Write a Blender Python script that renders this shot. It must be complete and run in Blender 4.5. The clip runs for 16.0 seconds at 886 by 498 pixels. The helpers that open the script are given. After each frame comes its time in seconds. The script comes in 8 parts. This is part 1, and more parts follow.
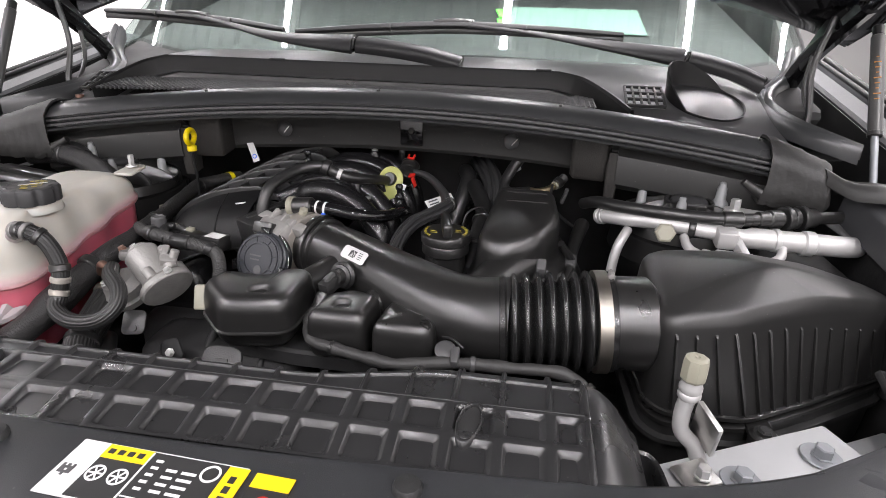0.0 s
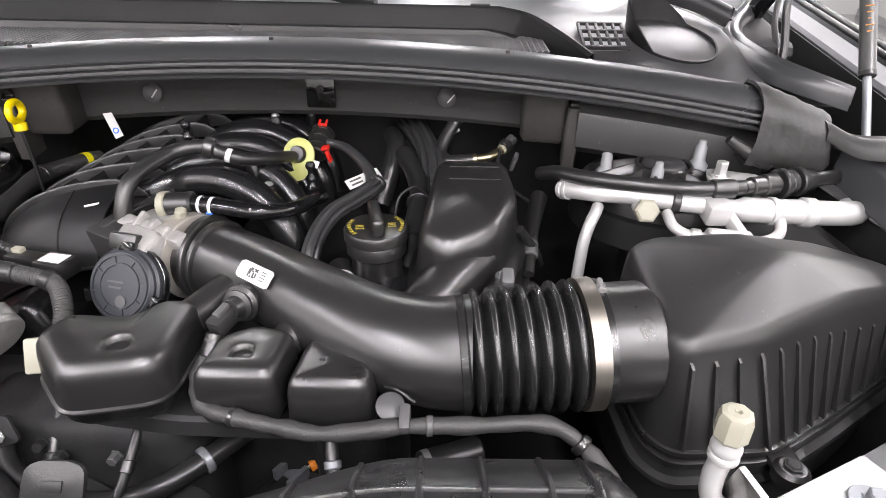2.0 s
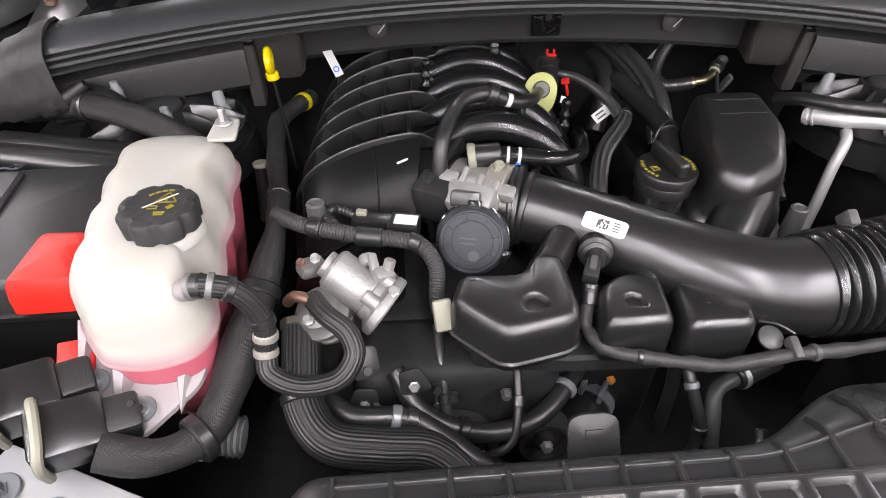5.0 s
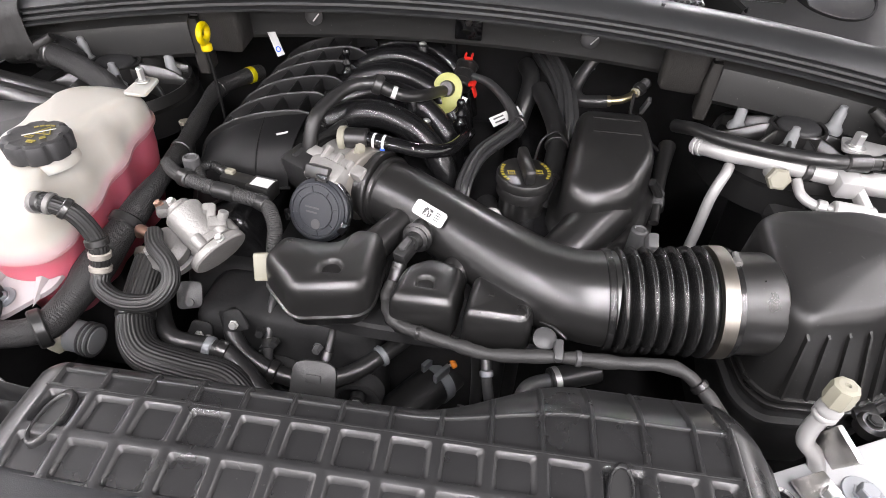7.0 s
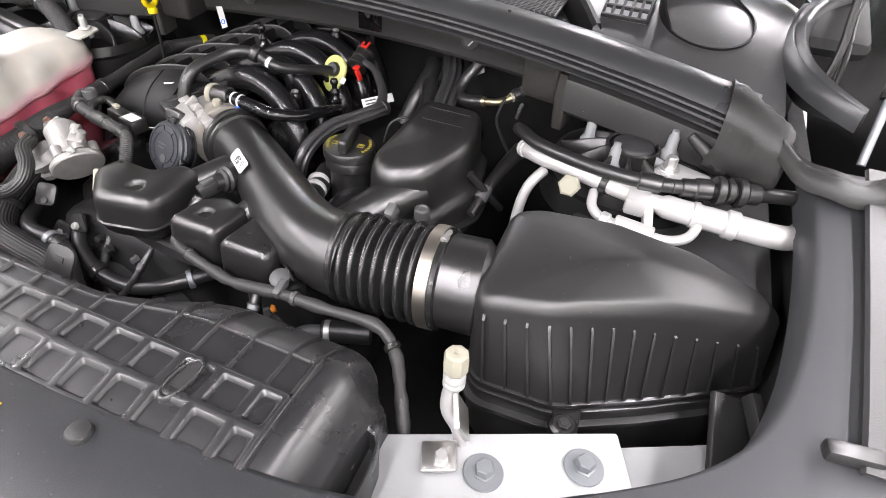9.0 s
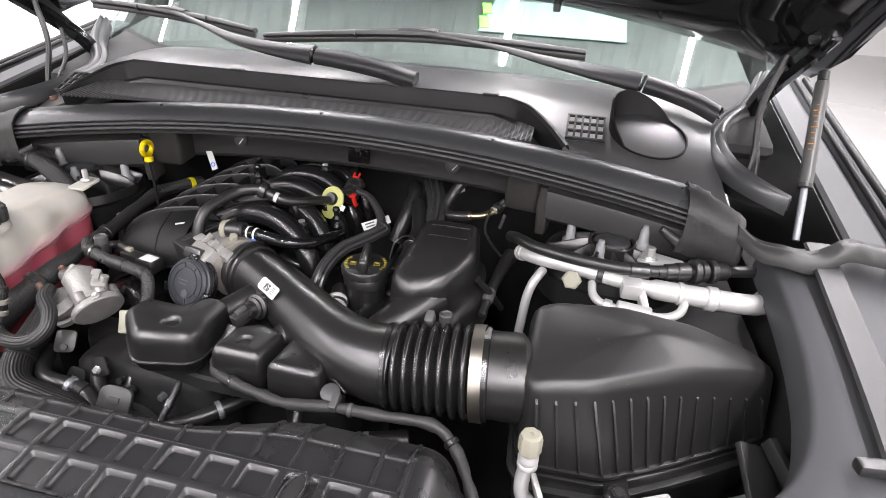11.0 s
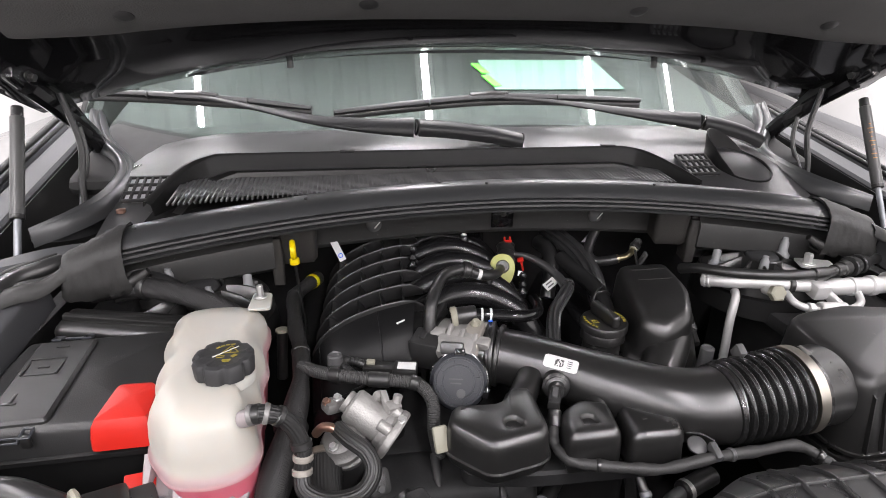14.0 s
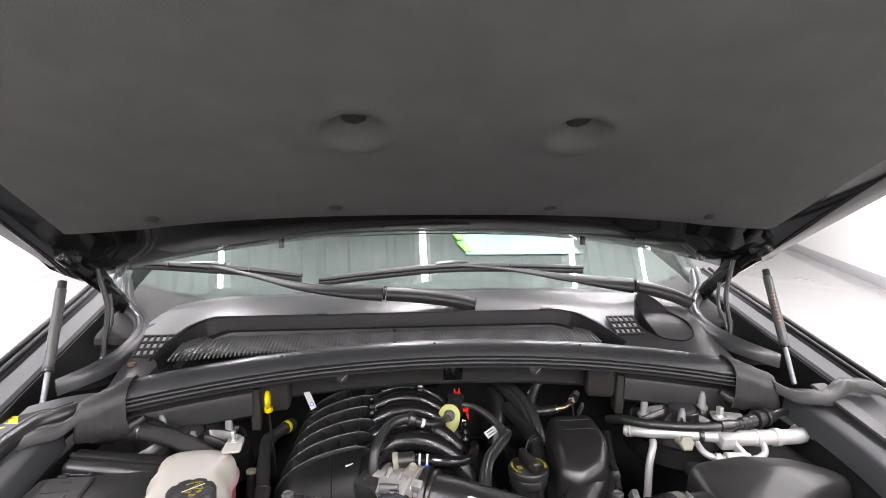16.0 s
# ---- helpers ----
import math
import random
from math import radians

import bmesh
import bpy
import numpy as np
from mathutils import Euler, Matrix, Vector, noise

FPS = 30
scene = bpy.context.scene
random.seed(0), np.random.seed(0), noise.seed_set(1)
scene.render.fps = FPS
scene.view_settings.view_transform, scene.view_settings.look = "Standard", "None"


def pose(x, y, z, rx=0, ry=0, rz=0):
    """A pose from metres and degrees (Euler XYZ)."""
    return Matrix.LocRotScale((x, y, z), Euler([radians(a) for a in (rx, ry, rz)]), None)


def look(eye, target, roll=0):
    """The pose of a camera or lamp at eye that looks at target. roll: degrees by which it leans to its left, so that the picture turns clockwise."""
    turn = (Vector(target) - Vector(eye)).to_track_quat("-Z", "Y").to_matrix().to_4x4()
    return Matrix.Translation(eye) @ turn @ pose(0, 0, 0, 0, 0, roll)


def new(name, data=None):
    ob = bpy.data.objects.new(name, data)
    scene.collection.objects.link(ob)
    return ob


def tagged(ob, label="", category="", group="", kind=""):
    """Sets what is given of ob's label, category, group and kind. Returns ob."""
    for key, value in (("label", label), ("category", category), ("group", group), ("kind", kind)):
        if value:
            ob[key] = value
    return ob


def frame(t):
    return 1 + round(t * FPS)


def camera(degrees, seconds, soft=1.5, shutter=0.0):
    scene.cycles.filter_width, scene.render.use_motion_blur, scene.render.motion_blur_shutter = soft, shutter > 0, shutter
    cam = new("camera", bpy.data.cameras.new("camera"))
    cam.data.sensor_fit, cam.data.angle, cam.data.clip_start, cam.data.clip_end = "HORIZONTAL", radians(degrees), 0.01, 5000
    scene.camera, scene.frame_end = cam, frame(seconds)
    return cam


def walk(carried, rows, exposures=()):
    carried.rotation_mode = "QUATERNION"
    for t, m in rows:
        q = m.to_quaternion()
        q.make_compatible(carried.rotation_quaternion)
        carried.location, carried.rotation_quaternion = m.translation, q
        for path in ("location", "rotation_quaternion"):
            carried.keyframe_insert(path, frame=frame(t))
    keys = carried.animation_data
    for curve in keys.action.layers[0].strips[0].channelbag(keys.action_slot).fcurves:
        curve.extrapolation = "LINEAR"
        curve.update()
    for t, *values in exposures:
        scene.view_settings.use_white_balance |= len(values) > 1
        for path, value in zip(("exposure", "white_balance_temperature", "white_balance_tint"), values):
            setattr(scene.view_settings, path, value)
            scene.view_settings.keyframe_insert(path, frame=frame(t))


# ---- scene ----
cam = camera(75.4, 16.0, soft=0.9)
PATH = [
    (0, (0.494, 0.046, 1.364), (0.236, 1.873, 0.594), 1.6),
    (0.5, (0.514, 0.116, 1.35), (0.328, 1.953, 0.581), 1.5),
    (1, (0.54, 0.177, 1.34), (0.409, 2.019, 0.572), 1.5),
    (1.5, (0.531, 0.227, 1.327), (0.452, 2.043, 0.493), 1.6),
    (2, (0.46, 0.249, 1.353), (0.469, 2.006, 0.398), 1.1),
    (2.5, (0.327, 0.258, 1.366), (0.487, 1.97, 0.345), 0.6),
    (3, (0.237, 0.265, 1.374), (0.46, 1.899, 0.241), 0.2),
    (3.5, (0.144, 0.278, 1.389), (0.361, 1.835, 0.153), -0.0),
    (3.7, (0.1, 0.283, 1.4), (0.306, 1.818, 0.135), -0.3),
    (4.75, (0.045, 0.272, 1.432), (0.19, 1.79, 0.128), 0.4),
    (5.8, (0.078, 0.249, 1.458), (0.161, 1.773, 0.166), 1.2),
    (6, (0.123, 0.241, 1.463), (0.164, 1.768, 0.172), 1.4),
    (6.5, (0.242, 0.215, 1.485), (0.178, 1.733, 0.184), 2.5),
    (7, (0.345, 0.203, 1.469), (0.19, 1.709, 0.162), 2.7),
    (7.5, (0.461, 0.18, 1.466), (0.218, 1.667, 0.15), 3.1),
    (8, (0.59, 0.186, 1.475), (0.26, 1.659, 0.163), 3.4),
    (8.2, (0.642, 0.207, 1.471), (0.279, 1.674, 0.161), 3.6),
    (9.2, (0.79, 0.215, 1.474), (0.225, 1.69, 0.2), 4.3),
    (10.3, (0.765, 0.188, 1.48), (0.217, 1.721, 0.317), 4.2),
    (10.5, (0.742, 0.142, 1.49), (0.224, 1.733, 0.394), 3.8),
    (11, (0.666, 0.098, 1.502), (0.307, 1.836, 0.579), 3.0),
    (11.5, (0.565, 0.107, 1.502), (0.45, 1.917, 0.659), 2.2),
    (12, (0.445, 0.086, 1.52), (0.575, 1.916, 0.723), 1.3),
    (12.5, (0.335, 0.054, 1.538), (0.612, 1.877, 0.764), 0.8),
    (13, (0.243, 0.062, 1.534), (0.596, 1.877, 0.771), 0.6),
    (13.5, (0.097, 0.086, 1.519), (0.458, 1.9, 0.758), 0.5),
    (14, (-0.015, 0.088, 1.509), (0.289, 1.914, 0.753), 0.8),
    (14.5, (-0.003, 0.063, 1.522), (0.207, 1.903, 0.766), 0.7),
    (15, (0.037, -0.008, 1.572), (0.247, 1.861, 0.893), 0.7),
    (15.5, (0.064, -0.073, 1.608), (0.288, 1.864, 1.16), 0.6),
    (16, (0.099, -0.119, 1.614), (0.337, 1.844, 1.315), 0.4),
]
walk(cam, [(t, look(eye, target, roll)) for t, eye, target, roll in PATH],
     [(0.0, 0.1), (1.0, 0.55), (2.0, 0.9), (3.5, 0.85), (6.0, 0.5), (7.0, 0.75), (8.0, 0.98), (10.5, 0.88), (11.0, 0.57), (11.5, 0.42), (12.5, 0.1), (13.5, 0.0), (14.0, 0.2), (14.5, 0.22), (16.0, 0.45)])

# ---- world and lights ----
CX = 0.248                       # centre line of the car
world = bpy.data.worlds.new("World")
scene.world = world
world.use_nodes = True
world.node_tree.nodes["Background"].inputs[0].default_value = (0.9, 0.95, 1.0, 1)
world.node_tree.nodes["Background"].inputs[1].default_value = 0.075
scene.view_settings.exposure = 0.0


def area_lamp(name, x, y, z, sx, sy, watts, colour=(1.0, 0.955, 0.985)):
    data = bpy.data.lights.new(name, "AREA")
    data.shape, data.size, data.size_y, data.energy, data.color = "RECTANGLE", sx, sy, watts, colour
    ob = new(name, data)
    ob.matrix_world = pose(x, y, z)
    return ob


CEIL = 3.45
TUBES = [(-3.0, 2.0), (-1.3, 2.0), (0.41, 2.0), (1.75, 2.0), (2.66, 2.0), (5.0, 2.0)]
for tx, ty in TUBES:
    area_lamp("tube_light", tx, ty, CEIL - 0.12, 0.05, 15.0, 230 if 2 < tx < 3 else 370)


# ---- materials ----
def mat(name, base=(0.5, 0.5, 0.5), rough=0.5, metal=0.0, var=0.15, scale=30.0, bump=0.0, bscale=None,
        rvar=0.08, spec=0.5, coat=0.0, trans=0.0, ior=1.45, detail=4.0, sss=0.0, obj_var=0.0, dust=0.0, speck=0.0):
    m = bpy.data.materials.new(name)
    m.use_nodes = True
    nt = m.node_tree
    b = nt.nodes["Principled BSDF"]
    b.inputs["Metallic"].default_value = metal
    b.inputs["Specular IOR Level"].default_value = spec
    b.inputs["Coat Weight"].default_value = coat
    b.inputs["Coat Roughness"].default_value = 0.05
    b.inputs["Transmission Weight"].default_value = trans
    b.inputs["IOR"].default_value = ior
    if sss:
        b.inputs["Subsurface Weight"].default_value = sss
        b.inputs["Subsurface Radius"].default_value = (0.05, 0.042, 0.036)
        b.inputs["Subsurface Scale"].default_value = 0.6
    tc = nt.nodes.new("ShaderNodeTexCoord")
    n1 = nt.nodes.new("ShaderNodeTexNoise")
    n1.inputs["Scale"].default_value, n1.inputs["Detail"].default_value = scale, detail
    n2 = nt.nodes.new("ShaderNodeTexNoise")
    n2.inputs["Scale"].default_value, n2.inputs["Detail"].default_value = scale * 0.13, 3.0
    nt.links.new(tc.outputs["Object"], n1.inputs["Vector"])
    nt.links.new(tc.outputs["Object"], n2.inputs["Vector"])
    add = nt.nodes.new("ShaderNodeMath")
    add.operation = "ADD"
    nt.links.new(n1.outputs["Fac"], add.inputs[0])
    nt.links.new(n2.outputs["Fac"], add.inputs[1])
    ramp = nt.nodes.new("ShaderNodeMapRange")
    ramp.inputs["From Min"].default_value, ramp.inputs["From Max"].default_value = 0.6, 1.4
    ramp.inputs["To Min"].default_value, ramp.inputs["To Max"].default_value = 1 - var, 1 + var
    nt.links.new(add.outputs[0], ramp.inputs["Value"])
    mul = nt.nodes.new("ShaderNodeVectorMath")
    mul.operation = "SCALE"
    mul.inputs[0].default_value = base
    nt.links.new(ramp.outputs[0], mul.inputs["Scale"])
    col = mul.outputs[0]
    if dust:
        # pale dust specks and smears that lie on the surface
        n3 = nt.nodes.new("ShaderNodeTexNoise")
        n3.inputs["Scale"].default_value, n3.inputs["Detail"].default_value, n3.inputs["Roughness"].default_value = 55.0, 8.0, 0.75
        nt.links.new(tc.outputs["Object"], n3.inputs["Vector"])
        r3 = nt.nodes.new("ShaderNodeMapRange")
        r3.inputs["From Min"].default_value, r3.inputs["From Max"].default_value = 0.6, 0.75
        r3.inputs["To Max"].default_value = dust
        nt.links.new(n3.outputs["Fac"], r3.inputs["Value"])
        mx = nt.nodes.new("ShaderNodeMix")
        mx.data_type = "RGBA"
        nt.links.new(r3.outputs[0], mx.inputs["Factor"])
        nt.links.new(col, mx.inputs["A"])
        mx.inputs["B"].default_value = (0.3, 0.29, 0.27, 1)
        col = mx.outputs["Result"]
    if speck:
        # tiny pale grains of dust
        n4 = nt.nodes.new("ShaderNodeTexNoise")
        n4.inputs["Scale"].default_value, n4.inputs["Detail"].default_value = 330.0, 1.0
        nt.links.new(tc.outputs["Object"], n4.inputs["Vector"])
        r4 = nt.nodes.new("ShaderNodeMapRange")
        r4.inputs["From Min"].default_value, r4.inputs["From Max"].default_value = 0.745, 0.79
        r4.inputs["To Max"].default_value = speck
        nt.links.new(n4.outputs["Fac"], r4.inputs["Value"])
        m4 = nt.nodes.new("ShaderNodeMix")
        m4.data_type = "RGBA"
        nt.links.new(r4.outputs[0], m4.inputs["Factor"])
        nt.links.new(col, m4.inputs["A"])
        m4.inputs["B"].default_value = (0.4, 0.39, 0.37, 1)
        col = m4.outputs["Result"]
    nt.links.new(col, b.inputs["Base Color"])
    rr = nt.nodes.new("ShaderNodeMapRange")
    rr.inputs["From Min"].default_value, rr.inputs["From Max"].default_value = 0.6, 1.4
    rr.inputs["To Min"].default_value, rr.inputs["To Max"].default_value = max(rough - rvar, 0.02), min(rough + rvar, 1)
    nt.links.new(add.outputs[0], rr.inputs["Value"])
    nt.links.new(rr.outputs[0], b.inputs["Roughness"])
    if bump:
        nb = nt.nodes.new("ShaderNodeTexNoise")
        nb.inputs["Scale"].default_value, nb.inputs["Detail"].default_value = bscale or scale * 8, 3.0
        nt.links.new(tc.outputs["Object"], nb.inputs["Vector"])
        bp = nt.nodes.new("ShaderNodeBump")
        bp.inputs["Strength"].default_value, bp.inputs["Distance"].default_value = bump, 0.001
        nt.links.new(nb.outputs["Fac"], bp.inputs["Height"])
        nt.links.new(bp.outputs[0], b.inputs["Normal"])
    return m


def braided(name, base, rough, pitch=0.004, strength=0.6):
    """Woven sleeve: two crossing waves as relief."""
    m = mat(name, base, rough, var=0.2, scale=60)
    nt = m.node_tree
    b = nt.nodes["Principled BSDF"]
    tc = nt.nodes.new("ShaderNodeTexCoord")
    w = []
    for turn in (0.8, -0.8):
        mp = nt.nodes.new("ShaderNodeMapping")
        mp.inputs["Rotation"].default_value = (turn, turn * 0.7, turn)
        wv = nt.nodes.new("ShaderNodeTexWave")
        wv.inputs["Scale"].default_value = 0.75 / pitch
        nt.links.new(tc.outputs["Object"], mp.inputs["Vector"])
        nt.links.new(mp.outputs[0], wv.inputs["Vector"])
        w.append(wv)
    mx = nt.nodes.new("ShaderNodeMath")
    mx.operation = "MAXIMUM"
    nt.links.new(w[0].outputs["Fac"], mx.inputs[0])
    nt.links.new(w[1].outputs["Fac"], mx.inputs[1])
    bp = nt.nodes.new("ShaderNodeBump")
    bp.inputs["Strength"].default_value, bp.inputs["Distance"].default_value = strength, 0.0012
    nt.links.new(mx.outputs[0], bp.inputs["Height"])
    nt.links.new(bp.outputs[0], b.inputs["Normal"])
    return m


M_satin = mat("satin_black_plastic", (0.0125, 0.0123, 0.012), 0.29, var=0.08, scale=18, bump=0.008, bscale=900, rvar=0.025, spec=1.0, dust=0.004, speck=0.08)
M_matte = mat("matte_black_plastic", (0.020, 0.020, 0.020), 0.40, var=0.25, scale=25, bump=0.25, bscale=700, dust=0.05)
M_deck = mat("grained_black_plastic", (0.026, 0.027, 0.029), 0.38, var=0.15, scale=12, bump=0.2, bscale=1500, dust=0.02, speck=0.2)
M_shroud = mat("shroud_black_plastic", (0.0165, 0.0165, 0.017), 0.32, var=0.08, scale=20, bump=0.015, bscale=1000, dust=0.01, spec=0.8, speck=0.1)
M_manifold = mat("manifold_black_plastic", (0.008, 0.008, 0.0085), 0.23, var=0.1, scale=25, bump=0.01, bscale=600, rvar=0.03, spec=0.6)
M_black = mat("plain_black_plastic", (0.009, 0.009, 0.009), 0.42, var=0.1, scale=20, bump=0.1, bscale=900, spec=0.22)
M_rib = mat("rib_black_plastic", (0.009, 0.009, 0.0092), 0.33, var=0.1, scale=25, bump=0.03, bscale=900, rvar=0.03, spec=0.6)
M_face = mat("plenum_face_plastic", (0.0065, 0.0065, 0.0068), 0.42, var=0.08, scale=16, bump=0.015, bscale=900, spec=0.22, speck=0.1)
M_lid = mat("smooth_black_lid_plastic", (0.0135, 0.0133, 0.013), 0.37, var=0.06, scale=12, bump=0.012, bscale=900, rvar=0.02, spec=0.75, speck=0.15)
M_capk = mat("matte_grey_cap_plastic", (0.030, 0.030, 0.031), 0.5, var=0.08, scale=30, bump=0.15, bscale=900, spec=0.4)
M_bellows = mat("shiny_bellows_rubber", (0.011, 0.011, 0.011), 0.21, var=0.1, scale=30, bump=0.01, bscale=600, rvar=0.04, spec=0.85, speck=0.06)
M_boot = mat("wrinkled_boot_rubber", (0.015, 0.0148, 0.0142), 0.46, var=0.15, scale=25, bump=0.5, bscale=120, dust=0.05)
M_bulk = mat("bulkhead_black_plastic", (0.029, 0.029, 0.0282), 0.42, var=0.1, scale=10, bump=0.2, bscale=900, dust=0.03, speck=0.3)
M_cowl = mat("cowl_grey_black_plastic", (0.036, 0.036, 0.037), 0.31, spec=0.8, var=0.06, scale=8, bump=0.10, bscale=1100, dust=0.004, speck=0.35)
M_tape = mat("cloth_harness_tape", (0.032, 0.0315, 0.031), 0.52, var=0.2, scale=50, bump=0.5, bscale=350)
M_rubber = mat("black_rubber", (0.015, 0.015, 0.015), 0.32, var=0.15, scale=40, bump=0.03, bscale=500, dust=0.02, rvar=0.04, spec=0.7, speck=0.08)
M_seal = mat("weather_seal_rubber", (0.029, 0.030, 0.031), 0.33, spec=0.7, var=0.08, scale=15, bump=0.02, bscale=900, dust=0.004, speck=0.1)
M_foam = mat("brown_black_foam", (0.025, 0.0235, 0.0215), 0.6, var=0.3, scale=40, bump=0.6, bscale=500, dust=0.1)
M_gloss = mat("gloss_black_paint", (0.006, 0.006, 0.0065), 0.09, var=0.1, scale=10, coat=0.2, rvar=0.02, spec=0.5)
M_fender = mat("dark_grey_primer_paint", (0.046, 0.047, 0.050), 0.52, spec=0.3, var=0.05, scale=6, coat=0.0, bump=0.1, bscale=900, rvar=0.04)
M_dark = mat("sooty_dark_metal", (0.022, 0.022, 0.0224), 0.5, spec=0.2, var=0.4, scale=30, bump=0.3, bscale=200, dust=0.05)
M_alu = mat("cast_aluminium", (0.62, 0.61, 0.59), 0.36, metal=1.0, var=0.15, scale=60, bump=0.25, bscale=500)
M_alup = mat("drawn_aluminium_pipe", (0.47, 0.465, 0.46), 0.44, metal=0.45, var=0.08, scale=40, bump=0.05)
M_cast = mat("rough_cast_aluminium", (0.32, 0.312, 0.30), 0.5, metal=0.5, var=0.2, scale=70, bump=0.6, bscale=400)
M_steel = mat("zinc_steel", (0.62, 0.62, 0.61), 0.42, metal=0.85, var=0.12, scale=50, bump=0.1)
M_clamp = mat("stainless_band", (0.36, 0.335, 0.295), 0.36, metal=1.0, var=0.1, scale=40)
M_red = mat("red_plastic", (0.45, 0.016, 0.010), 0.4, var=0.08, scale=30, bump=0.15)
M_yellow = mat("yellow_plastic", (0.62, 0.47, 0.0), 0.35, var=0.05, scale=30)
M_brass = mat("brass_fitting", (0.55, 0.47, 0.30), 0.34, metal=1.0)
M_ytape = mat("lemon_tape", (0.50, 0.44, 0.0), 0.45, var=0.08, scale=60, bump=0.1)
M_lime = mat("lime_plastic", (0.36, 0.37, 0.12), 0.4, var=0.08, scale=40)
M_tank = mat("milky_white_tank_plastic", (0.43, 0.415, 0.375), 0.36, var=0.04, scale=18, sss=0.75, bump=0.06)
# milky plastic whose lower part shows the pink coolant up to its slanting level
nt = M_tank.node_tree
bs = nt.nodes["Principled BSDF"]
tcn = nt.nodes.new("ShaderNodeTexCoord")
dotn = nt.nodes.new("ShaderNodeVectorMath")
dotn.operation = "DOT_PRODUCT"
dotn.inputs[1].default_value = (0.0, -0.16, 1.0)
nt.links.new(tcn.outputs["Object"], dotn.inputs[0])
lev = nt.nodes.new("ShaderNodeMapRange")
lev.interpolation_type = "SMOOTHSTEP"
lev.inputs["From Min"].default_value, lev.inputs["From Max"].default_value = 0.899, 0.938
lev.inputs["To Min"].default_value, lev.inputs["To Max"].default_value = 1.0, 0.0
nt.links.new(dotn.outputs["Value"], lev.inputs["Value"])
mixn = nt.nodes.new("ShaderNodeMix")
mixn.data_type = "RGBA"
nt.links.new(lev.outputs[0], mixn.inputs["Factor"])
nt.links.new(bs.inputs["Base Color"].links[0].from_socket, mixn.inputs["A"])
mixn.inputs["B"].default_value = (0.52, 0.12, 0.165, 1)
nt.links.new(mixn.outputs["Result"], bs.inputs["Base Color"])
M_skirt = mat("thin_milky_plastic", (0.29, 0.255, 0.26), 0.4, var=0.06, scale=25, sss=0.3)
M_white = mat("white_label_paper", (0.56, 0.56, 0.555), 0.5, var=0.04, scale=50)
M_print = mat("black_print", (0.02, 0.02, 0.02), 0.5)
M_yprint = mat("yellow_print", (0.27, 0.22, 0.03), 0.5)
M_ylab = mat("yellow_label_field", (0.68, 0.46, 0.01), 0.4, var=0.04)
M_beige = mat("beige_plastic", (0.25, 0.24, 0.19), 0.45, var=0.06, scale=60)
M_grey = mat("grey_plastic", (0.065, 0.065, 0.066), 0.42, var=0.1, scale=40)
M_dgrey = mat("throttle_cover_grey", (0.024, 0.026, 0.031), 0.42, var=0.1, scale=50, bump=0.2)
M_whitep = mat("white_painted_steel", (0.40, 0.405, 0.41), 0.35, var=0.05, scale=20)
M_cap = mat("pale_plastic_cap", (0.21, 0.215, 0.22), 0.4, var=0.06, scale=40)
M_dcast = mat("dull_cast_metal", (0.20, 0.195, 0.19), 0.5, metal=0.6, var=0.2, scale=60, bump=0.5, bscale=300)
M_zinc = mat("dull_zinc", (0.24, 0.25, 0.265), 0.42, metal=0.5, var=0.12, scale=50, bump=0.1)
M_hose = mat("ribbed_black_hose_rubber", (0.014, 0.0139, 0.0137), 0.40, var=0.12, scale=40, bump=0.15, bscale=600, dust=0.02, spec=0.5)
M_blue = mat("blue_paint_mark", (0.02, 0.12, 0.7), 0.4)
M_copper = mat("copper_tube", (0.36, 0.22, 0.17), 0.35, metal=0.9)
M_felt = mat("hood_liner_felt", (0.066, 0.065, 0.0635), 0.9, var=0.22, scale=14, bump=0.8, bscale=350, dust=0.02)
M_wallp = mat("white_wall_paint", (0.66, 0.655, 0.645), 0.6, var=0.02, scale=2)
M_ceil = mat("grey_ceiling_metal", (0.15, 0.15, 0.15), 0.6, var=0.08, scale=3)
M_base = mat("grey_baseboard", (0.34, 0.34, 0.35), 0.5, var=0.05, scale=5)
M_floor = mat("glossy_pale_epoxy_floor", (0.31, 0.305, 0.30), 0.14, var=0.05, scale=3, coat=0.4, rvar=0.04)
M_braidg = braided("grey_woven_sleeve", (0.018, 0.0177, 0.0177), 0.5, pitch=0.0020, strength=0.45)
M_glass = mat("windscreen_glass", (0.72, 0.84, 0.79), 0.02, trans=1.0, ior=1.52, var=0.0, rvar=0.0)
M_interior = mat("dark_cabin_trim", (0.020, 0.020, 0.020), 0.6, var=0.1, spec=0.3)
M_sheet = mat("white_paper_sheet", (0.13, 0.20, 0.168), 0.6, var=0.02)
M_green = mat("green_plastic_edge", (0.12, 0.8, 0.05), 0.5)
M_conduit = mat("glossy_corrugated_conduit", (0.028, 0.028, 0.0285), 0.30, var=0.12, scale=40, bump=0.02, bscale=500, rvar=0.04, spec=0.85)
M_mesh = mat("mesh_grille_plastic", (0.055, 0.055, 0.056), 0.45, var=0.1, scale=40, spec=0.5)
M_strut = mat("strut_grey_paint", (0.075, 0.075, 0.074), 0.34, metal=0.3, var=0.08, scale=30)
M_orange = mat("orange_print", (0.42, 0.17, 0.03), 0.5)
M_ring = mat("pale_steel_band", (0.36, 0.335, 0.30), 0.38, metal=0.5, var=0.1, scale=40)
M_wiper = mat("wiper_satin_black_paint", (0.017, 0.017, 0.018), 0.40, var=0.06, scale=15, bump=0.03, bscale=900, rvar=0.03, spec=0.45)
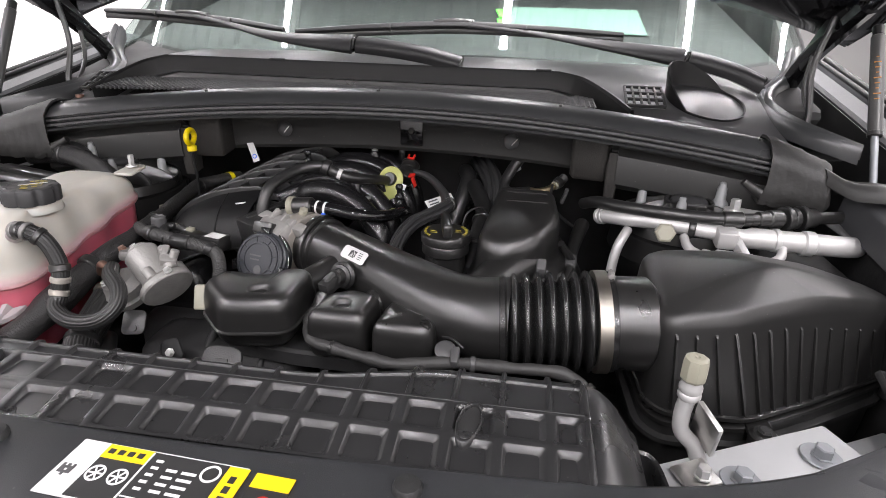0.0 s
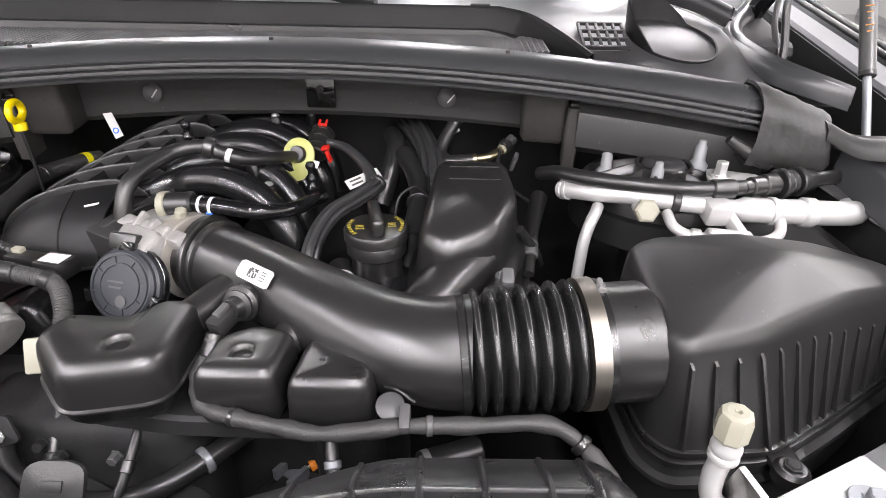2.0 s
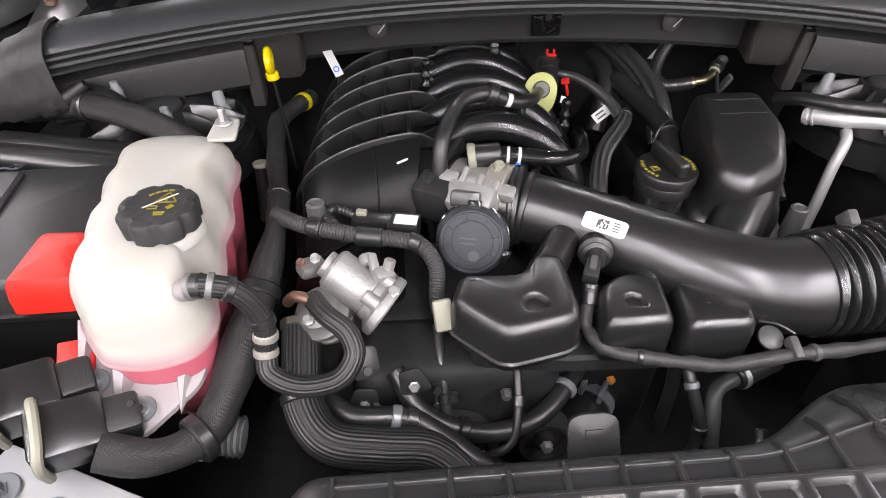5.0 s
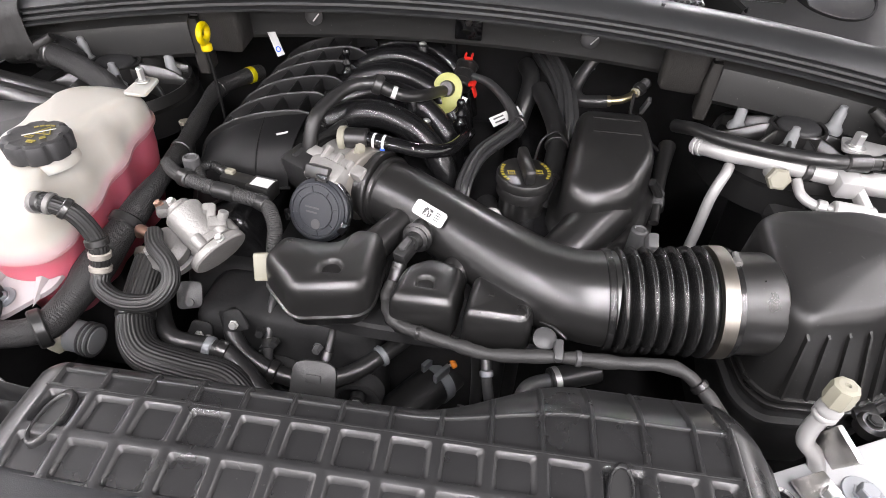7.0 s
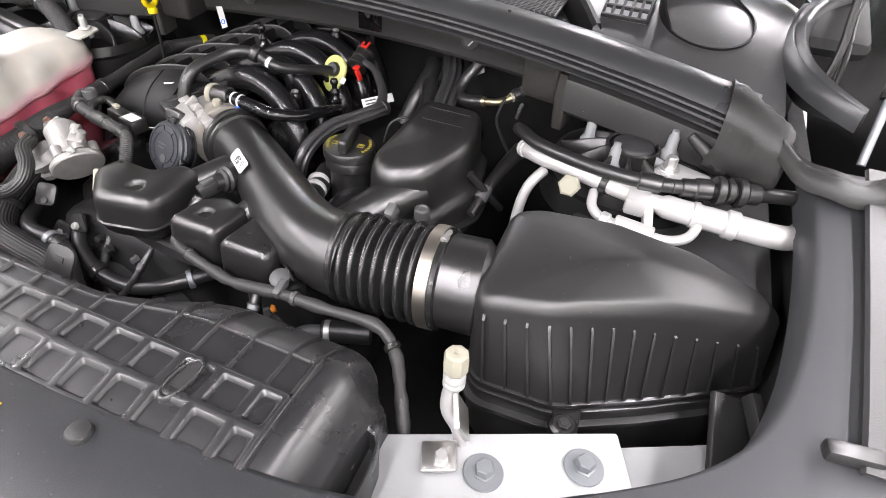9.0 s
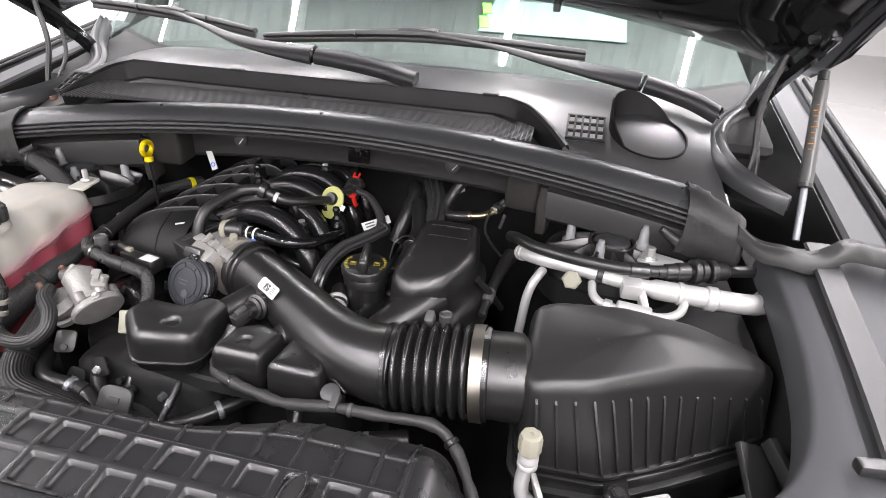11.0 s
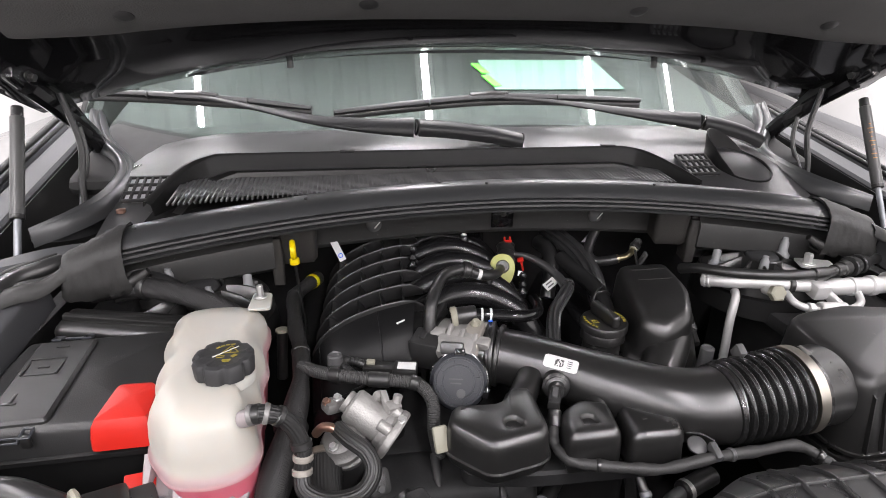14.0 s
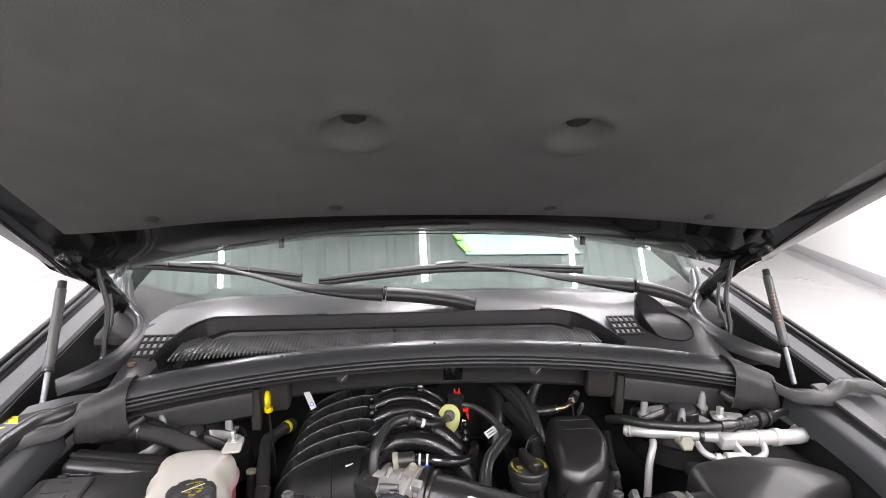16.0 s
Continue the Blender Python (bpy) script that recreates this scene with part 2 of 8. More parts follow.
M_lamp = bpy.data.materials.new("lit_tube")
M_lamp.use_nodes = True
M_lamp.node_tree.nodes["Principled BSDF"].inputs["Base Color"].default_value = (0.9, 0.9, 0.9, 1)
M_lamp.node_tree.nodes["Principled BSDF"].inputs["Emission Color"].default_value = (1, 0.99, 0.97, 1)
M_lamp.node_tree.nodes["Principled BSDF"].inputs["Emission Strength"].default_value = 6.0


# ---- mesh helpers ----
def smooth_mesh(ob, angle=40):
    me = ob.data
    for p in me.polygons:
        p.use_smooth = True
    me.set_sharp_from_angle(angle=radians(angle))


def part(name, bm, material, parent=None, label="", angle=40, flip=False):
    bmesh.ops.recalc_face_normals(bm, faces=bm.faces)
    me = bpy.data.meshes.new(name)
    bm.to_mesh(me)
    bm.free()
    me.materials.append(material)
    ob = new(name, me)
    smooth_mesh(ob, angle)
    if parent is not None:
        ob.parent = parent
    if label:
        tagged(ob, label)
    return ob


def thing(name, label, category, at=(0, 0, 0), group="", kind=""):
    """An Empty at the base of a thing; parts are built in world places and hung under it."""
    ob = new(name)
    ob.empty_display_size = 0.02
    return tagged(ob, label, category, group, kind)


def V(*a):
    return Vector(a)


def basis(direction, up=(0, 0, 1)):
    """Turn matrix whose z axis runs along direction."""
    z = Vector(direction).normalized()
    u = Vector(up)
    if abs(z.dot(u.normalized())) > 0.97:
        u = Vector((0, 1, 0))
    x = u.cross(z).normalized()
    y = z.cross(x)
    return Matrix((x, y, z)).transposed().to_4x4()


def spline(points, steps=8):
    """Catmull-Rom through the points."""
    p = [Vector(q) for q in points]
    p = [2 * p[0] - p[1]] + p + [2 * p[-1] - p[-2]]
    out = []
    for i in range(1, len(p) - 2):
        a, b, c, d = p[i - 1:i + 3]
        for k in range(steps):
            t = k / steps
            out.append(0.5 * (2 * b + (c - a) * t + (2 * a - 5 * b + 4 * c - d) * t * t + (3 * b - a - 3 * c + d) * t ** 3))
    out.append(p[-2])
    return out


def sweep(bm, path, radius, seg=14, flute=0.0, flutes=0):
    """A closed tube along a path; radius is a number or a function of 0..1."""
    n = len(path)
    rings = []
    ref = Vector((0.13, 0.2, 1)).normalized()
    for i, q in enumerate(path):
        d = (path[min(i + 1, n - 1)] - path[max(i - 1, 0)]).normalized()
        ref = (ref - d * ref.dot(d)).normalized()
        side = d.cross(ref)
        r = radius(i / (n - 1)) if callable(radius) else radius
        ring = []
        for k in range(seg):
            a = 2 * math.pi * k / seg
            rr = r * (1 + flute * math.cos(a * flutes)) if flutes else r
            ring.append(bm.verts.new(q + (ref * math.cos(a) + side * math.sin(a)) * rr))
        rings.append(ring)
    for a, b in zip(rings, rings[1:]):
        for k in range(seg):
            bm.faces.new((a[k], a[(k + 1) % seg], b[(k + 1) % seg], b[k]))
    bm.faces.new(rings[0])
    bm.faces.new(rings[-1])
    return bm


def tube(points, radius, steps=8, seg=14, **k):
    return sweep(bmesh.new(), spline(points, steps), radius, seg, **k)


def lathe(bm, profile, m=None, seg=28, lobes=0, depth=0.0, hole=False):
    """Turns (r, z) pairs round the z axis of m. lobes: scalloped edge of that many grips."""
    m = m or Matrix()
    rings = []
    for r, z in profile:
        ring = []
        for k in range(seg):
            a = 2 * math.pi * k / seg
            rr = r
            if lobes and r > 0.6 * max(q[0] for q in profile):
                rr = r * (1 - depth * max(0.0, math.cos(a * lobes)) ** 2)
            ring.append(bm.verts.new(m @ V(rr * math.cos(a), rr * math.sin(a), z)))
        rings.append(ring)
    for a, b in zip(rings, rings[1:]):
        for k in range(seg):
            bm.faces.new((a[k], a[(k + 1) % seg], b[(k + 1) % seg], b[k]))
    if hole:
        a, b = rings[-1], rings[0]
        for k in range(seg):
            bm.faces.new((a[k], a[(k + 1) % seg], b[(k + 1) % seg], b[k]))
        return bm
    bm.faces.new(rings[0])
    bm.faces.new(rings[-1])
    return bm


def rod(bm, a, b, r, seg=16, r2=None, lip=0.15):
    """Cylinder from a to b with softened rims."""
    a, b = Vector(a), Vector(b)
    h = (b - a).length
    r2 = r if r2 is None else r2
    c = min(r, r2, h) * lip
    m = Matrix.Translation(a) @ basis(b - a)
    return lathe(bm, [(r - c, 0), (r, c), (r2, h - c), (r2 - c, h)], m, seg)


def block(bm, size, m=None, bevel=0.003, seg=2, taper=1.0):
    """Rounded box about the origin of m."""
    m = m or Matrix()
    ret = bmesh.ops.create_cube(bm, size=1.0)
    vs = ret["verts"]
    for v in vs:
        s = taper if v.co.z > 0 else 1.0
        v.co = V(v.co.x * size[0] * s, v.co.y * size[1] * s, v.co.z * size[2])
    es = list({e for v in vs for e in v.link_edges})
    if bevel:
        out = bmesh.ops.bevel(bm, geom=es, offset=bevel, segments=seg, profile=0.5, affect="EDGES", clamp_overlap=True)
        vs = list({v for v in vs if v.is_valid} | set(out["verts"]))
    for v in vs:
        v.co = m @ v.co
    return bm


def rounded(poly, radius, n=4):
    """Rounds the corners of a flat outline."""
    out = []
    k = len(poly)
    for i in range(k):
        p, a, b = Vector(poly[i]), Vector(poly[i - 1]), Vector(poly[(i + 1) % k])
        ra = min(radius, (a - p).length * 0.45)
        rb = min(radius, (b - p).length * 0.45)
        s, e = p + (a - p).normalized() * ra, p + (b - p).normalized() * rb
        for j in range(n + 1):
            t = j / n
            out.append(s * (1 - t) ** 2 + p * 2 * t * (1 - t) + e * t * t)
    return out


def offset_in(poly, d):
    """Moves a convex-ish outline inwards by d."""
    k = len(poly)
    area = sum(poly[i].x * poly[(i + 1) % k].y - poly[(i + 1) % k].x * poly[i].y for i in range(k))
    sg = 1 if area > 0 else -1
    out = []
    for i in range(k):
        a, b, c = poly[i - 1], poly[i], poly[(i + 1) % k]
        n1 = Vector((-(b - a).y, (b - a).x)).normalized() * sg
        n2 = Vector((-(c - b).y, (c - b).x)).normalized() * sg
        n = n1 + n2
        n = n / max(n.length_squared / 2, 0.5)
        out.append(b + n * d)
    return out


def shell(poly, levels, corner=0.02, n=4, m=None, bm=None, lift=None, slant=None, dimple=None):
    """A moulded body: the outline at each (z, inset) level, closed above and below. lift(x, y) adds to the height."""
    m = m or Matrix()
    bm = bm or bmesh.new()
    base = rounded([Vector(p) for p in poly], corner, n)
    mid = sum(base, Vector((0, 0))) / len(base)
    wide = sum((p - mid).length for p in base) / len(base)
    rings = []
    for z, ins in levels:
        lim = 0.6 * corner
        pl = offset_in(base, min(ins, lim))
        if ins > lim:
            pl = [mid + (p - mid) * (1 - (ins - lim) / wide) for p in pl]
        rings.append([bm.verts.new(m @ V(p.x, p.y, z + (lift(p.x, p.y) if lift else 0) + (slant(p.x, p.y, z) if slant else 0))) for p in pl])
    k = len(base)
    for a, b in zip(rings, rings[1:]):
        for i in range(k):
            bm.faces.new((a[i], a[(i + 1) % k], b[(i + 1) % k], b[i]))
    if dimple:
        # round hollow sunk into the top: centre x, y, rim radius, depth
        dx, dy, dr, dd = dimple
        top = rings[-1]
        zt = top[0].co.z
        for rr, dz in ((1.25, 0.0), (1.05, -0.08), (0.93, -0.35), (0.80, -1.0), (0.4, -1.05)):
            ring = []
            for v in rings[-1 if rr == 1.25 else -1]:
                a = math.atan2(v.co.y - dy, v.co.x - dx)
                ring.append(bm.verts.new(m @ V(dx + dr * rr * math.cos(a), dy + dr * rr * math.sin(a), zt + dz * dd)))
            for i in range(k):
                bm.faces.new((rings[-1][i], rings[-1][(i + 1) % k], ring[(i + 1) % k], ring[i]))
            rings.append(ring)
    for ring in (rings[0], rings[-1]):
        c = bm.verts.new(sum((v.co for v in ring), Vector()) / k)
        for i in range(k):
            bm.faces.new((ring[i], ring[(i + 1) % k], c))
    return bm


def sheet(rows, thick=0.0):
    """A skin through rows of points (all rows of one length); thick: depth given to it along its normal."""
    bm = bmesh.new()
    g = [[bm.verts.new(Vector(p)) for p in row] for row in rows]
    for a, b in zip(g, g[1:]):
        for i in range(len(a) - 1):
            bm.faces.new((a[i], a[i + 1], b[i + 1], b[i]))
    if thick:
        bmesh.ops.recalc_face_normals(bm, faces=bm.faces)
        bmesh.ops.solidify(bm, geom=bm.faces[:], thickness=thick)
    return bm


def bolt(name, at, direction=(0, 0, 1), r=0.007, h=0.008, washer=0.0, material=None, parent=None, label=""):
    bm = bmesh.new()
    m = Matrix.Translation(at) @ basis(direction)
    if washer:
        lathe(bm, [(washer * 0.9, 0), (washer, 0.0008), (washer * 0.95, 0.0022), (r * 1.2, 0.0026)], m, 24)
    lathe(bm, [(r * 1.25, 0.002), (r * 1.25, 0.0035), (r, 0.004), (r, h - 0.0012), (r * 0.85, h)], m, 6 if not washer else 6)
    return part(name, bm, material or M_steel, parent, label, angle=25)

# ---- the room ----
def plain_box(x0, x1, y0, y1, z0, z1):
    bm = bmesh.new()
    return block(bm, (x1 - x0, y1 - y0, z1 - z0), pose((x0 + x1) / 2, (y0 + y1) / 2, (z0 + z1) / 2), bevel=0)


tagged(part("floor", plain_box(-6, 12, -8, 16, -0.2, 0.0), M_floor), "glossy pale grey epoxy workshop floor", "floor", kind="structure")
tagged(part("wall_west", plain_box(-4.7, -4.5, -8, 16, 0, 3.6), M_wallp), "plain white painted workshop wall", "wall", kind="structure")
tagged(part("wall_south", plain_box(-6, 12, -6.2, -6.0, 0, 3.6), M_wallp), "plain white painted workshop wall", "wall", kind="structure")
tagged(part("wall_north", plain_box(-6, 12, 14.0, 14.2, 0, 3.6), M_wallp), "plain white painted workshop wall", "wall", kind="structure")
bm = bmesh.new()
ang = math.degrees(math.atan2(6.6, 2.5))
mw = Matrix.Translation((6.62, 6.0, 0)) @ pose(0, 0, 0, 0, 0, ang)
block(bm, (26, 0.2, 3.6), mw @ pose(0, -0.1, 1.8), bevel=0)
tagged(part("wall_east", bm, M_wallp), "plain white painted workshop wall", "wall", kind="structure")
bm = bmesh.new()
block(bm, (26, 0.02, 0.14), mw @ pose(0, 0.011, 0.07), bevel=0.004)
tagged(part("baseboard", bm, M_base), "grey baseboard along the white wall", "baseboard", kind="structure")
# ribbed metal ceiling, ribs running along the car
bm = bmesh.new()
prof = []
x = -6.0
while x < 12:
    prof += [(x, 0), (x + 0.10, 0), (x + 0.13, 0.05), (x + 0.17, 0.05)]
    x += 0.2
for (xa, za), (xb, zb) in zip(prof, prof[1:]):
    vs = [bm.verts.new(V(xa, -8, CEIL + za)), bm.verts.new(V(xb, -8, CEIL + zb)), bm.verts.new(V(xb, 16, CEIL + zb)), bm.verts.new(V(xa, 16, CEIL + za))]
    bm.faces.new(vs)
bmesh.ops.remove_doubles(bm, verts=bm.verts, dist=1e-5)
block(bm, (18, 24, 0.1), pose(3, 4, CEIL + 0.2), bevel=0)
tagged(part("ceiling", bm, M_ceil), "ribbed grey metal workshop ceiling", "ceiling", kind="structure")
# smooth white panel over the side bay, with large grey painted marks
# Unseen panel, added so that the windscreen reflects a white lettered wall.
tagged(part("reflection_panel", plain_box(2.74, 8.2, -7.5, 13.5, CEIL - 0.07, CEIL - 0.01), M_wallp), "smooth white panel added over the side bay for the windscreen reflection", "ceiling panel", kind="structure")
t = thing("reflected_sign", "large dark grey sign marks on the added panel, for the windscreen reflection", "sign")
for x, y, w, h, turn in ((3.30, 3.02, 0.50, 0.13, 4), (3.36, 2.50, 0.50, 0.13, 4), (3.33, 2.76, 0.13, 0.56, 40), (3.26, 3.42, 0.40, 0.12, 4), (3.50, 3.60, 0.12, 0.34, 4)):
    part("sign_bar", block(bmesh.new(), (w, h, 0.012), pose(x, y, CEIL - 0.078, 0, 0, turn), bevel=0), M_base, t)
for y, turn in ((2.72, 40), (3.08, 220)):
    bm = bmesh.new()
    sweep(bm, [pose(4.15, y, CEIL - 0.078, 0, 0, turn) @ V(0.22 * math.cos(a), 0.22 * math.sin(a), 0) for a in [math.pi * (0.1 + 1.1 * k / 16) for k in range(17)]], 0.065, 10)
    for v in bm.verts:
        v.co.z = CEIL - 0.078 + (v.co.z - CEIL + 0.078) * 0.1
    part("sign_curve", bm, M_base, t)
for tx, ty in TUBES:
    t = thing("tube_light_fitting", "long fluorescent tube fitting under the ceiling", "ceiling light", group="ceiling tubes")
    bm = block(bmesh.new(), (0.13, 9.1, 0.06), pose(tx, ty, CEIL - 0.06), bevel=0.01)
    part("housing", bm, M_wallp, t)

# ---- car body round the engine bay ----
def mx(x):
    """Mirror of x across the centre line."""
    return 2 * CX - x


def lerp(a, b, t):
    return Vector(a) * (1 - t) + Vector(b) * t


# front deck and fenders: rim of the bay from the nose to the cowl, one side
RIM = [(0.248, 0.374, 1.047), (0.42, 0.379, 1.047), (0.60, 0.390, 1.047), (0.73, 0.425, 1.048), (0.825, 0.478, 1.054), (0.90, 0.53, 1.060), (0.945, 0.585, 1.070),
       (0.967, 0.65, 1.083), (0.977, 0.72, 1.096), (0.983, 0.80, 1.106), (0.986, 0.90, 1.116), (0.98, 0.965, 1.130)]


def side(flip):
    f = (lambda p: (mx(p[0]), p[1], p[2])) if flip else (lambda p: p)
    t = thing("fender", "dark grey painted front fender with rolled inner flange", "fender", group="fenders")
    rim = spline(RIM[3:], 5)
    rows = [[], [], [], [], [], []]
    for q in rim:
        s = (q.y - 0.45) / 0.52
        out = 1.05 + 0.135 * min(1, max(0, s * 2) ** 0.6)
        zo = q.z + 0.005
        rows[0].append(f((q.x - 0.004, q.y + 0.004, q.z - 0.05)))
        rows[1].append(f((q.x, q.y, q.z - 0.006)))
        rows[2].append(f((q.x + 0.006, q.y - 0.002, q.z)))
        rows[3].append(f((q.x + (out - q.x) * 0.45, q.y - 0.05 * (1 - s), q.z + 0.003)))
        rows[4].append(f((out - 0.012, q.y - 0.12 * (1 - s), zo - 0.002)))
        rows[5].append(f((out, q.y - 0.13 * (1 - s), zo - 0.03)))
    part("fender_top", sheet(rows, 0.003), M_fender, t, angle=60)
    # rear run of the fender beside the cowl up to the pillar
    rr, ri = [], []
    for k in range(9):
        s = k / 8
        y = 0.965 + s * 0.65
        z = 1.150 + s * 0.125
        xi = 1.092 + 0.004 * s
        ri.append([f((xi - 0.05, y, z - 0.20)), f((xi - 0.020, y, z - 0.12)), f((xi - 0.003, y, z - 0.008))])
        rr.append([f((xi, y, z - 0.03)), f((xi, y, z - 0.006)), f((xi + 0.006, y, z)), f((1.140, y, z + 0.002)), f((1.143, y, z - 0.006)), f((1.152, y, z - 0.006)),
                   f((1.155, y, z + 0.004)), f((1.186, y, z + 0.003)), f((1.195, y, z - 0.03))])
    part("fender_rear", sheet(rr, 0.003), M_fender, t, angle=35)
    part("gutter_wall", sheet(ri, 0.003), M_black, t, angle=50)
    # dark channel between the inner deck and the outer edge
    ch = []
    for k in range(14):
        s = k / 13
        y = 0.56 + s * 0.40
        z = 1.080 + 0.060 * s ** 0.8
        x0 = 1.006 + 0.026 * s
        ch.append([f((x0, y, z + 0.002)), f((x0 + 0.003, y, z + 0.0055)), f((x0 + 0.034, y, z + 0.0065)), f((x0 + 0.037, y, z + 0.003))])
    if not flip:
        part("channel_strip", sheet(ch, 0.003), M_matte, t)
    else:
        # thick rubber seal along the inner edge, running up to the corner boot
        path = [(-0.462, 0.986, 1.146), (-0.480, 0.968, 1.144), (-0.509, 0.944, 1.140), (-0.526, 0.904, 1.133), (-0.537, 0.862, 1.126), (-0.537, 0.81, 1.120), (-0.528, 0.75, 1.112), (-0.511, 0.68, 1.100)]
        part("edge_seal", tube(path, 0.0145, 6, 14), M_rubber, t, "black rubber edge seal", angle=70)
        fl = []
        for k in range(7):
            s = k / 6
            x, y, z = -0.455 - 0.105 * s, 1.030 - 0.040 * s + 0.012 * math.sin(3 * s), 1.150 - 0.006 * s
            w = 0.034 - 0.010 * s
            fl.append([(x, y - w, z - 0.012), (x, y - w * 0.8, z), (x, y + w * 0.5, z + 0.004), (x, y + w * 0.6, z - 0.03)])
        part("corner_flange", sheet(fl, 0.003), M_fender, t, angle=40)
        part("seal_bead", tube([(x - 0.010, y + 0.006, z + 0.009) for x, y, z in path], 0.006, 6, 10), M_boot, t)
    part("stop_pad", block(bmesh.new(), (0.045, 0.016, 0.014), pose(*f((1.002, 0.572, 1.086)), 0, 0, 8), bevel=0.004), M_rubber, t)
    # outer skin down the flank
    sk = []
    for k in range(10):
        s = k / 9
        y = 0.33 + s * 1.3
        z = 1.07 + 0.19 * s
        xo = 1.185 + 0.017 * min(1, s * 3)
        sk.append([f((xo - 0.002, y, z - 0.028)), f((xo + 0.02, y, z - 0.12)), f((xo + 0.03, y, z - 0.35)), f((xo + 0.01, y, 0.45))])
    part("flank", sheet(sk, 0.003), M_fender, t, angle=60)
    # rubber edge strip along the rear run
    for sx, sr in ((1.160, 0.0065), (1.182, 0.0075)):
        st = tube([f((sx, 0.93, 1.148)), f((sx, 1.2, 1.200)), f((sx + 0.001, 1.6, 1.277))], sr, 6, 10)
        part("edge_strip", st, M_black, t)
    return t


for flip in (False, True):
    side(flip)

# nose deck between the fenders
t = thing("radiator_deck_panel", "grained black plastic panel over the radiator support", "trim panel")
rows = []
full = [(mx(p[0]), p[1], p[2]) for p in reversed(RIM[1:5])] + RIM[:5]
for q in spline(full, 5):
    a = abs(q.x - CX)
    front = 0.02 + 0.30 * (a / 0.75) ** 2
    row = []
    for s, dz in ((-0.02, -0.05), (0.0, -0.005), (0.025, 0.0), (0.25, -0.003), (0.55, -0.008), (0.85, -0.03), (1.0, -0.07)):
        row.append((q.x, q.y + (front - q.y) * max(s, 0) + (0.006 if s < 0 else 0), q.z + dz))
    rows.append(row)
part("panel", sheet(rows, 0.003), M_deck, t, angle=50)
for k, (bx, by) in enumerate(((0.43, 0.356), (0.10, 0.352), (-0.2, 0.37))):
    bm = lathe(bmesh.new(), [(0.011, -0.006), (0.011, 0.004), (0.0095, 0.0065), (0.004, 0.0078)], pose(bx, by - 0.004, 1.046))
    part("push_fastener", bm, M_matte, t)
bm = block(bmesh.new(), (0.004, 0.20, 0.004), pose(0.740, 0.318, 1.0452, 0, 0, -4), bevel=0.001)
part("seam", bm, M_print, t)
bm = block(bmesh.new(), (0.004, 0.20, 0.004), pose(mx(0.740), 0.318, 1.0452, 0, 0, 4), bevel=0.001)
part("seam", bm, M_print, t)
# bumper face below
rows = []
for k in range(17):
    x = CX - 0.9 + 1.8 * k / 16
    front = 0.02 + 0.30 * (abs(x - CX) / 0.75) ** 2
    rows.append([(x, front, 0.965), (x, front - 0.06, 0.85), (x, front - 0.07, 0.5), (x, front + 0.02, 0.25)])
part("bumper_face", sheet(rows, 0.004), M_gloss, t, angle=60)

# inner wings, firewall and floor of the bay
for s in (1, -1):
    ob = part("inner_wing", block(bmesh.new(), (0.03, 0.95, 0.7), pose(CX + s * 0.765, 0.95, 0.70), bevel=0.004), M_dark)
    tagged(ob, "dark painted inner wing of the bay", "inner wing", kind="structure")
    ob = part("wheel_arch", block(bmesh.new(), (0.22, 0.30, 0.5), pose(CX + s * 0.62, 0.98, 0.75), bevel=0.04), M_dark)
    tagged(ob, "dark painted wheel arch box in the bay", "wheel arch", kind="structure")
    ob = part("tower_shelf", block(bmesh.new(), (0.26, 0.36, 0.03), pose(CX + s * 0.60, 0.98, 1.005), bevel=0.01), M_dark)
    tagged(ob, "dark shelf under the strut tower", "shelf", kind="structure")
ob = part("firewall", block(bmesh.new(), (1.5, 0.03, 0.7), pose(CX, 1.34, 0.78), bevel=0.004), M_dark)
tagged(ob, "dark firewall behind the engine", "firewall", kind="structure")
ob = part("bay_floor", block(bmesh.new(), (1.6, 1.4, 0.02), pose(CX, 0.8, 0.45), bevel=0), M_dark)
tagged(ob, "dark undertray below the engine", "undertray", kind="structure")
# dark engine block and front cover deep in the bay
t = thing("engine_block", "dark engine block with front cover under the manifold", "engine")
bm = bmesh.new()
block(bm, (0.46, 0.52, 0.30), pose(0.16, 0.98, 0.78), bevel=0.03, seg=3)
part("block", bm, M_dark, t)
bm = bmesh.new()
block(bm, (0.24, 0.10, 0.34), pose(0.10, 0.70, 0.76), bevel=0.025, seg=3)
block(bm, (0.22, 0.08, 0.32), pose(0.31, 0.85, 0.74), bevel=0.025, seg=3)
part("front_cover", bm, M_dark, t)
for s in (0, 1):
    bm = block(bmesh.new(), (0.12, 0.44, 0.10), pose(-0.02 if not s else 0.42, 0.98, 0.93, 0, -25 if not s else 25, 0), bevel=0.02, seg=3)
    part("cylinder_head_cover", bm, M_manifold, t)


# ---- cowl ----
def sy(x):
    return 1.066 - 0.15 * (x - CX) ** 2


def sz(x):
    return 1.228 - 0.11 * (x - CX) ** 2


def along(x0, x1, n, profile, twist=None):
    """Rows of a moulding that follows the curve of the cowl; profile: (dy, dz) pairs."""
    rows = []
    for k in range(n):
        x = x0 + (x1 - x0) * k / (n - 1)
        g = 2 * 0.15 * (x - CX)
        rows.append([(x + g * dy * 0.8, sy(x) + dy, sz(x) + dz) for dy, dz in profile])
    return rows


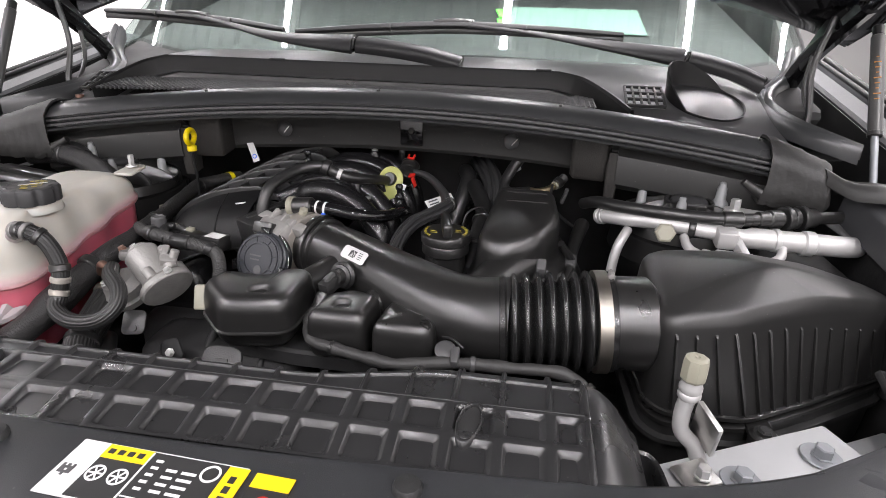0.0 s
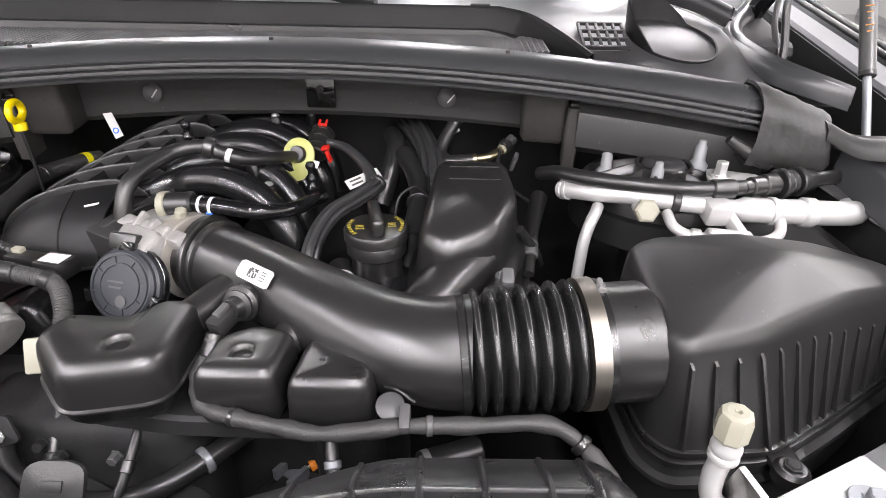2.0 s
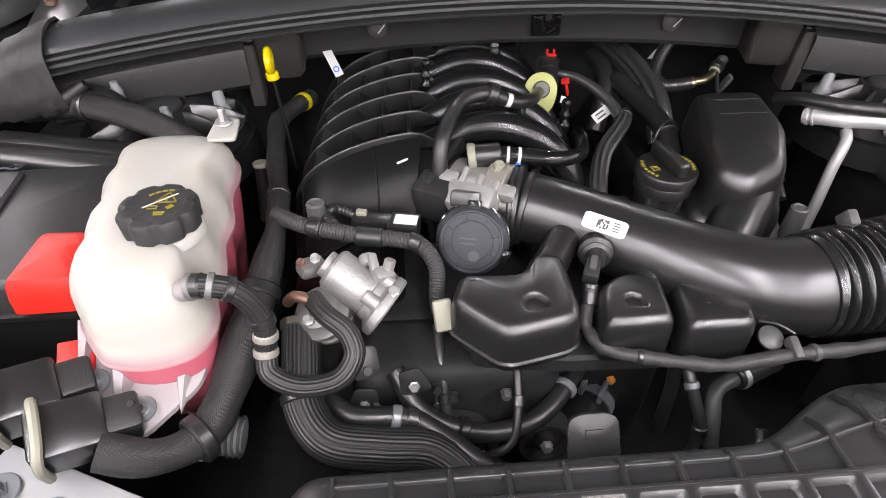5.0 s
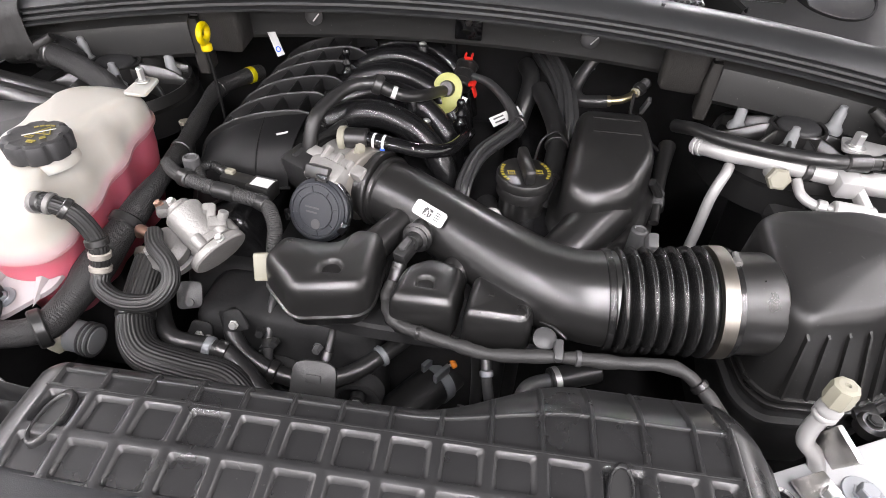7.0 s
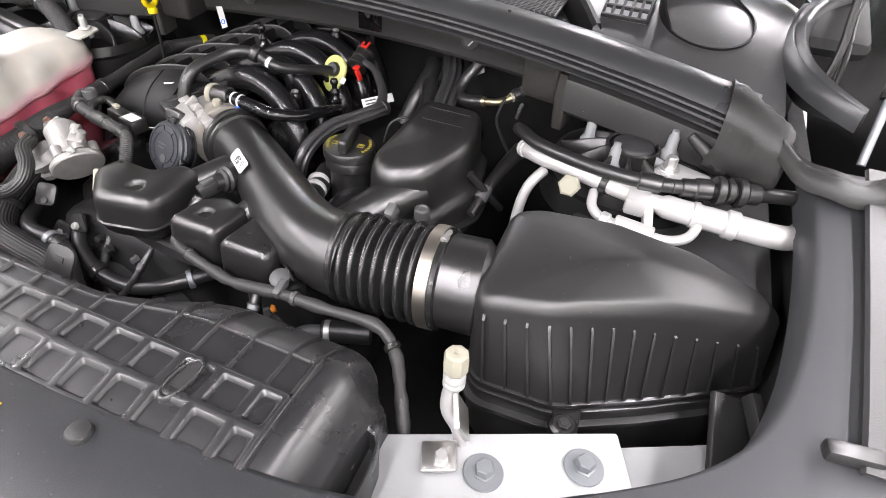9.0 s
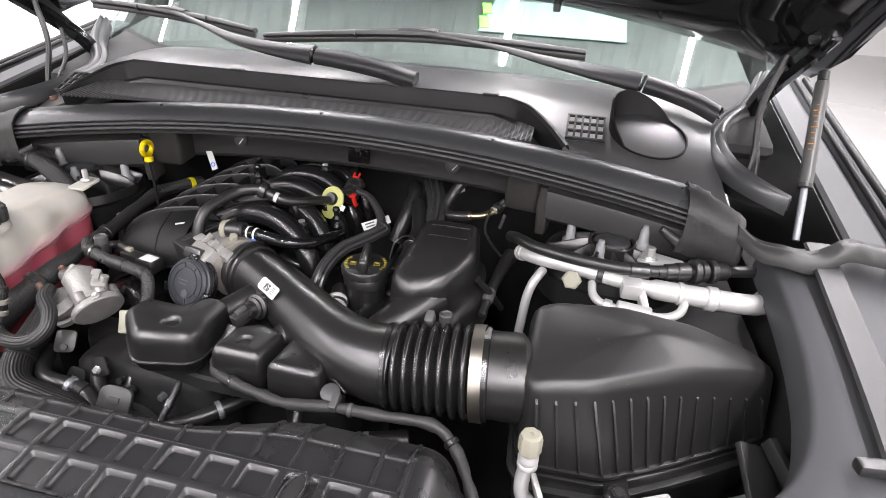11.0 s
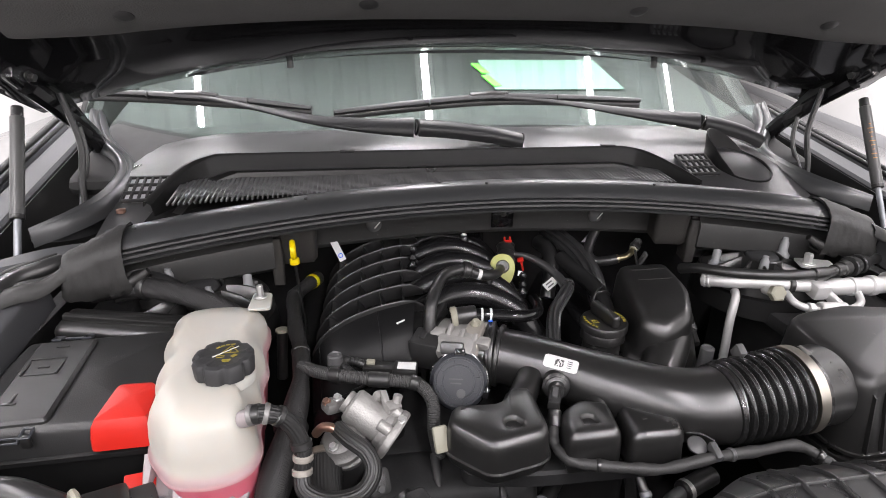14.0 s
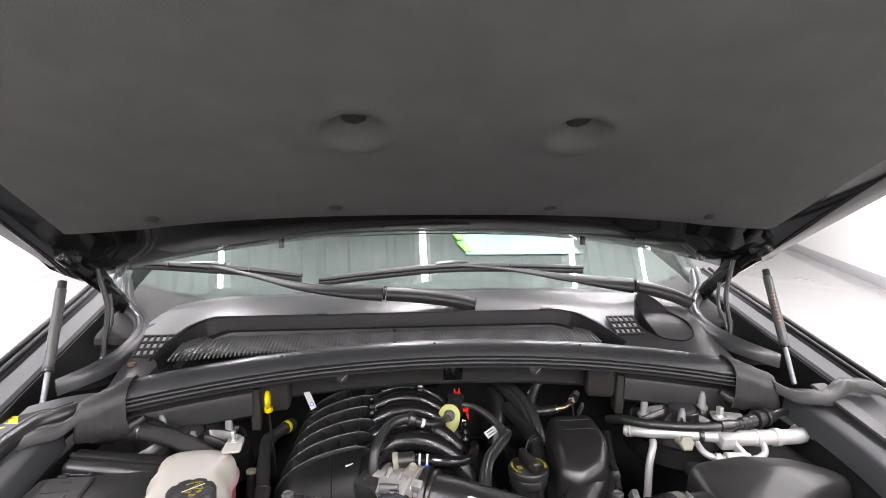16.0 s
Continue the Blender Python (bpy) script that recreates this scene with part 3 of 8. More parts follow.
t = thing("cowl_seal", "long curved black rubber weather seal on the cowl edge", "weather seal")
prof = [(0.036, -0.03), (0.034, -0.008), (0.026, 0.0), (0.012, 0.002), (-0.004, -0.001), (-0.018, -0.008), (-0.026, -0.016), (-0.029, -0.020), (-0.0215, -0.0215), (-0.0215, -0.0235),
        (-0.030, -0.025), (-0.0305, -0.028), (-0.0215, -0.0295), (-0.0215, -0.0315), (-0.031, -0.033), (-0.0315, -0.0365), (-0.023, -0.038), (-0.023, -0.040), (-0.034, -0.0415), (-0.033, -0.045), (-0.006, -0.043)]
part("seal_strip", sheet(along(mx(0.900), 0.900, 60, prof), 0.003), M_seal, t, angle=28)
for x in (-0.36, -0.093, 0.226, 0.546, 0.858):
    bm = lathe(bmesh.new(), [(0.003, -0.002), (0.003, 0.0015), (0.002, 0.002)], pose(x, sy(x), sz(x) + 0.001), 10)
    part("locating_pip", bm, M_print, t)
for s in (1, -1):
    f = (lambda x: x) if s > 0 else mx
    # folded rubber boot over the end of the strip, narrowing to the corner of the bay
    outline = [(0.036, -0.05), (0.036, -0.008), (0.024, 0.004), (0.008, 0.006), (-0.008, 0.003), (-0.022, -0.006), (-0.032, -0.018), (-0.035, -0.03), (-0.036, -0.045), (-0.040, -0.062), (-0.034, -0.074), (-0.006, -0.07)]
    rows = []
    for k in range(15):
        u = k / 14
        x = 0.866 + 0.082 * u
        w = u * u * (3 - 2 * u)
        sc = (1.04 + 0.05 * math.sin(math.pi * u) - 0.20 * w) * (1 if k < 14 else 0.25)
        cy, cz = sy(x) - 0.022 * w, sz(x) - 0.014 * w
        row = []
        for q, (dy, dz) in enumerate(outline):
            fold = 0.0016 * math.sin(2.1 * q + 14 * u) * math.sin(math.pi * min(1, u * 1.3)) + 0.0012 * math.sin(31 * u + q)
            low = -0.016 * (1 - u) if q > 7 else 0
            row.append((f(x + (0.012 if q > 8 else 0) * (u - 0.6)), cy + dy * sc - 0.004 + fold, cz + dz * sc + 0.003 + fold * 0.6 + low))
        rows.append(row)
    part("end_cap", sheet(rows, 0.004), M_boot, t, "grey-black wrinkled rubber end boot", angle=60)
    tongue = [(f(xx), sy(xx) - 0.036, sz(xx) - dz) for xx, dz in ((0.835, 0.062), (0.850, 0.070), (0.870, 0.078), (0.892, 0.084))]
    part("boot_tongue", tube(tongue, lambda u: 0.006 + 0.006 * u, 5, 10), M_boot, t)
    # thin lip that runs from the boot over the corner to the fender
    lip = spline([(0.935, 0.958, 1.158), (0.965, 0.925, 1.150), (1.005, 0.908, 1.147), (1.042, 0.912, 1.154), (1.075, 0.922, 1.166), (1.105, 0.925, 1.167), (1.14, 0.910, 1.158), (1.155, 0.908, 1.152)] if s > 0 else [(0.935, 0.962, 1.156), (0.965, 0.935, 1.143), (1.000, 0.915, 1.136), (1.035, 0.900, 1.134), (1.07, 0.890, 1.135), (1.10, 0.880, 1.136), (1.14, 0.872, 1.136)], 6)
    rows = []
    for q in lip:
        wv = 0.003 * math.sin(q.x * 90)
        rows.append([(f(q.x), q.y + dy, q.z + dz + wv) for dy, dz in ((-0.020, -0.020), (-0.019, -0.008), (-0.011, 0.0), (-0.003, 0.0025), (0.003, -0.0015), (0.010, 0.002), (0.017, -0.004), (0.021, -0.012), (0.022, -0.022))])
    part("corner_strip", sheet(rows, 0.003), M_boot, t, angle=60)
    # soft flap between the cowl panel and the hinge well
    line = spline([(1.070, 1.47, 1.300), (1.045, 1.40, 1.262), (0.990, 1.335, 1.228), (0.966, 1.27, 1.212), (0.960, 1.20, 1.203), (0.968, 1.14, 1.194), (0.992, 1.09, 1.184), (1.032, 1.055, 1.170)], 6)
    rows = []
    for i, q in enumerate(line):
        d = line[min(i + 1, len(line) - 1)] - line[max(i - 1, 0)]
        n = V(d.y, -d.x, 0).normalized()
        if n.x > 0:
            n = -n
        u = i / (len(line) - 1)
        wd = 1.0 - 0.25 * (1 - u) ** 6 - 0.8 * u ** 4
        rows.append([(f((q + n * a * wd).x), (q + n * a * wd).y, q.z + b) for a, b in ((0.040, -0.022), (0.038, -0.006), (0.032, 0.004), (0.024, 0.007), (0.020, 0.003), (0.016, 0.008), (0.009, 0.011), (0.002, 0.006), (-0.003, -0.006), (-0.004, -0.03 * wd), (0.002, -0.07 * wd))])
    part("pillar_strip", sheet(rows, 0.003), M_seal, t, angle=60)

# bulkhead below the seal
t = thing("bulkhead_panel", "black plastic bulkhead panel under the cowl seal", "bulkhead")
face = [(-0.012, -0.038), (0.050, -0.039), (0.060, -0.043), (0.064, -0.050), (0.067, -0.112), (0.072, -0.118), (0.11, -0.122), (0.2, -0.13)]
part("panel", sheet(along(-0.10, 0.60, 40, face), 0.003), M_bulk, t, angle=30)
for s in (1, -1):
    x0, x1 = 0.650, 0.905
    if s < 0:
        x0, x1 = mx(0.905), mx(0.650)
    face2 = [(-0.012, -0.038), (0.004, -0.041), (0.012, -0.046), (0.015, -0.058), (0.010, -0.064), (0.002, -0.070), (0.0, -0.076), (0.004, -0.116), (0.022, -0.128)]
    part("side_panel", sheet(along(x0, x1, 16, face2), 0.003), M_bulk, t, angle=30)
    part("side_panel_end", sheet(along(*((0.640, 0.651) if s > 0 else (mx(0.651), mx(0.640))), 2, [(-0.010, -0.04), (0.02, -0.06), (0.012, -0.122)]), 0.004), M_bulk, t)
    xb = 0.612 if s > 0 else mx(0.612)
    bm = bmesh.new()
    shell([(-0.036, -0.030), (0.030, -0.034), (0.036, 0.03), (-0.032, 0.034)], [(-0.034, 0.006), (-0.026, 0.0), (0.03, 0.0), (0.052, 0.003)], 0.012, 4, pose(xb, 1.092, 1.125, 4, 0, -8 * s), bm)
    shell([(-0.012, -0.024), (0.010, -0.026), (0.012, 0.02), (-0.012, 0.02)], [(-0.055, 0.002), (0.0, 0.0), (0.035, 0.004)], 0.006, 3, pose(xb + 0.036 * s, 1.070, 1.112, 4, 0, -8 * s), bm)
    part("foam_block", bm, M_foam, t, "brown-black foam block", angle=50)
for px in (0.023, 0.466):
    m = Matrix.Translation((px, 1.119, 1.140)) @ basis((0, -1, 0.12))
    part("push_pin", lathe(bmesh.new(), [(0.0145, 0), (0.0145, 0.003), (0.011, 0.0065), (0.004, 0.008)], m), M_grey, t)
    part("pin_scratch", block(bmesh.new(), (0.002, 0.001, 0.016), pose(px + 0.006, 1.1095, 1.141, 0, 40, 0), bevel=0), M_white, t)
bm = block(bmesh.new(), (0.044, 0.008, 0.05), pose(0.275, 1.125, 1.146), bevel=0.002)
block(bm, (0.056, 0.012, 0.006), pose(0.275, 1.121, 1.173), bevel=0.002)
part("latch_bracket", bm, M_gloss, t)
bolt("bolt", (0.275, 1.120, 1.150), (0, -1, 0), 0.005, 0.005, material=M_foam, parent=t)

# cowl top, grille trough and panel up to the glass
t = thing("cowl_cover", "black plastic cowl panel with mesh air intake grille", "cowl")
FOOT = [(-0.360, 1.085), (-0.338, 1.132), (-0.306, 1.178), (-0.262, 1.198), (0.545, 1.198), (0.590, 1.180), (0.634, 1.134), (0.668, 1.088)]


def rear_of_grille(x):
    """Line of the raised wall behind the air intake."""
    for (xa, ya), (xb, yb) in zip(FOOT, FOOT[1:]):
        if xa <= x <= xb:
            return ya + (yb - ya) * (x - xa) / (xb - xa)
    return 0.0


def cowl_z(x, y):
    a = abs(x - CX)
    base = 1.243 + 0.40 * (y - 1.2) if y < 1.2 else 1.243 + 0.22 * (y - 1.2) - 0.35 * (y - 1.2) ** 2
    return base - 0.012 * (a / 0.7) ** 2 - 0.004 - 0.028 * (max(0, a - 0.50) / 0.2) ** 2


def cowl_edge(y):
    """Half width of the cowl panel, which follows the flap beside the hinge well."""
    pts = ((1.06, 0.700), (1.14, 0.690), (1.20, 0.684), (1.27, 0.690), (1.335, 0.714), (1.40, 0.770), (1.45, 0.80))
    for (ya, a), (yb, b) in zip(pts, pts[1:]):
        if y <= yb:
            return a + (b - a) * max(0, y - ya) / (yb - ya)
    return pts[-1][1]


def spread(x, y):
    a = abs(x - CX)
    if a < 0.5:
        return x
    return CX + math.copysign(0.5 + (a - 0.5) * (cowl_edge(y) - 0.5) / 0.222, x - CX)


rows = []
cols = sorted([CX - 0.722 + 1.444 * k / 56 for k in range(57)] + [p[0] + e for p in (FOOT[0], FOOT[-1]) for e in (-0.0015, 0.0015)])
for x in cols:
    y1 = max(rear_of_grille(x), sy(x) + 0.036)
    row = []
    for k in range(9):
        y = 1.405 + (y1 - 1.405) * k / 8
        xe = spread(x, y)
        row.append((xe, y, cowl_z(xe, y)))
    rows.append([(spread(x, 1.44), 1.44, cowl_z(x, 1.405) - 0.03)] + row)
part("upper_panel", sheet(rows, 0.003), M_cowl, t, angle=50)
# trough floor
rows = []
for k in range(25):
    x = -0.36 + 1.03 * k / 24
    rows.append([(x, sy(x) + 0.03, sz(x) - 0.03), (x, sy(x) + 0.05, 1.180), (x, 1.195, 1.185), (x, 1.205, 1.215)])
part("trough_floor", sheet(rows, 0.003), M_black, t, angle=50)
# raised wall round the grille
top = {0: 1.206, 1: 1.228, 2: 1.250, 3: 1.262, 4: 1.260, 5: 1.252, 6: 1.232, 7: 1.211}
seq = [V(p[0], p[1], top[i]) for i, p in enumerate(FOOT)]
wallp = spline(seq[:4], 5) + [lerp(seq[3], seq[4], k / 10) for k in range(1, 10)] + spline(seq[4:], 5)
rows = [[q + V((CX - q.x) * 0.03, -0.004, -0.062) for q in wallp], [q + V((CX - q.x) * 0.012, -0.002, -0.002) for q in wallp], [q + V(0, 0.001, 0.002) for q in wallp], [q + V((q.x - CX) * 0.012, 0.008, 0.001) for q in wallp], [q + V((q.x - CX) * 0.018, 0.012, -0.008) for q in wallp]]
part("grille_wall", sheet(rows, 0.002), M_black, t, angle=40)
for xn in (-0.02, 0.515):
    part("wall_notch", block(bmesh.new(), (0.03, 0.014, 0.006), pose(xn, 1.203, 1.262, 0, 0, 0), bevel=0.002), M_black, t)
rows = [[q + V((CX - q.x) * 0.045, -0.006, -0.030) for q in wallp], [q + V((CX - q.x) * 0.075, -0.018, -0.031) for q in wallp], [q + V((CX - q.x) * 0.08, -0.020, -0.05) for q in wallp]]
part("inner_ledge", sheet(rows, 0.002), M_satin, t, angle=40)
# mesh: crossing bars as one part
bm = bmesh.new()
nx = 112
for k in range(nx):
    x = -0.318 + 0.925 * k / (nx - 1)
    lim = rear_of_grille(x / 1.06 + 0.012) - 0.014
    y0 = sy(x) + 0.034
    if lim - y0 > 0.01:
        block(bm, (0.0024, lim - y0, 0.004), pose(x, (lim + y0) / 2, 1.2165, 4, 0, 0), bevel=0)
for k in range(16):
    y = 1.09 + 0.092 * k / 15
    ok = [x for x in [-0.318 + 0.925 * q / 160 for q in range(161)] if sy(x) + 0.034 < y < rear_of_grille(x / 1.06 + 0.012) - 0.014]
    if ok:
        block(bm, (ok[-1] - ok[0], 0.0024, 0.004), pose((ok[0] + ok[-1]) / 2, y, 1.2168 + (y - 1.13) * 0.07), bevel=0)
tagged(part("mesh_grille", bm, M_mesh, t, "fine black plastic mesh"), kind="stuff")
# small side grilles with a lattice of bars
for xg, sl in ((0.700, -1), (-0.384, 1)):
    ml = Matrix.Translation((xg, 1.166, cowl_z(xg, 1.166) + 0.0035)) @ pose(0, 0, 0, 21.8, 0, 0)
    part("lattice_backing", block(bmesh.new(), (0.066, 0.068, 0.003), ml, bevel=0), M_base, t)
    for k in range(6):
        part("lattice_bar", block(bmesh.new(), (0.0042, 0.072, 0.006), ml @ pose((k - 2.5) * 0.0132, 0, 0.003), bevel=0.001), M_print, t)
    for k in range(4):
        part("lattice_bar", block(bmesh.new(), (0.070, 0.005, 0.006), ml @ pose(0, (k - 1.5) * 0.0225, 0.0034), bevel=0.001), M_print, t)
part("yellow_speck", lathe(bmesh.new(), [(0.008, 0), (0.008, 0.006), (0.005, 0.007)], pose(-0.418, 1.125, cowl_z(-0.418, 1.125)), 12), M_copper, t)
# round well below the wiper pivot: a tall curved rim open towards the front
xw, yw = 0.812, 1.190
bm = bmesh.new()
seg = 40
rings = []
for r, lev in ((0.066, 0), (0.070, 0.1), (0.074, 1)):
    ring = []
    for k in range(seg):
        a = 2 * math.pi * k / seg
        px, py = xw + r * 0.98 * math.cos(a), yw + r * 0.95 * math.sin(a)
        rim = cowl_z(px, py) + 0.004 + 0.042 * max(0, math.cos(a - 2.5)) ** 0.8
        ring.append(bm.verts.new(V(px, py, 1.182 + (rim - 1.182) * lev)))
    rings.append(ring)
for a, b in zip(rings, rings[1:]):
    for k in range(seg):
        bm.faces.new((a[k], a[(k + 1) % seg], b[(k + 1) % seg], b[k]))
bmesh.ops.recalc_face_normals(bm, faces=bm.faces)
bmesh.ops.solidify(bm, geom=bm.faces[:], thickness=0.003)
part("well", bm, M_black, t)
part("well_floor", lathe(bmesh.new(), [(0.0665, -0.003), (0.0665, 0.0), (0.0, 0.0)], pose(xw, yw, 1.1825), 40), M_bulk, t)
for r in (0.016, 0.009):
    part("moulded_mark", lathe(bmesh.new(), [(r - 0.002, 0.0), (r, 0.0), (r, 0.0016), (r - 0.002, 0.0016)], pose(xw + 0.01, 1.185, 1.1835), 6, hole=True), M_satin, t)

# ---- windscreen, cabin ----
SLOPE = math.tan(radians(33))


def gz(y, x=CX):
    return 1.274 + (y - 1.40) * SLOPE - 0.03 * ((x - CX) / 0.75) ** 2


rows = []
for k in range(41):
    x = CX - 0.88 + 1.76 * k / 40
    a = abs(x - CX)
    bow = 0.10 * (a / 0.76) ** 2 + 0.12 * max(0, a - 0.5) ** 2
    rows.append([(x, y + bow, gz(y) - 0.010 * (a / 0.76) ** 2) for y in (1.25, 1.385, 1.5, 1.7, 1.9, 2.15)])
glass = part("window_1", sheet(rows, 0.005), M_glass, angle=60)
tagged(glass, "sloping car windscreen reflecting the ceiling tubes", "windscreen", kind="structure")
glass.visible_shadow = False
bm = bmesh.new()
block(bm, (1.62, 1.00, 0.04), pose(CX, 1.745, 1.298, 13, 0, 0), bevel=0.02)
block(bm, (1.6, 0.03, 0.9), pose(CX, 2.4, 1.4), bevel=0)
block(bm, (1.3, 1.0, 0.03), pose(CX, 2.6, 1.78), bevel=0)
for s in (1, -1):
    block(bm, (0.03, 0.8, 0.6), pose(CX + s * 0.78, 2.25, 1.0), bevel=0)
for s in (1, -1):
    prof = [(1.57, 1.10), (1.61, 1.255), (2.30, 1.70), (2.65, 1.72), (2.65, 1.10)]
    rings = [[bm.verts.new(V(CX + s * e, y, z)) for y, z in prof] for e in (0.862, 0.885)]
    for k in range(5):
        bm.faces.new((rings[0][k], rings[0][(k + 1) % 5], rings[1][(k + 1) % 5], rings[1][k]))
    for ring in rings:
        bm.faces.new(ring)
tagged(part("dashboard", bm, M_interior), "dark dashboard and cabin behind the windscreen", "dashboard", kind="structure")
t = thing("paper_sheet", "white paper sheet with a green edge on the dashboard", "paper")
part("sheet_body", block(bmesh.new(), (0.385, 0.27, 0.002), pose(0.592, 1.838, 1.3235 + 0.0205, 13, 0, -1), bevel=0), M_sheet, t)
for dy in (0, 0.11):
    part("green_tab", block(bmesh.new(), (0.026, 0.09, 0.004), pose(0.402 - 0.10 * dy, 1.775 + dy, 1.3305 + 0.231 * dy, 13, 0, 12), bevel=0.001), M_green, t)
# pillars
for s in (1, -1):
    f = (lambda x: x) if s > 0 else mx
    bm = tube([(f(1.172), 1.70, 1.24), (f(1.160), 1.80, 1.34), (f(1.12), 2.05, 1.56), (f(1.06), 2.35, 1.75)], 0.022, 6, 12)
    ob = part("windscreen_pillar", bm, M_black)
    tagged(ob, "gloss black windscreen pillar", "pillar", group="pillars")


# ---- wipers ----
def strap(points, section, turn=0.0, steps=8):
    """A moulding along a path: section(u) gives its half width and half height at 0..1; turn tips its broad face."""
    path = spline(points, steps)
    n = len(path)
    bm = bmesh.new()
    prev = None
    for i, q in enumerate(path):
        u = i / (n - 1)
        d = (path[min(i + 1, n - 1)] - path[max(i - 1, 0)]).normalized()
        flat = d.cross(V(0, 0, 1)).normalized()
        up = flat.cross(d)
        a = radians(turn(u) if callable(turn) else turn)
        wd, hd = flat * math.cos(a) + up * math.sin(a), up * math.cos(a) - flat * math.sin(a)
        w, h = section(u)
        ring = [bm.verts.new(q + wd * w * x + hd * h * y) for x, y in ((-1, -0.5), (-1, 0.25), (-0.86, 0.62), (-0.45, 0.92), (0.1, 1.0), (0.62, 0.8), (0.92, 0.35), (1, -0.1), (0.9, -0.75), (0.4, -1.0), (-0.5, -0.9))]
        if prev:
            for k in range(11):
                bm.faces.new((prev[k], prev[(k + 1) % 11], ring[(k + 1) % 11], ring[k]))
        else:
            bm.faces.new(ring)
        prev = ring
    bm.faces.new(prev)
    return bm


def wiper(head, joint, run, a, mid, b, label):
    """head: rounded end over the pivot; run: points of the arm from the joint to the blade; a, mid, b: the blade."""
    t = thing("wiper", label, "wiper", group="wipers")
    head, joint, a, mid, b = V(*head), V(*joint), V(*a), V(*mid), V(*b)
    d = (joint - head).normalized()
    part("arm_head", strap([head - d * 0.004, head, lerp(head, joint, 0.3) + V(0, 0, 0.005), lerp(head, joint, 0.7) + V(0, 0, 0.004), joint], lambda u: (0.005 + 0.0155 * min(1, u * 9) ** 0.5, 0.004 + 0.012 * min(1, u * 9) ** 0.5), 24), M_wiper, t, angle=50)
    part("hinge_plate", block(bmesh.new(), (0.006, 0.037, 0.030), Matrix.Translation(joint + d * 0.005) @ basis(d, (0, 0, 1)) @ pose(0, 0, 0, 0, 90, 0) @ pose(0, 0, 0, 90, 0, 0), bevel=0.003), M_gloss, t)
    path = [joint + d * 0.010] + [V(*p) for p in run] + [mid + V(0, -0.004, 0.014)]
    part("arm", strap(path, lambda u: (0.0215 - 0.0150 * min(1, u * 1.2), 0.0115 - 0.0070 * min(1, u * 1.6)), lambda u: 50 - 38 * u, 10), M_wiper, t, angle=35)
    line = [a, lerp(a, mid, 0.5) + V(0, 0.004, 0.002), mid, lerp(mid, b, 0.5) + V(0, 0.004, 0.002), b]
    shape = lambda u: (0.0045 + 0.0095 * math.sin(math.pi * min(1, max(0, 0.06 + 0.88 * u))) ** 0.6, 0.0035 + 0.0050 * math.sin(math.pi * min(1, max(0, 0.06 + 0.88 * u))) ** 0.6)
    part("blade_spoiler", strap([p + V(0, 0, 0.009) for p in line], shape, 30), M_wiper, t, angle=35)
    part("blade_rubber", strap([p + V(0, -0.002, -0.001) for p in line], lambda u: (0.003, 0.007), 0), M_rubber, t)
    part("blade_clip", strap([mid + (a - b).normalized() * 0.045 + V(0, 0, 0.016), mid + V(0, 0, 0.019), mid - (a - b).normalized() * 0.045 + V(0, 0, 0.016)], lambda u: (0.0115, 0.006), 16), M_satin, t, angle=35)
    for e in (0.30, 0.72):
        q = lerp(a, b, e) + (mid - lerp(a, b, 0.5)) * (1 - abs(2 * e - 1)) + V(0, 0, 0.0095)
        part("blade_joint", strap([q - (b - a).normalized() * 0.0016, q, q + (b - a).normalized() * 0.0016], lambda u: (0.0145, 0.0086), 30, 2), M_print, t)


wiper((0.342, 1.270, 1.262), (0.128, 1.277, 1.292), [(0.02, 1.290, 1.297), (-0.09, 1.325, 1.304), (-0.20, 1.385, 1.318)], (-0.610, 1.505, 1.330), (-0.344, 1.465, 1.322), (-0.095, 1.425, 1.302), "black windscreen wiper with thick arm head on the cowl")
wiper((0.945, 1.315, 1.243), (0.806, 1.333, 1.284), [(0.70, 1.345, 1.298), (0.60, 1.365, 1.309), (0.48, 1.405, 1.322)], (-0.046, 1.375, 1.300), (0.31, 1.425, 1.322), (0.683, 1.415, 1.314), "black windscreen wiper lying across the glass")

# ---- bonnet ----
HS = 0.55


def hz(y):
    return 1.424 + (1.25 - y) * HS


def crown(x):
    """How far the bonnet falls towards its sides."""
    return 0.055 * (abs(x - CX) / 0.85) ** 3


t = thing("bonnet", "raised black bonnet with a felt-lined underside", "car bonnet")
rows_in, rows_out = [], []
for k in range(21):
    u = k / 10 - 1
    w = 0.87
    x = CX + u * w
    rear = 1.25 + 0.12 * u * u
    rows_out.append([(x, y, hz(y) + 0.03 - crown(x)) for y in (rear + 0.02, rear, rear - 0.15, 0.9, 0.6, 0.35, 0.22)])
part("outer_skin", sheet(rows_out, 0.004), M_fender, t, angle=60)
# inner frame: gloss band round the liner
rows = []
for k in range(41):
    u = k / 20 - 1
    x = CX + u * 0.86
    yr, zr = 1.238 + 0.13 * u * u, 1.452 - 0.13 * u * u
    back = 1.085 + 0.05 * u * u
    zb = hz(back) - 0.004 - crown(x)
    rows.append([(x, yr + 0.006, zr + 0.014), (x, yr + 0.002, zr), (x, yr - 0.012, zr - 0.004), (x, yr * 0.75 + back * 0.25, zr * 0.75 + zb * 0.25 - 0.012), (x, yr * 0.35 + back * 0.65, zr * 0.35 + zb * 0.65 - 0.014), (x, yr * 0.22 + back * 0.78, zr * 0.22 + zb * 0.78 - 0.004), (x, back + 0.01, zb + 0.002), (x, back - 0.03, hz(back - 0.03) + 0.004 - crown(x))])
part("rear_frame", sheet(rows, 0.004), M_gloss, t, angle=50)
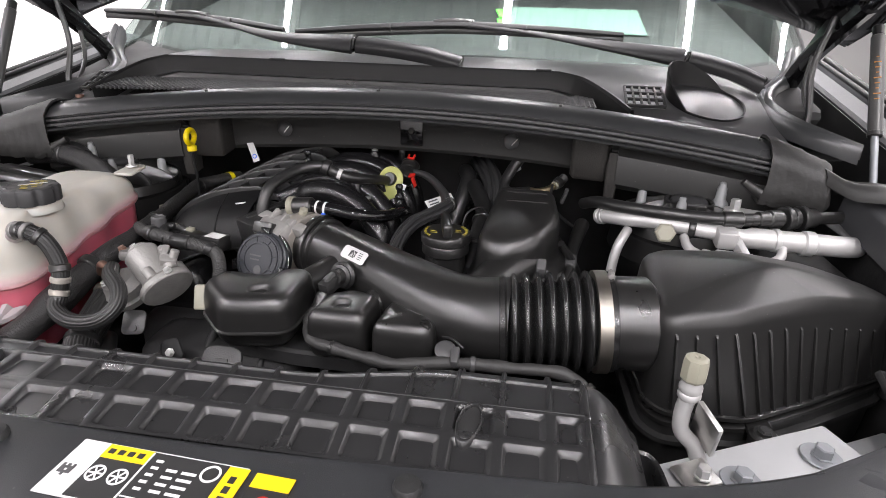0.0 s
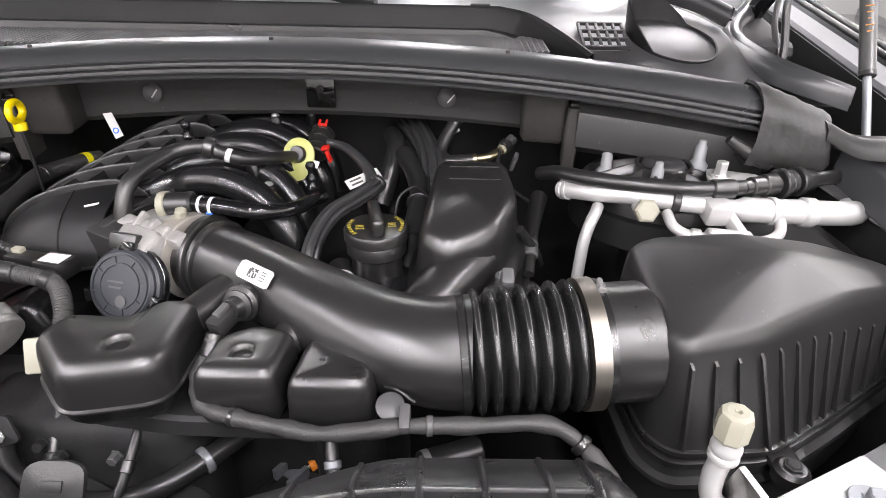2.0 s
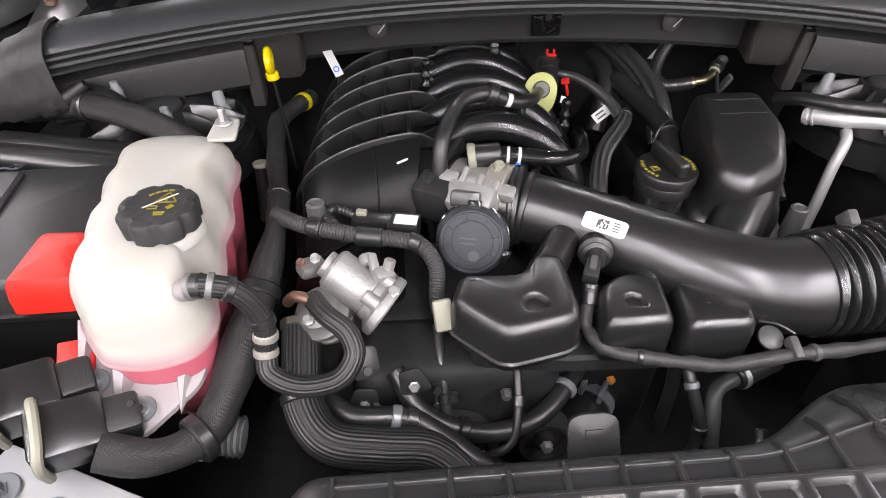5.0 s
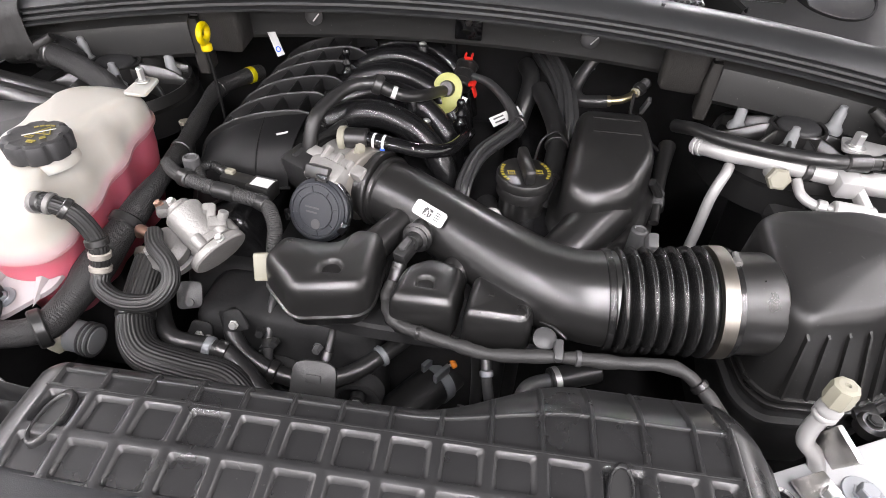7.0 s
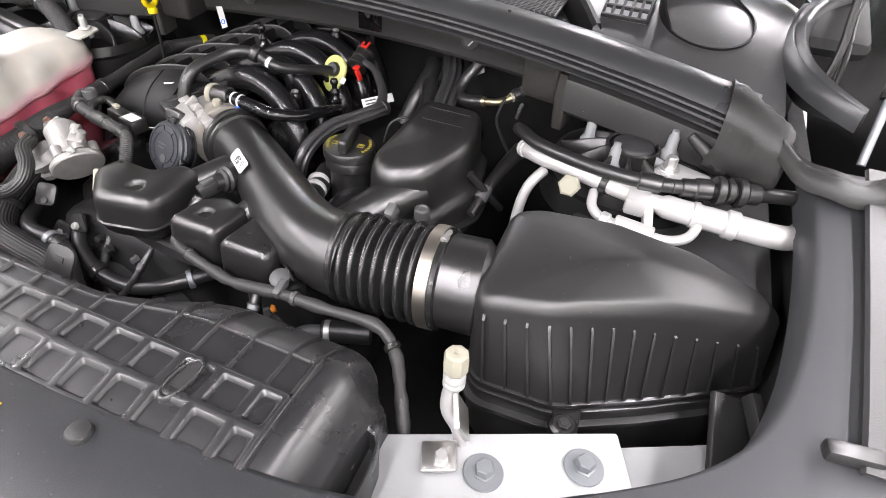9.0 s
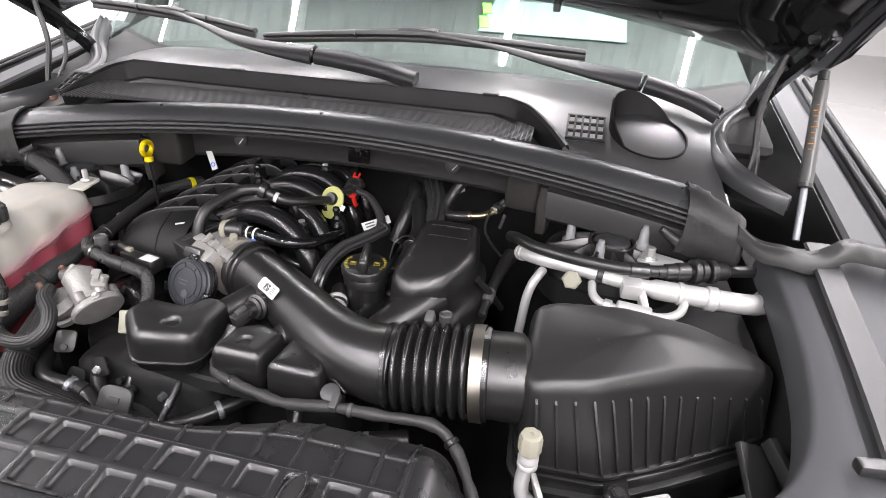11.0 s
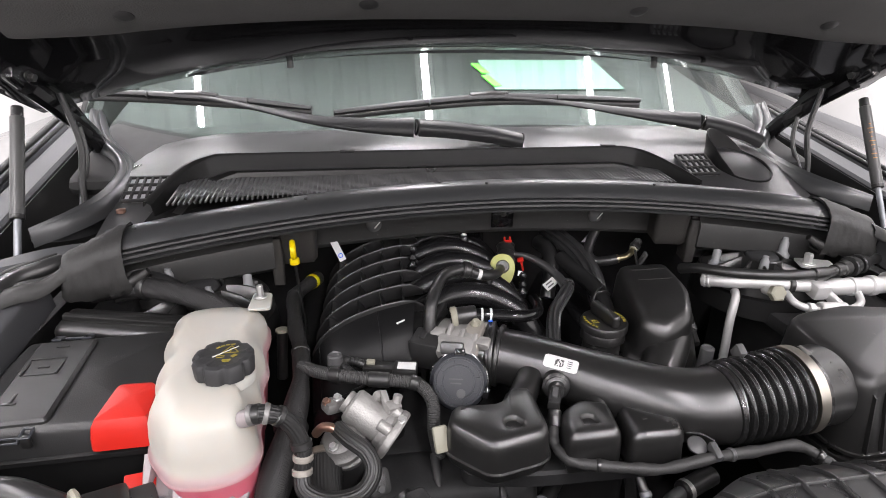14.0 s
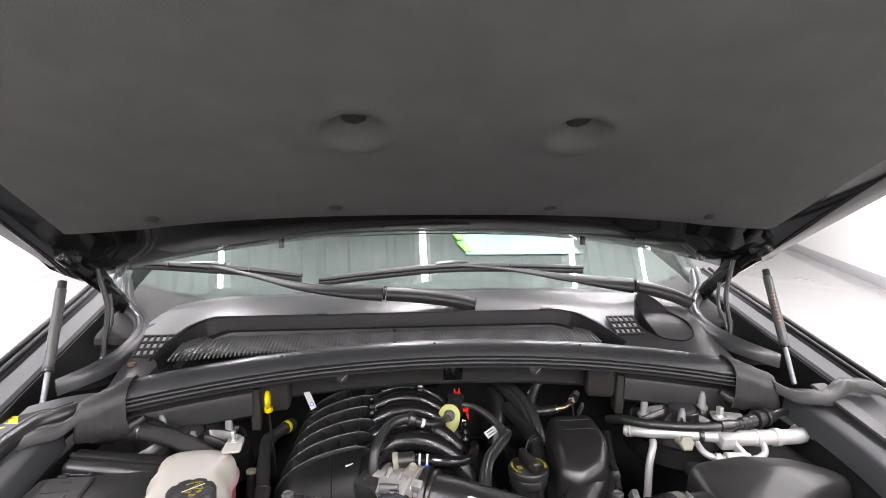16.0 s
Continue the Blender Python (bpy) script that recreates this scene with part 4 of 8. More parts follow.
for s in (1, -1):
    rows = []
    for k in range(12):
        y = 1.27 - 1.0 * k / 11
        xo = CX + s * (0.865 - 0.02 * (k / 11))
        rows.append([(xo - s * dx, y, hz(y) + dz - crown(xo - s * dx)) for dx, dz in ((0, 0.012), (0.012, -0.004), (0.05, -0.012), (0.065, -0.004), (0.10, -0.002), (0.14, 0.006))])
    part("side_frame", sheet(rows, 0.004), M_gloss, t, angle=40)
# liner: felt pad with two dimples
nxl, nyl = 110, 72
rows = []
for j in range(nyl):
    v = j / (nyl - 1)
    row = []
    for i in range(nxl):
        u = 2 * i / (nxl - 1) - 1
        back = 1.10 + 0.02 * u * u - 0.10 * max(0, abs(u) - 0.80) ** 1.5 * 3
        y = back + (0.28 - back) * v
        x = CX + u * (0.765 - 0.03 * v)
        z = hz(y) - crown(x) - 0.012 + 0.012 * max(abs(u) ** 14, (2 * v - 1) ** 20)
        for dx in (0.07, 0.425):
            d = math.hypot(x - dx, (y - 0.785) * 1.25)
            z += 0.040 * math.exp(-(d / 0.030) ** 2) - 0.007 * math.exp(-((d - 0.060) / 0.018) ** 2)
        row.append((x, y, z))
    rows.append(row)
part("liner", sheet(rows, 0.004), M_felt, t, "dark grey felt liner with dimples", angle=70)
# Wide dimple fasteners; their black also stands for shade deep in the pits.
for x, y in ((0.07, 0.785), (0.425, 0.785)):
    m = Matrix.Translation((x, y, hz(y) - crown(x) + 0.003)) @ basis((0, -HS, -1))
    part("liner_fastener", lathe(bmesh.new(), [(0.019, -0.008), (0.019, 0.001), (0.014, 0.004), (0.005, 0.005)], m, 20), M_print, t)
for x, y in ((0.024, 1.042), (0.467, 1.048), (-0.33, 1.05), (0.83, 1.05), (0.248, 0.47), (-0.1, 0.47), (0.6, 0.47)):
    m = Matrix.Translation((x, y, hz(y) - 0.014 - crown(x))) @ basis((0, -HS, -1))
    part("liner_fastener", lathe(bmesh.new(), [(0.015, -0.002), (0.015, 0.002), (0.011, 0.005), (0.004, 0.006)], m, 16), M_print, t)
for x in (-0.118, 0.617):
    part("rubber_bumper", rod(bmesh.new(), (x, 1.252, 1.440), (x, 1.25, 1.412), 0.007, 10), M_rubber, t)
part("speck", block(bmesh.new(), (0.008, 0.006, 0.002), pose(-0.11, 0.83, hz(0.83) - 0.016, -29, 0, 30), bevel=0.0008), M_white, t)

# hinges and gas struts
for s in (1, -1):
    f = (lambda x: x) if s > 0 else mx
    h = thing("hinge_assembly", "gloss black bonnet hinge beside the cowl", "hinge", group="bonnet hinges")
    part("upper_arm", block(bmesh.new(), (0.022, 0.20, 0.060), pose(f(1.052), 1.245, 1.382, -30, 0, 0), bevel=0.008), M_gloss, h)
    part("arm_flange", block(bmesh.new(), (0.05, 0.13, 0.008), pose(f(1.036), 1.215, 1.415, -30, 8 * s, 0), bevel=0.003), M_gloss, h)
    part("swing_link", block(bmesh.new(), (0.010, 0.15, 0.034), pose(f(1.026), 1.285, 1.335, -48, 0, 6 * s), bevel=0.004), M_black, h)
    part("stay_rod", tube([(f(1.025), 1.30, 1.31), (f(1.02), 1.29, 1.24), (f(1.025), 1.25, 1.18), (f(1.02), 1.20, 1.12)], 0.005, 6, 8), M_satin, h)
    part("lower_arm", tube([(f(1.045), 1.19, 1.39), (f(1.035), 1.28, 1.33), (f(1.03), 1.36, 1.27), (f(1.03), 1.42, 1.20)], 0.018, 6, 8), M_gloss, h)
    part("washer_hose", tube([(f(1.02), 1.24, 1.37), (f(1.0), 1.23, 1.28), (f(1.005), 1.21, 1.2), (f(0.995), 1.19, 1.12)], 0.006, 6, 8), M_rubber, h)
    for by, bz in ((1.19, 1.405), (1.24, 1.385), (1.285, 1.35)):
        bolt("hinge_bolt", (f(1.04), by, bz), (-s, -0.2, -0.3), 0.008, 0.012, 0.012, M_satin, h)
    g = thing("gas_strut", "slim gas strut holding the bonnet open", "gas strut", group="gas struts")
    a, b = V(f(1.058), 1.16, 1.342), V(f(1.045), 1.02, 1.12)
    part("cylinder", rod(bmesh.new(), a, lerp(a, b, 0.66), 0.0105, 24), M_strut, g, "satin grey cylinder")
    part("rod", rod(bmesh.new(), lerp(a, b, 0.65), b, 0.0055, 14), M_zinc, g)
    part("rod_seal", rod(bmesh.new(), lerp(a, b, 0.64), lerp(a, b, 0.675), 0.0112, 18), M_rubber, g)
    part("end_fitting", rod(bmesh.new(), a + (a - b).normalized() * 0.018, a, 0.009, 14), M_rubber, g)
    if s > 0:
        for k in range(9):
            w = 0.004 + 0.003 * ((k * 5) % 3)
            part("printed_marking", block(bmesh.new(), (0.0022, w, 0.0014), Matrix.Translation(lerp(a, b, 0.16 + 0.035 * k)) @ basis(b - a, (1, 0, 0)) @ pose(0, 0, 0, 0, 0, 205) @ pose(0.0100, 0, 0), bevel=0), M_orange, g, "orange print")

# ---- air filter housing ----
t = thing("air_filter_housing", "satin black plastic air filter housing with ribbed sides", "air filter box")
BOX_TOP = [(0.656, 0.655), (0.672, 0.633), (0.748, 0.651), (0.86, 0.704), (0.966, 0.756), (0.985, 0.784), (0.965, 0.808), (0.885, 0.822), (0.77, 0.823), (0.68, 0.808), (0.656, 0.788)]
BOX_SEAM = [(0.660, 0.655), (0.680, 0.630), (0.772, 0.634), (0.87, 0.690), (0.985, 0.764), (0.998, 0.790), (0.97, 0.818), (0.885, 0.830), (0.77, 0.832), (0.675, 0.818), (0.652, 0.798)]


def box_body(levels):
    """Rings (height, flare, inset) between the seam outline (flare 1) and the lid outline (flare 0)."""
    bm = bmesh.new()
    top, seam = (rounded([Vector(p) for p in q], 0.014, 4) for q in (BOX_TOP, BOX_SEAM))
    rings = []
    for z, f, ins in levels:
        pl = [p * (1 - f) + q * f for p, q in zip(top, seam)]
        mid = sum(pl, Vector((0, 0))) / len(pl)
        pl = offset_in(pl, min(ins, 0.006))
        if ins > 0.006:
            pl = [mid + (p - mid) * (1 - (ins - 0.006) / 0.13) for p in pl]
        ring = []
        for p in pl:
            up = max(0, min(1, (z - 1.0) / 0.05))
            rise = max(0, min(1, (p.y - 0.640) / 0.095))
            dz = 0.015 * rise * rise * (3 - 2 * rise) - 0.034 * max(0, (p.x - 0.80) / 0.17) ** 1.4
            ring.append(bm.verts.new((p.x, p.y, z + dz * up)))
        rings.append(ring)
    k = len(top)
    for a, b in zip(rings, rings[1:]):
        for i in range(k):
            bm.faces.new((a[i], a[(i + 1) % k], b[(i + 1) % k], b[i]))
    for ring in (rings[0], rings[-1]):
        c = bm.verts.new(sum((v.co for v in ring), Vector()) / k)
        for i in range(k):
            bm.faces.new((ring[i], ring[(i + 1) % k], c))
    return bm


lid = [(0.934, 0.98, 0), (0.985, 0.45, 0), (1.030, 0.0, 0), (1.041, 0, 0.001), (1.048, 0, 0.003), (1.0535, 0, 0.007), (1.0565, 0, 0.012), (1.058, 0, 0.018)]
lid += [(1.058 + 0.010 * (k / 9), 0, 0.018 + 0.105 * k / 9) for k in range(1, 10)]
part("lid", box_body(lid), M_lid, t, angle=60)
for z in (0.914, 0.928):
    part("seam_flange", box_body([(z, 1, 0.002), (z + 0.001, 1, -0.003), (z + 0.006, 1, -0.003), (z + 0.008, 1, 0.002)]), M_satin, t)
part("tray", box_body([(0.78, 1, 0.02), (0.83, 1, 0.004), (0.90, 1, 0.0), (0.914, 1, 0.0)]), M_matte, t)
part("lower_flange", box_body([(0.890, 1, 0.0), (0.892, 1, -0.008), (0.898, 1, -0.008), (0.900, 1, 0.0)]), M_matte, t)
# upright ribs along the sloping front face
for k in range(14):
    u = 0.02 + 0.97 * k / 13
    ends = []
    for path in (BOX_TOP[1:5], BOX_SEAM[1:5]):
        q = [Vector(p) for p in path]
        cut = (0.0, 0.25, 0.65, 1.0)
        i = max(j for j in range(3) if u >= cut[j])
        w = (u - cut[i]) / (cut[i + 1] - cut[i])
        ends.append((q[i] * (1 - w) + q[i + 1] * w, (q[i + 1] - q[i]).normalized()))
    (pt, d), (ps, _) = ends
    d, n = V(d.x, d.y, 0) * 0.0015, V(d.y, -d.x, 0)
    h = 1.037 - 0.030 * max(0, (pt.x - 0.80) / 0.17) ** 1.4
    T, S = V(pt.x, pt.y, h), V(ps.x, ps.y, 0.938)
    bm = bmesh.new()
    v = [bm.verts.new(q) for q in (S - n * 0.006 - d, S - n * 0.006 + d, T - n * 0.004 + d, T - n * 0.004 - d, S + n * 0.0045 - d, S + n * 0.0045 + d, T + n * 0.0035 + d - V(0, 0, 0.006), T + n * 0.0035 - d - V(0, 0, 0.006))]
    for q in ((0, 1, 5, 4), (1, 2, 6, 5), (2, 3, 7, 6), (3, 0, 4, 7), (4, 5, 6, 7), (0, 3, 2, 1)):
        bm.faces.new([v[i] for i in q])
    part("rib", bm, M_lid, t)
bm = rod(bmesh.new(), (0.598, 0.691, 1.012), (0.662, 0.701, 1.010), 0.0575, 40, 0.0585)
part("inlet_neck", bm, M_satin, t)
bm = lathe(bmesh.new(), [(0.016, 0), (0.016, 0.012), (0.012, 0.016)], pose(0.790, 0.620, 0.912))
block(bm, (0.03, 0.04, 0.008), pose(0.790, 0.632, 0.920), bevel=0.003)
part("screw_boss", bm, M_satin, t)
bolt("screw", (0.790, 0.620, 0.927), (0, 0, 1), 0.007, 0.006, material=M_dark, parent=t)
bm = lathe(bmesh.new(), [(0.016, 0), (0.016, 0.012), (0.012, 0.016)], pose(1.000, 0.755, 0.905))
part("screw_boss", bm, M_satin, t)
bm = block(bmesh.new(), (0.05, 0.10, 0.01), pose(0.955, 0.655, 0.95, 30, 20, 20), bevel=0.003)
block(bm, (0.012, 0.13, 0.02), pose(0.985, 0.64, 0.965, 20, 10, 25), bevel=0.003)
part("support_bracket", bm, M_matte, t)

# ---- intake duct ----
t = thing("intake_duct", "satin black intake duct with ribbed rubber bellows", "intake duct")
DUCT = [(0.172, 0.842, 1.016), (0.205, 0.830, 1.016), (0.265, 0.796, 1.013), (0.335, 0.746, 1.009), (0.405, 0.702, 1.005), (0.452, 0.687, 1.003), (0.492, 0.685, 1.004)]
part("tube", tube(DUCT, lambda u: 0.0435 + 0.0125 * max(0, u - 0.35) / 0.65, 10, 36), M_satin, t, angle=60)
for c, r in ((0.045, 0.0490), (0.070, 0.0515), (0.095, 0.0480)):
    path = spline(DUCT, 10)
    i = int(c * (len(path) - 1) * 1.6)
    d = path[i + 1] - path[i]
    part("collar_ring", lathe(bmesh.new(), [(r - 0.006, -0.005), (r, -0.003), (r + 0.001, 0), (r, 0.003), (r - 0.006, 0.005)], Matrix.Translation(path[i]) @ basis(d), 40), M_satin, t)
A, B = V(0.487, 0.685, 1.004), V(0.602, 0.692, 1.012)
L = (B - A).length
prof = [(0.050, -0.010), (0.0575, -0.008), (0.0585, -0.002), (0.056, 0.0)]
nr = 7
for k in range(nr):
    z0 = 0.002 + (L - 0.012) * k / nr
    p = (L - 0.012) / nr
    r = 0.0590 + 0.0035 * k / nr
    prof += [(r - 0.012, z0 + p * 0.04), (r - 0.0095, z0 + p * 0.12), (r - 0.0025, z0 + p * 0.24), (r + 0.0005, z0 + p * 0.36), (r + 0.0015, z0 + p * 0.5), (r + 0.0005, z0 + p * 0.64), (r - 0.0025, z0 + p * 0.76), (r - 0.0095, z0 + p * 0.88)]
prof += [(0.056, L - 0.008), (0.0620, L - 0.006), (0.0620, L + 0.012), (0.056, L + 0.014)]
part("bellows", lathe(bmesh.new(), prof, Matrix.Translation(A) @ basis(B - A), 56), M_bellows, t, "ribbed black rubber bellows", angle=60)
m = Matrix.Translation(lerp(A, B, 1.0)) @ basis(B - A)
part("clamp_band", lathe(bmesh.new(), [(0.0622, -0.0075), (0.0636, -0.0075), (0.0637, 0.0075), (0.0622, 0.0075)], m @ pose(0, 0, -0.002), 48), M_clamp, t, "bright steel clamp band")
bm = rod(bmesh.new(), V(0.606, 0.684, 1.0765), V(0.608, 0.704, 1.0755), 0.0032, 10)
block(bm, (0.009, 0.010, 0.006), pose(0.607, 0.690, 1.075), bevel=0.0015)
part("clamp_screw", bm, M_dcast, t)
part("clip", block(bmesh.new(), (0.012, 0.018, 0.022), pose(0.525, 0.72, 1.064, 30, 0, 0), bevel=0.003), M_grey, t)
# white sticker lying on the tube, with a square printed code left blank as bars
ml = Matrix.Translation((0.2695, 0.7520, 1.0472)) @ basis((-0.40, -0.56, 0.725), (0.81, -0.58, 0.0)) @ pose(0, 0, 0, 0, 0, 90)


def curved_plate(w, h, m, r, thick=0.0006, corner=0.005):
    """Thin rounded plate bent round an axis along its long side."""
    bm = bmesh.new()
    n = 10
    g = []
    for j in range(n + 1):
        v = (j / n - 0.5) * h
        row = []
        for i in (0, 1):
            sx = w / 2 - (corner * (1 - math.sqrt(max(0, 1 - ((abs(v) - h / 2 + corner) / corner) ** 2))) if abs(v) > h / 2 - corner else 0)
            x = -sx if i == 0 else sx
            row.append(bm.verts.new(m @ V(x, r * math.sin(v / r), r * math.cos(v / r) - r)))
        g.append(row)
    for a, b in zip(g, g[1:]):
        bm.faces.new((a[0], a[1], b[1], b[0]))
    bmesh.ops.recalc_face_normals(bm, faces=bm.faces)
    bmesh.ops.solidify(bm, geom=bm.faces[:], thickness=thick)
    return bm


lab = part("sticker", curved_plate(0.050, 0.0195, ml, 0.0465, corner=0.004), M_white, t, "white sticker with small print")
bm = bmesh.new()
rnd = random.Random(4)
for i in range(7):
    for j in range(7):
        if rnd.random() < 0.55:
            v = (j - 3) * 0.0017
            block(bm, (0.0017, 0.0017, 0.0006), ml @ pose(-0.002 + (i - 3) * 0.0018, v * 0.86, 0.0006 - v * v / 0.12), bevel=0)
for k in range(4):
    block(bm, (0.007, 0.001, 0.0006), ml @ pose(0.013, 0.005 - 0.003 * k, 0.0004), bevel=0)
tagged(part("print_marks", bm, M_grey, lab), kind="stuff")
# sensor in the tube with its plug
bm = rod(bmesh.new(), (0.265, 0.762, 1.018), (0.259, 0.736, 1.022), 0.0165, 24)
part("sensor_boss", bm, M_satin, t)
m = Matrix.Translation((0.259, 0.736, 1.022)) @ basis((-0.25, -0.9, 0.2))
part("sensor_ring", lathe(bmesh.new(), [(0.010, 0), (0.019, 0), (0.0195, 0.003), (0.017, 0.005), (0.0155, 0.006), (0.0165, 0.008), (0.0165, 0.010), (0.012, 0.012), (0.010, 0.022)], m, 28), M_rubber, t)

# ---- throttle body ----
t = thing("throttle_body", "aluminium throttle body with a dark round cover", "throttle body")
d = V(0.86, -0.5, 0.0).normalized()
c0 = V(0.150, 0.851, 1.018)
part("housing", rod(bmesh.new(), c0 - d * 0.055, c0 + d * 0.022, 0.044, 36), M_cast, t)
part("flange", block(bmesh.new(), (0.104, 0.104, 0.012), Matrix.Translation(c0 - d * 0.052) @ basis(d) @ pose(0, 0, 0, 0, 0, 8), bevel=0.005), M_matte, t)
for k in range(4):
    part("cast_lug", block(bmesh.new(), (0.024, 0.018, 0.018), Matrix.Translation(c0 + V(-0.045 + 0.021 * k, -0.012 - 0.009 * k, 0.040 - 0.002 * k)) @ pose(0, 0, 0, 20, 0, -30), bevel=0.004), M_cast, t)
part("sensor_block", block(bmesh.new(), (0.046, 0.040, 0.050), Matrix.Translation(c0 + V(-0.062, -0.016, 0.018)) @ pose(0, 0, 0, 10, 0, -30), bevel=0.005), M_matte, t)
for k in range(3):
    part("cast_rib", block(bmesh.new(), (0.007, 0.030, 0.012), Matrix.Translation(c0 + V(-0.030 + 0.017 * k, -0.022 - 0.010 * k, 0.046 - 0.004 * k)) @ pose(0, 0, 0, 35, 0, -30), bevel=0.0025), M_cast, t)
part("gear_case", block(bmesh.new(), (0.06, 0.036, 0.06), Matrix.Translation(c0 + V(-0.02, -0.034, 0.016)) @ pose(0, 0, 0, 30, 0, -30), bevel=0.008), M_cast, t)
part("steel_ring", lathe(bmesh.new(), [(0.044, -0.014), (0.0500, -0.013), (0.0512, -0.011), (0.0505, -0.008), (0.0505, 0.008), (0.0512, 0.011), (0.0500, 0.013), (0.044, 0.014)], Matrix.Translation(c0 + d * 0.017) @ basis(d), 40), M_ring, t)
bolt("ring_screw", c0 + V(0.012, -0.008, 0.047), (0.2, -0.2, 1), 0.007, 0.012, material=M_beige, parent=t)
cn = V(-0.20, -0.86, 0.46).normalized()
cm = Matrix.Translation((0.124, 0.768, 1.020)) @ basis(cn)
cov = part("motor_cover", lathe(bmesh.new(), [(0.036, -0.020), (0.0405, -0.018), (0.0415, 0.0), (0.039, 0.002), (0.039, 0.006), (0.036, 0.009), (0.0, 0.010)], cm, 48), M_dgrey, t, "dark grey round cover")
part("rim_band", lathe(bmesh.new(), [(0.040, -0.004), (0.0435, -0.003), (0.0435, 0.003), (0.040, 0.004)], cm @ pose(0, 0, -0.009), 48), M_gloss, cov)
for a in (90, 200, 340):
    part("cover_clip", block(bmesh.new(), (0.012, 0.016, 0.010), cm @ pose(0.041 * math.cos(radians(a)), 0.041 * math.sin(radians(a)), 0.002, 0, 0, a), bevel=0.002), M_gloss, cov)
bm = lathe(bmesh.new(), [(0.004, 0.0102), (0.0065, 0.0102), (0.0065, 0.0108), (0.004, 0.0108)], cm @ pose(0.004, -0.016, 0), 20)
block(bm, (0.016, 0.002, 0.0006), cm @ pose(-0.004, -0.002, 0.0104), bevel=0)
block(bm, (0.020, 0.002, 0.0006), cm @ pose(-0.004, 0.004, 0.0104), bevel=0)
part("moulded_marks", bm, M_grey, cov)
for r in (0.033, 0.0235):
    part("cover_ring", lathe(bmesh.new(), [(r - 0.0016, 0.008), (r - 0.001, 0.0108), (r + 0.001, 0.0108), (r + 0.0016, 0.008)], cm, 44, hole=True), M_dgrey, cov)
for a in range(15, 375, 45):
    part("cover_rib", block(bmesh.new(), (0.008, 0.0012, 0.002), cm @ pose(0.0285 * math.cos(radians(a)), 0.0285 * math.sin(radians(a)), 0.0098, 0, 0, a), bevel=0.0003), M_dgrey, cov)
part("cover_plug", block(bmesh.new(), (0.034, 0.018, 0.022), cm @ pose(-0.012, 0.046, -0.012), bevel=0.003), M_satin, cov)

# ---- intake manifold ----
t = thing("intake_manifold", "black plastic intake manifold with ribs and curved runners", "intake manifold")


def arch(s):
    """Cross section of the dome from its left foot to its right edge, s = 0..1."""
    a = math.pi * (1.0 - 0.62 * s)
    return 0.085 + 0.165 * math.cos(a) * (1.0 if s < 0.75 else 1.0), 0.975 + 0.108 * max(0, math.sin(a)) ** 0.8


rows = []
for j in range(26):
    y = 0.885 + 0.33 * j / 25
    sc = 1.0 - 0.25 * max(0, (0.93 - y) / 0.05) * 0.4
    k = (y - 0.885) / 0.33
    sh = 0.02 * k
    rows.append([(arch(i / 16)[0] + sh, y, 0.975 + (arch(i / 16)[1] - 0.975) * (0.74 + 0.08 * k)) for i in range(17)])
part("dome", sheet(rows, 0.004), M_black, t, angle=70)
for k in range(6):
    y0 = 0.885 + 0.055 * k
    bm = bmesh.new()
    up, lo, nn = [], [], []
    for i in range(25):
        s = (0.85 - 0.02 * (k % 2)) * i / 24
        x, z = arch(s)
        q = k / 5
        x += 0.02 * q
        z = 0.975 + (z - 0.975) * (0.9 + 0.08 * q)
        n = V(math.cos(math.pi * (1.0 - 0.62 * s)), 0, math.sin(math.pi * (1.0 - 0.62 * s)))
        yy = y0 + 0.03 * s - 0.012 * math.sin(math.pi * s)
        up.append(V(x, yy, z) + n * (0.020 * math.sin(math.pi * min(1, s * 0.93 + 0.03)) ** 0.4 - 0.022 * max(0, (s - 0.74) / 0.11) ** 2))
        nn.append(n)
        lo.append(V(x, yy, z) - n * 0.006)
    w = V(0, 0.0016, 0)
    sec = ((lo, -1.0, 0), (up, -0.9, -0.003), (up, -0.6, -0.0008), (up, 0.0, 0), (up, 0.6, -0.0008), (up, 0.9, -0.003), (lo, 1.0, 0))
    r4 = [[bm.verts.new(q + w * o + nn[i] * h) for i, q in enumerate(ln)] for ln, o, h in sec]
    for a in range(7):
        b = (a + 1) % 7
        for i in range(24):
            bm.faces.new((r4[a][i], r4[a][i + 1], r4[b][i + 1], r4[b][i]))
    part("rib", bm, M_rib, t, angle=70)
    if k < 5:
        for s in (0.30, 0.50, 0.62, 0.73):
            x, z = arch(s)
            q = k / 5
            z = 0.975 + (z - 0.975) * (0.9 + 0.08 * q)
            n = math.degrees(math.pi * (1.0 - 0.62 * s))
            bm = block(bmesh.new(), (0.022, 0.054, 0.0026), Matrix.Translation((x + 0.02 * q, y0 + 0.028 + 0.03 * s, z + 0.004)) @ pose(0, 0, 0, 0, 90 - n + 90, 0), bevel=0.0006, seg=1)
            part("web", bm, M_rib, t)
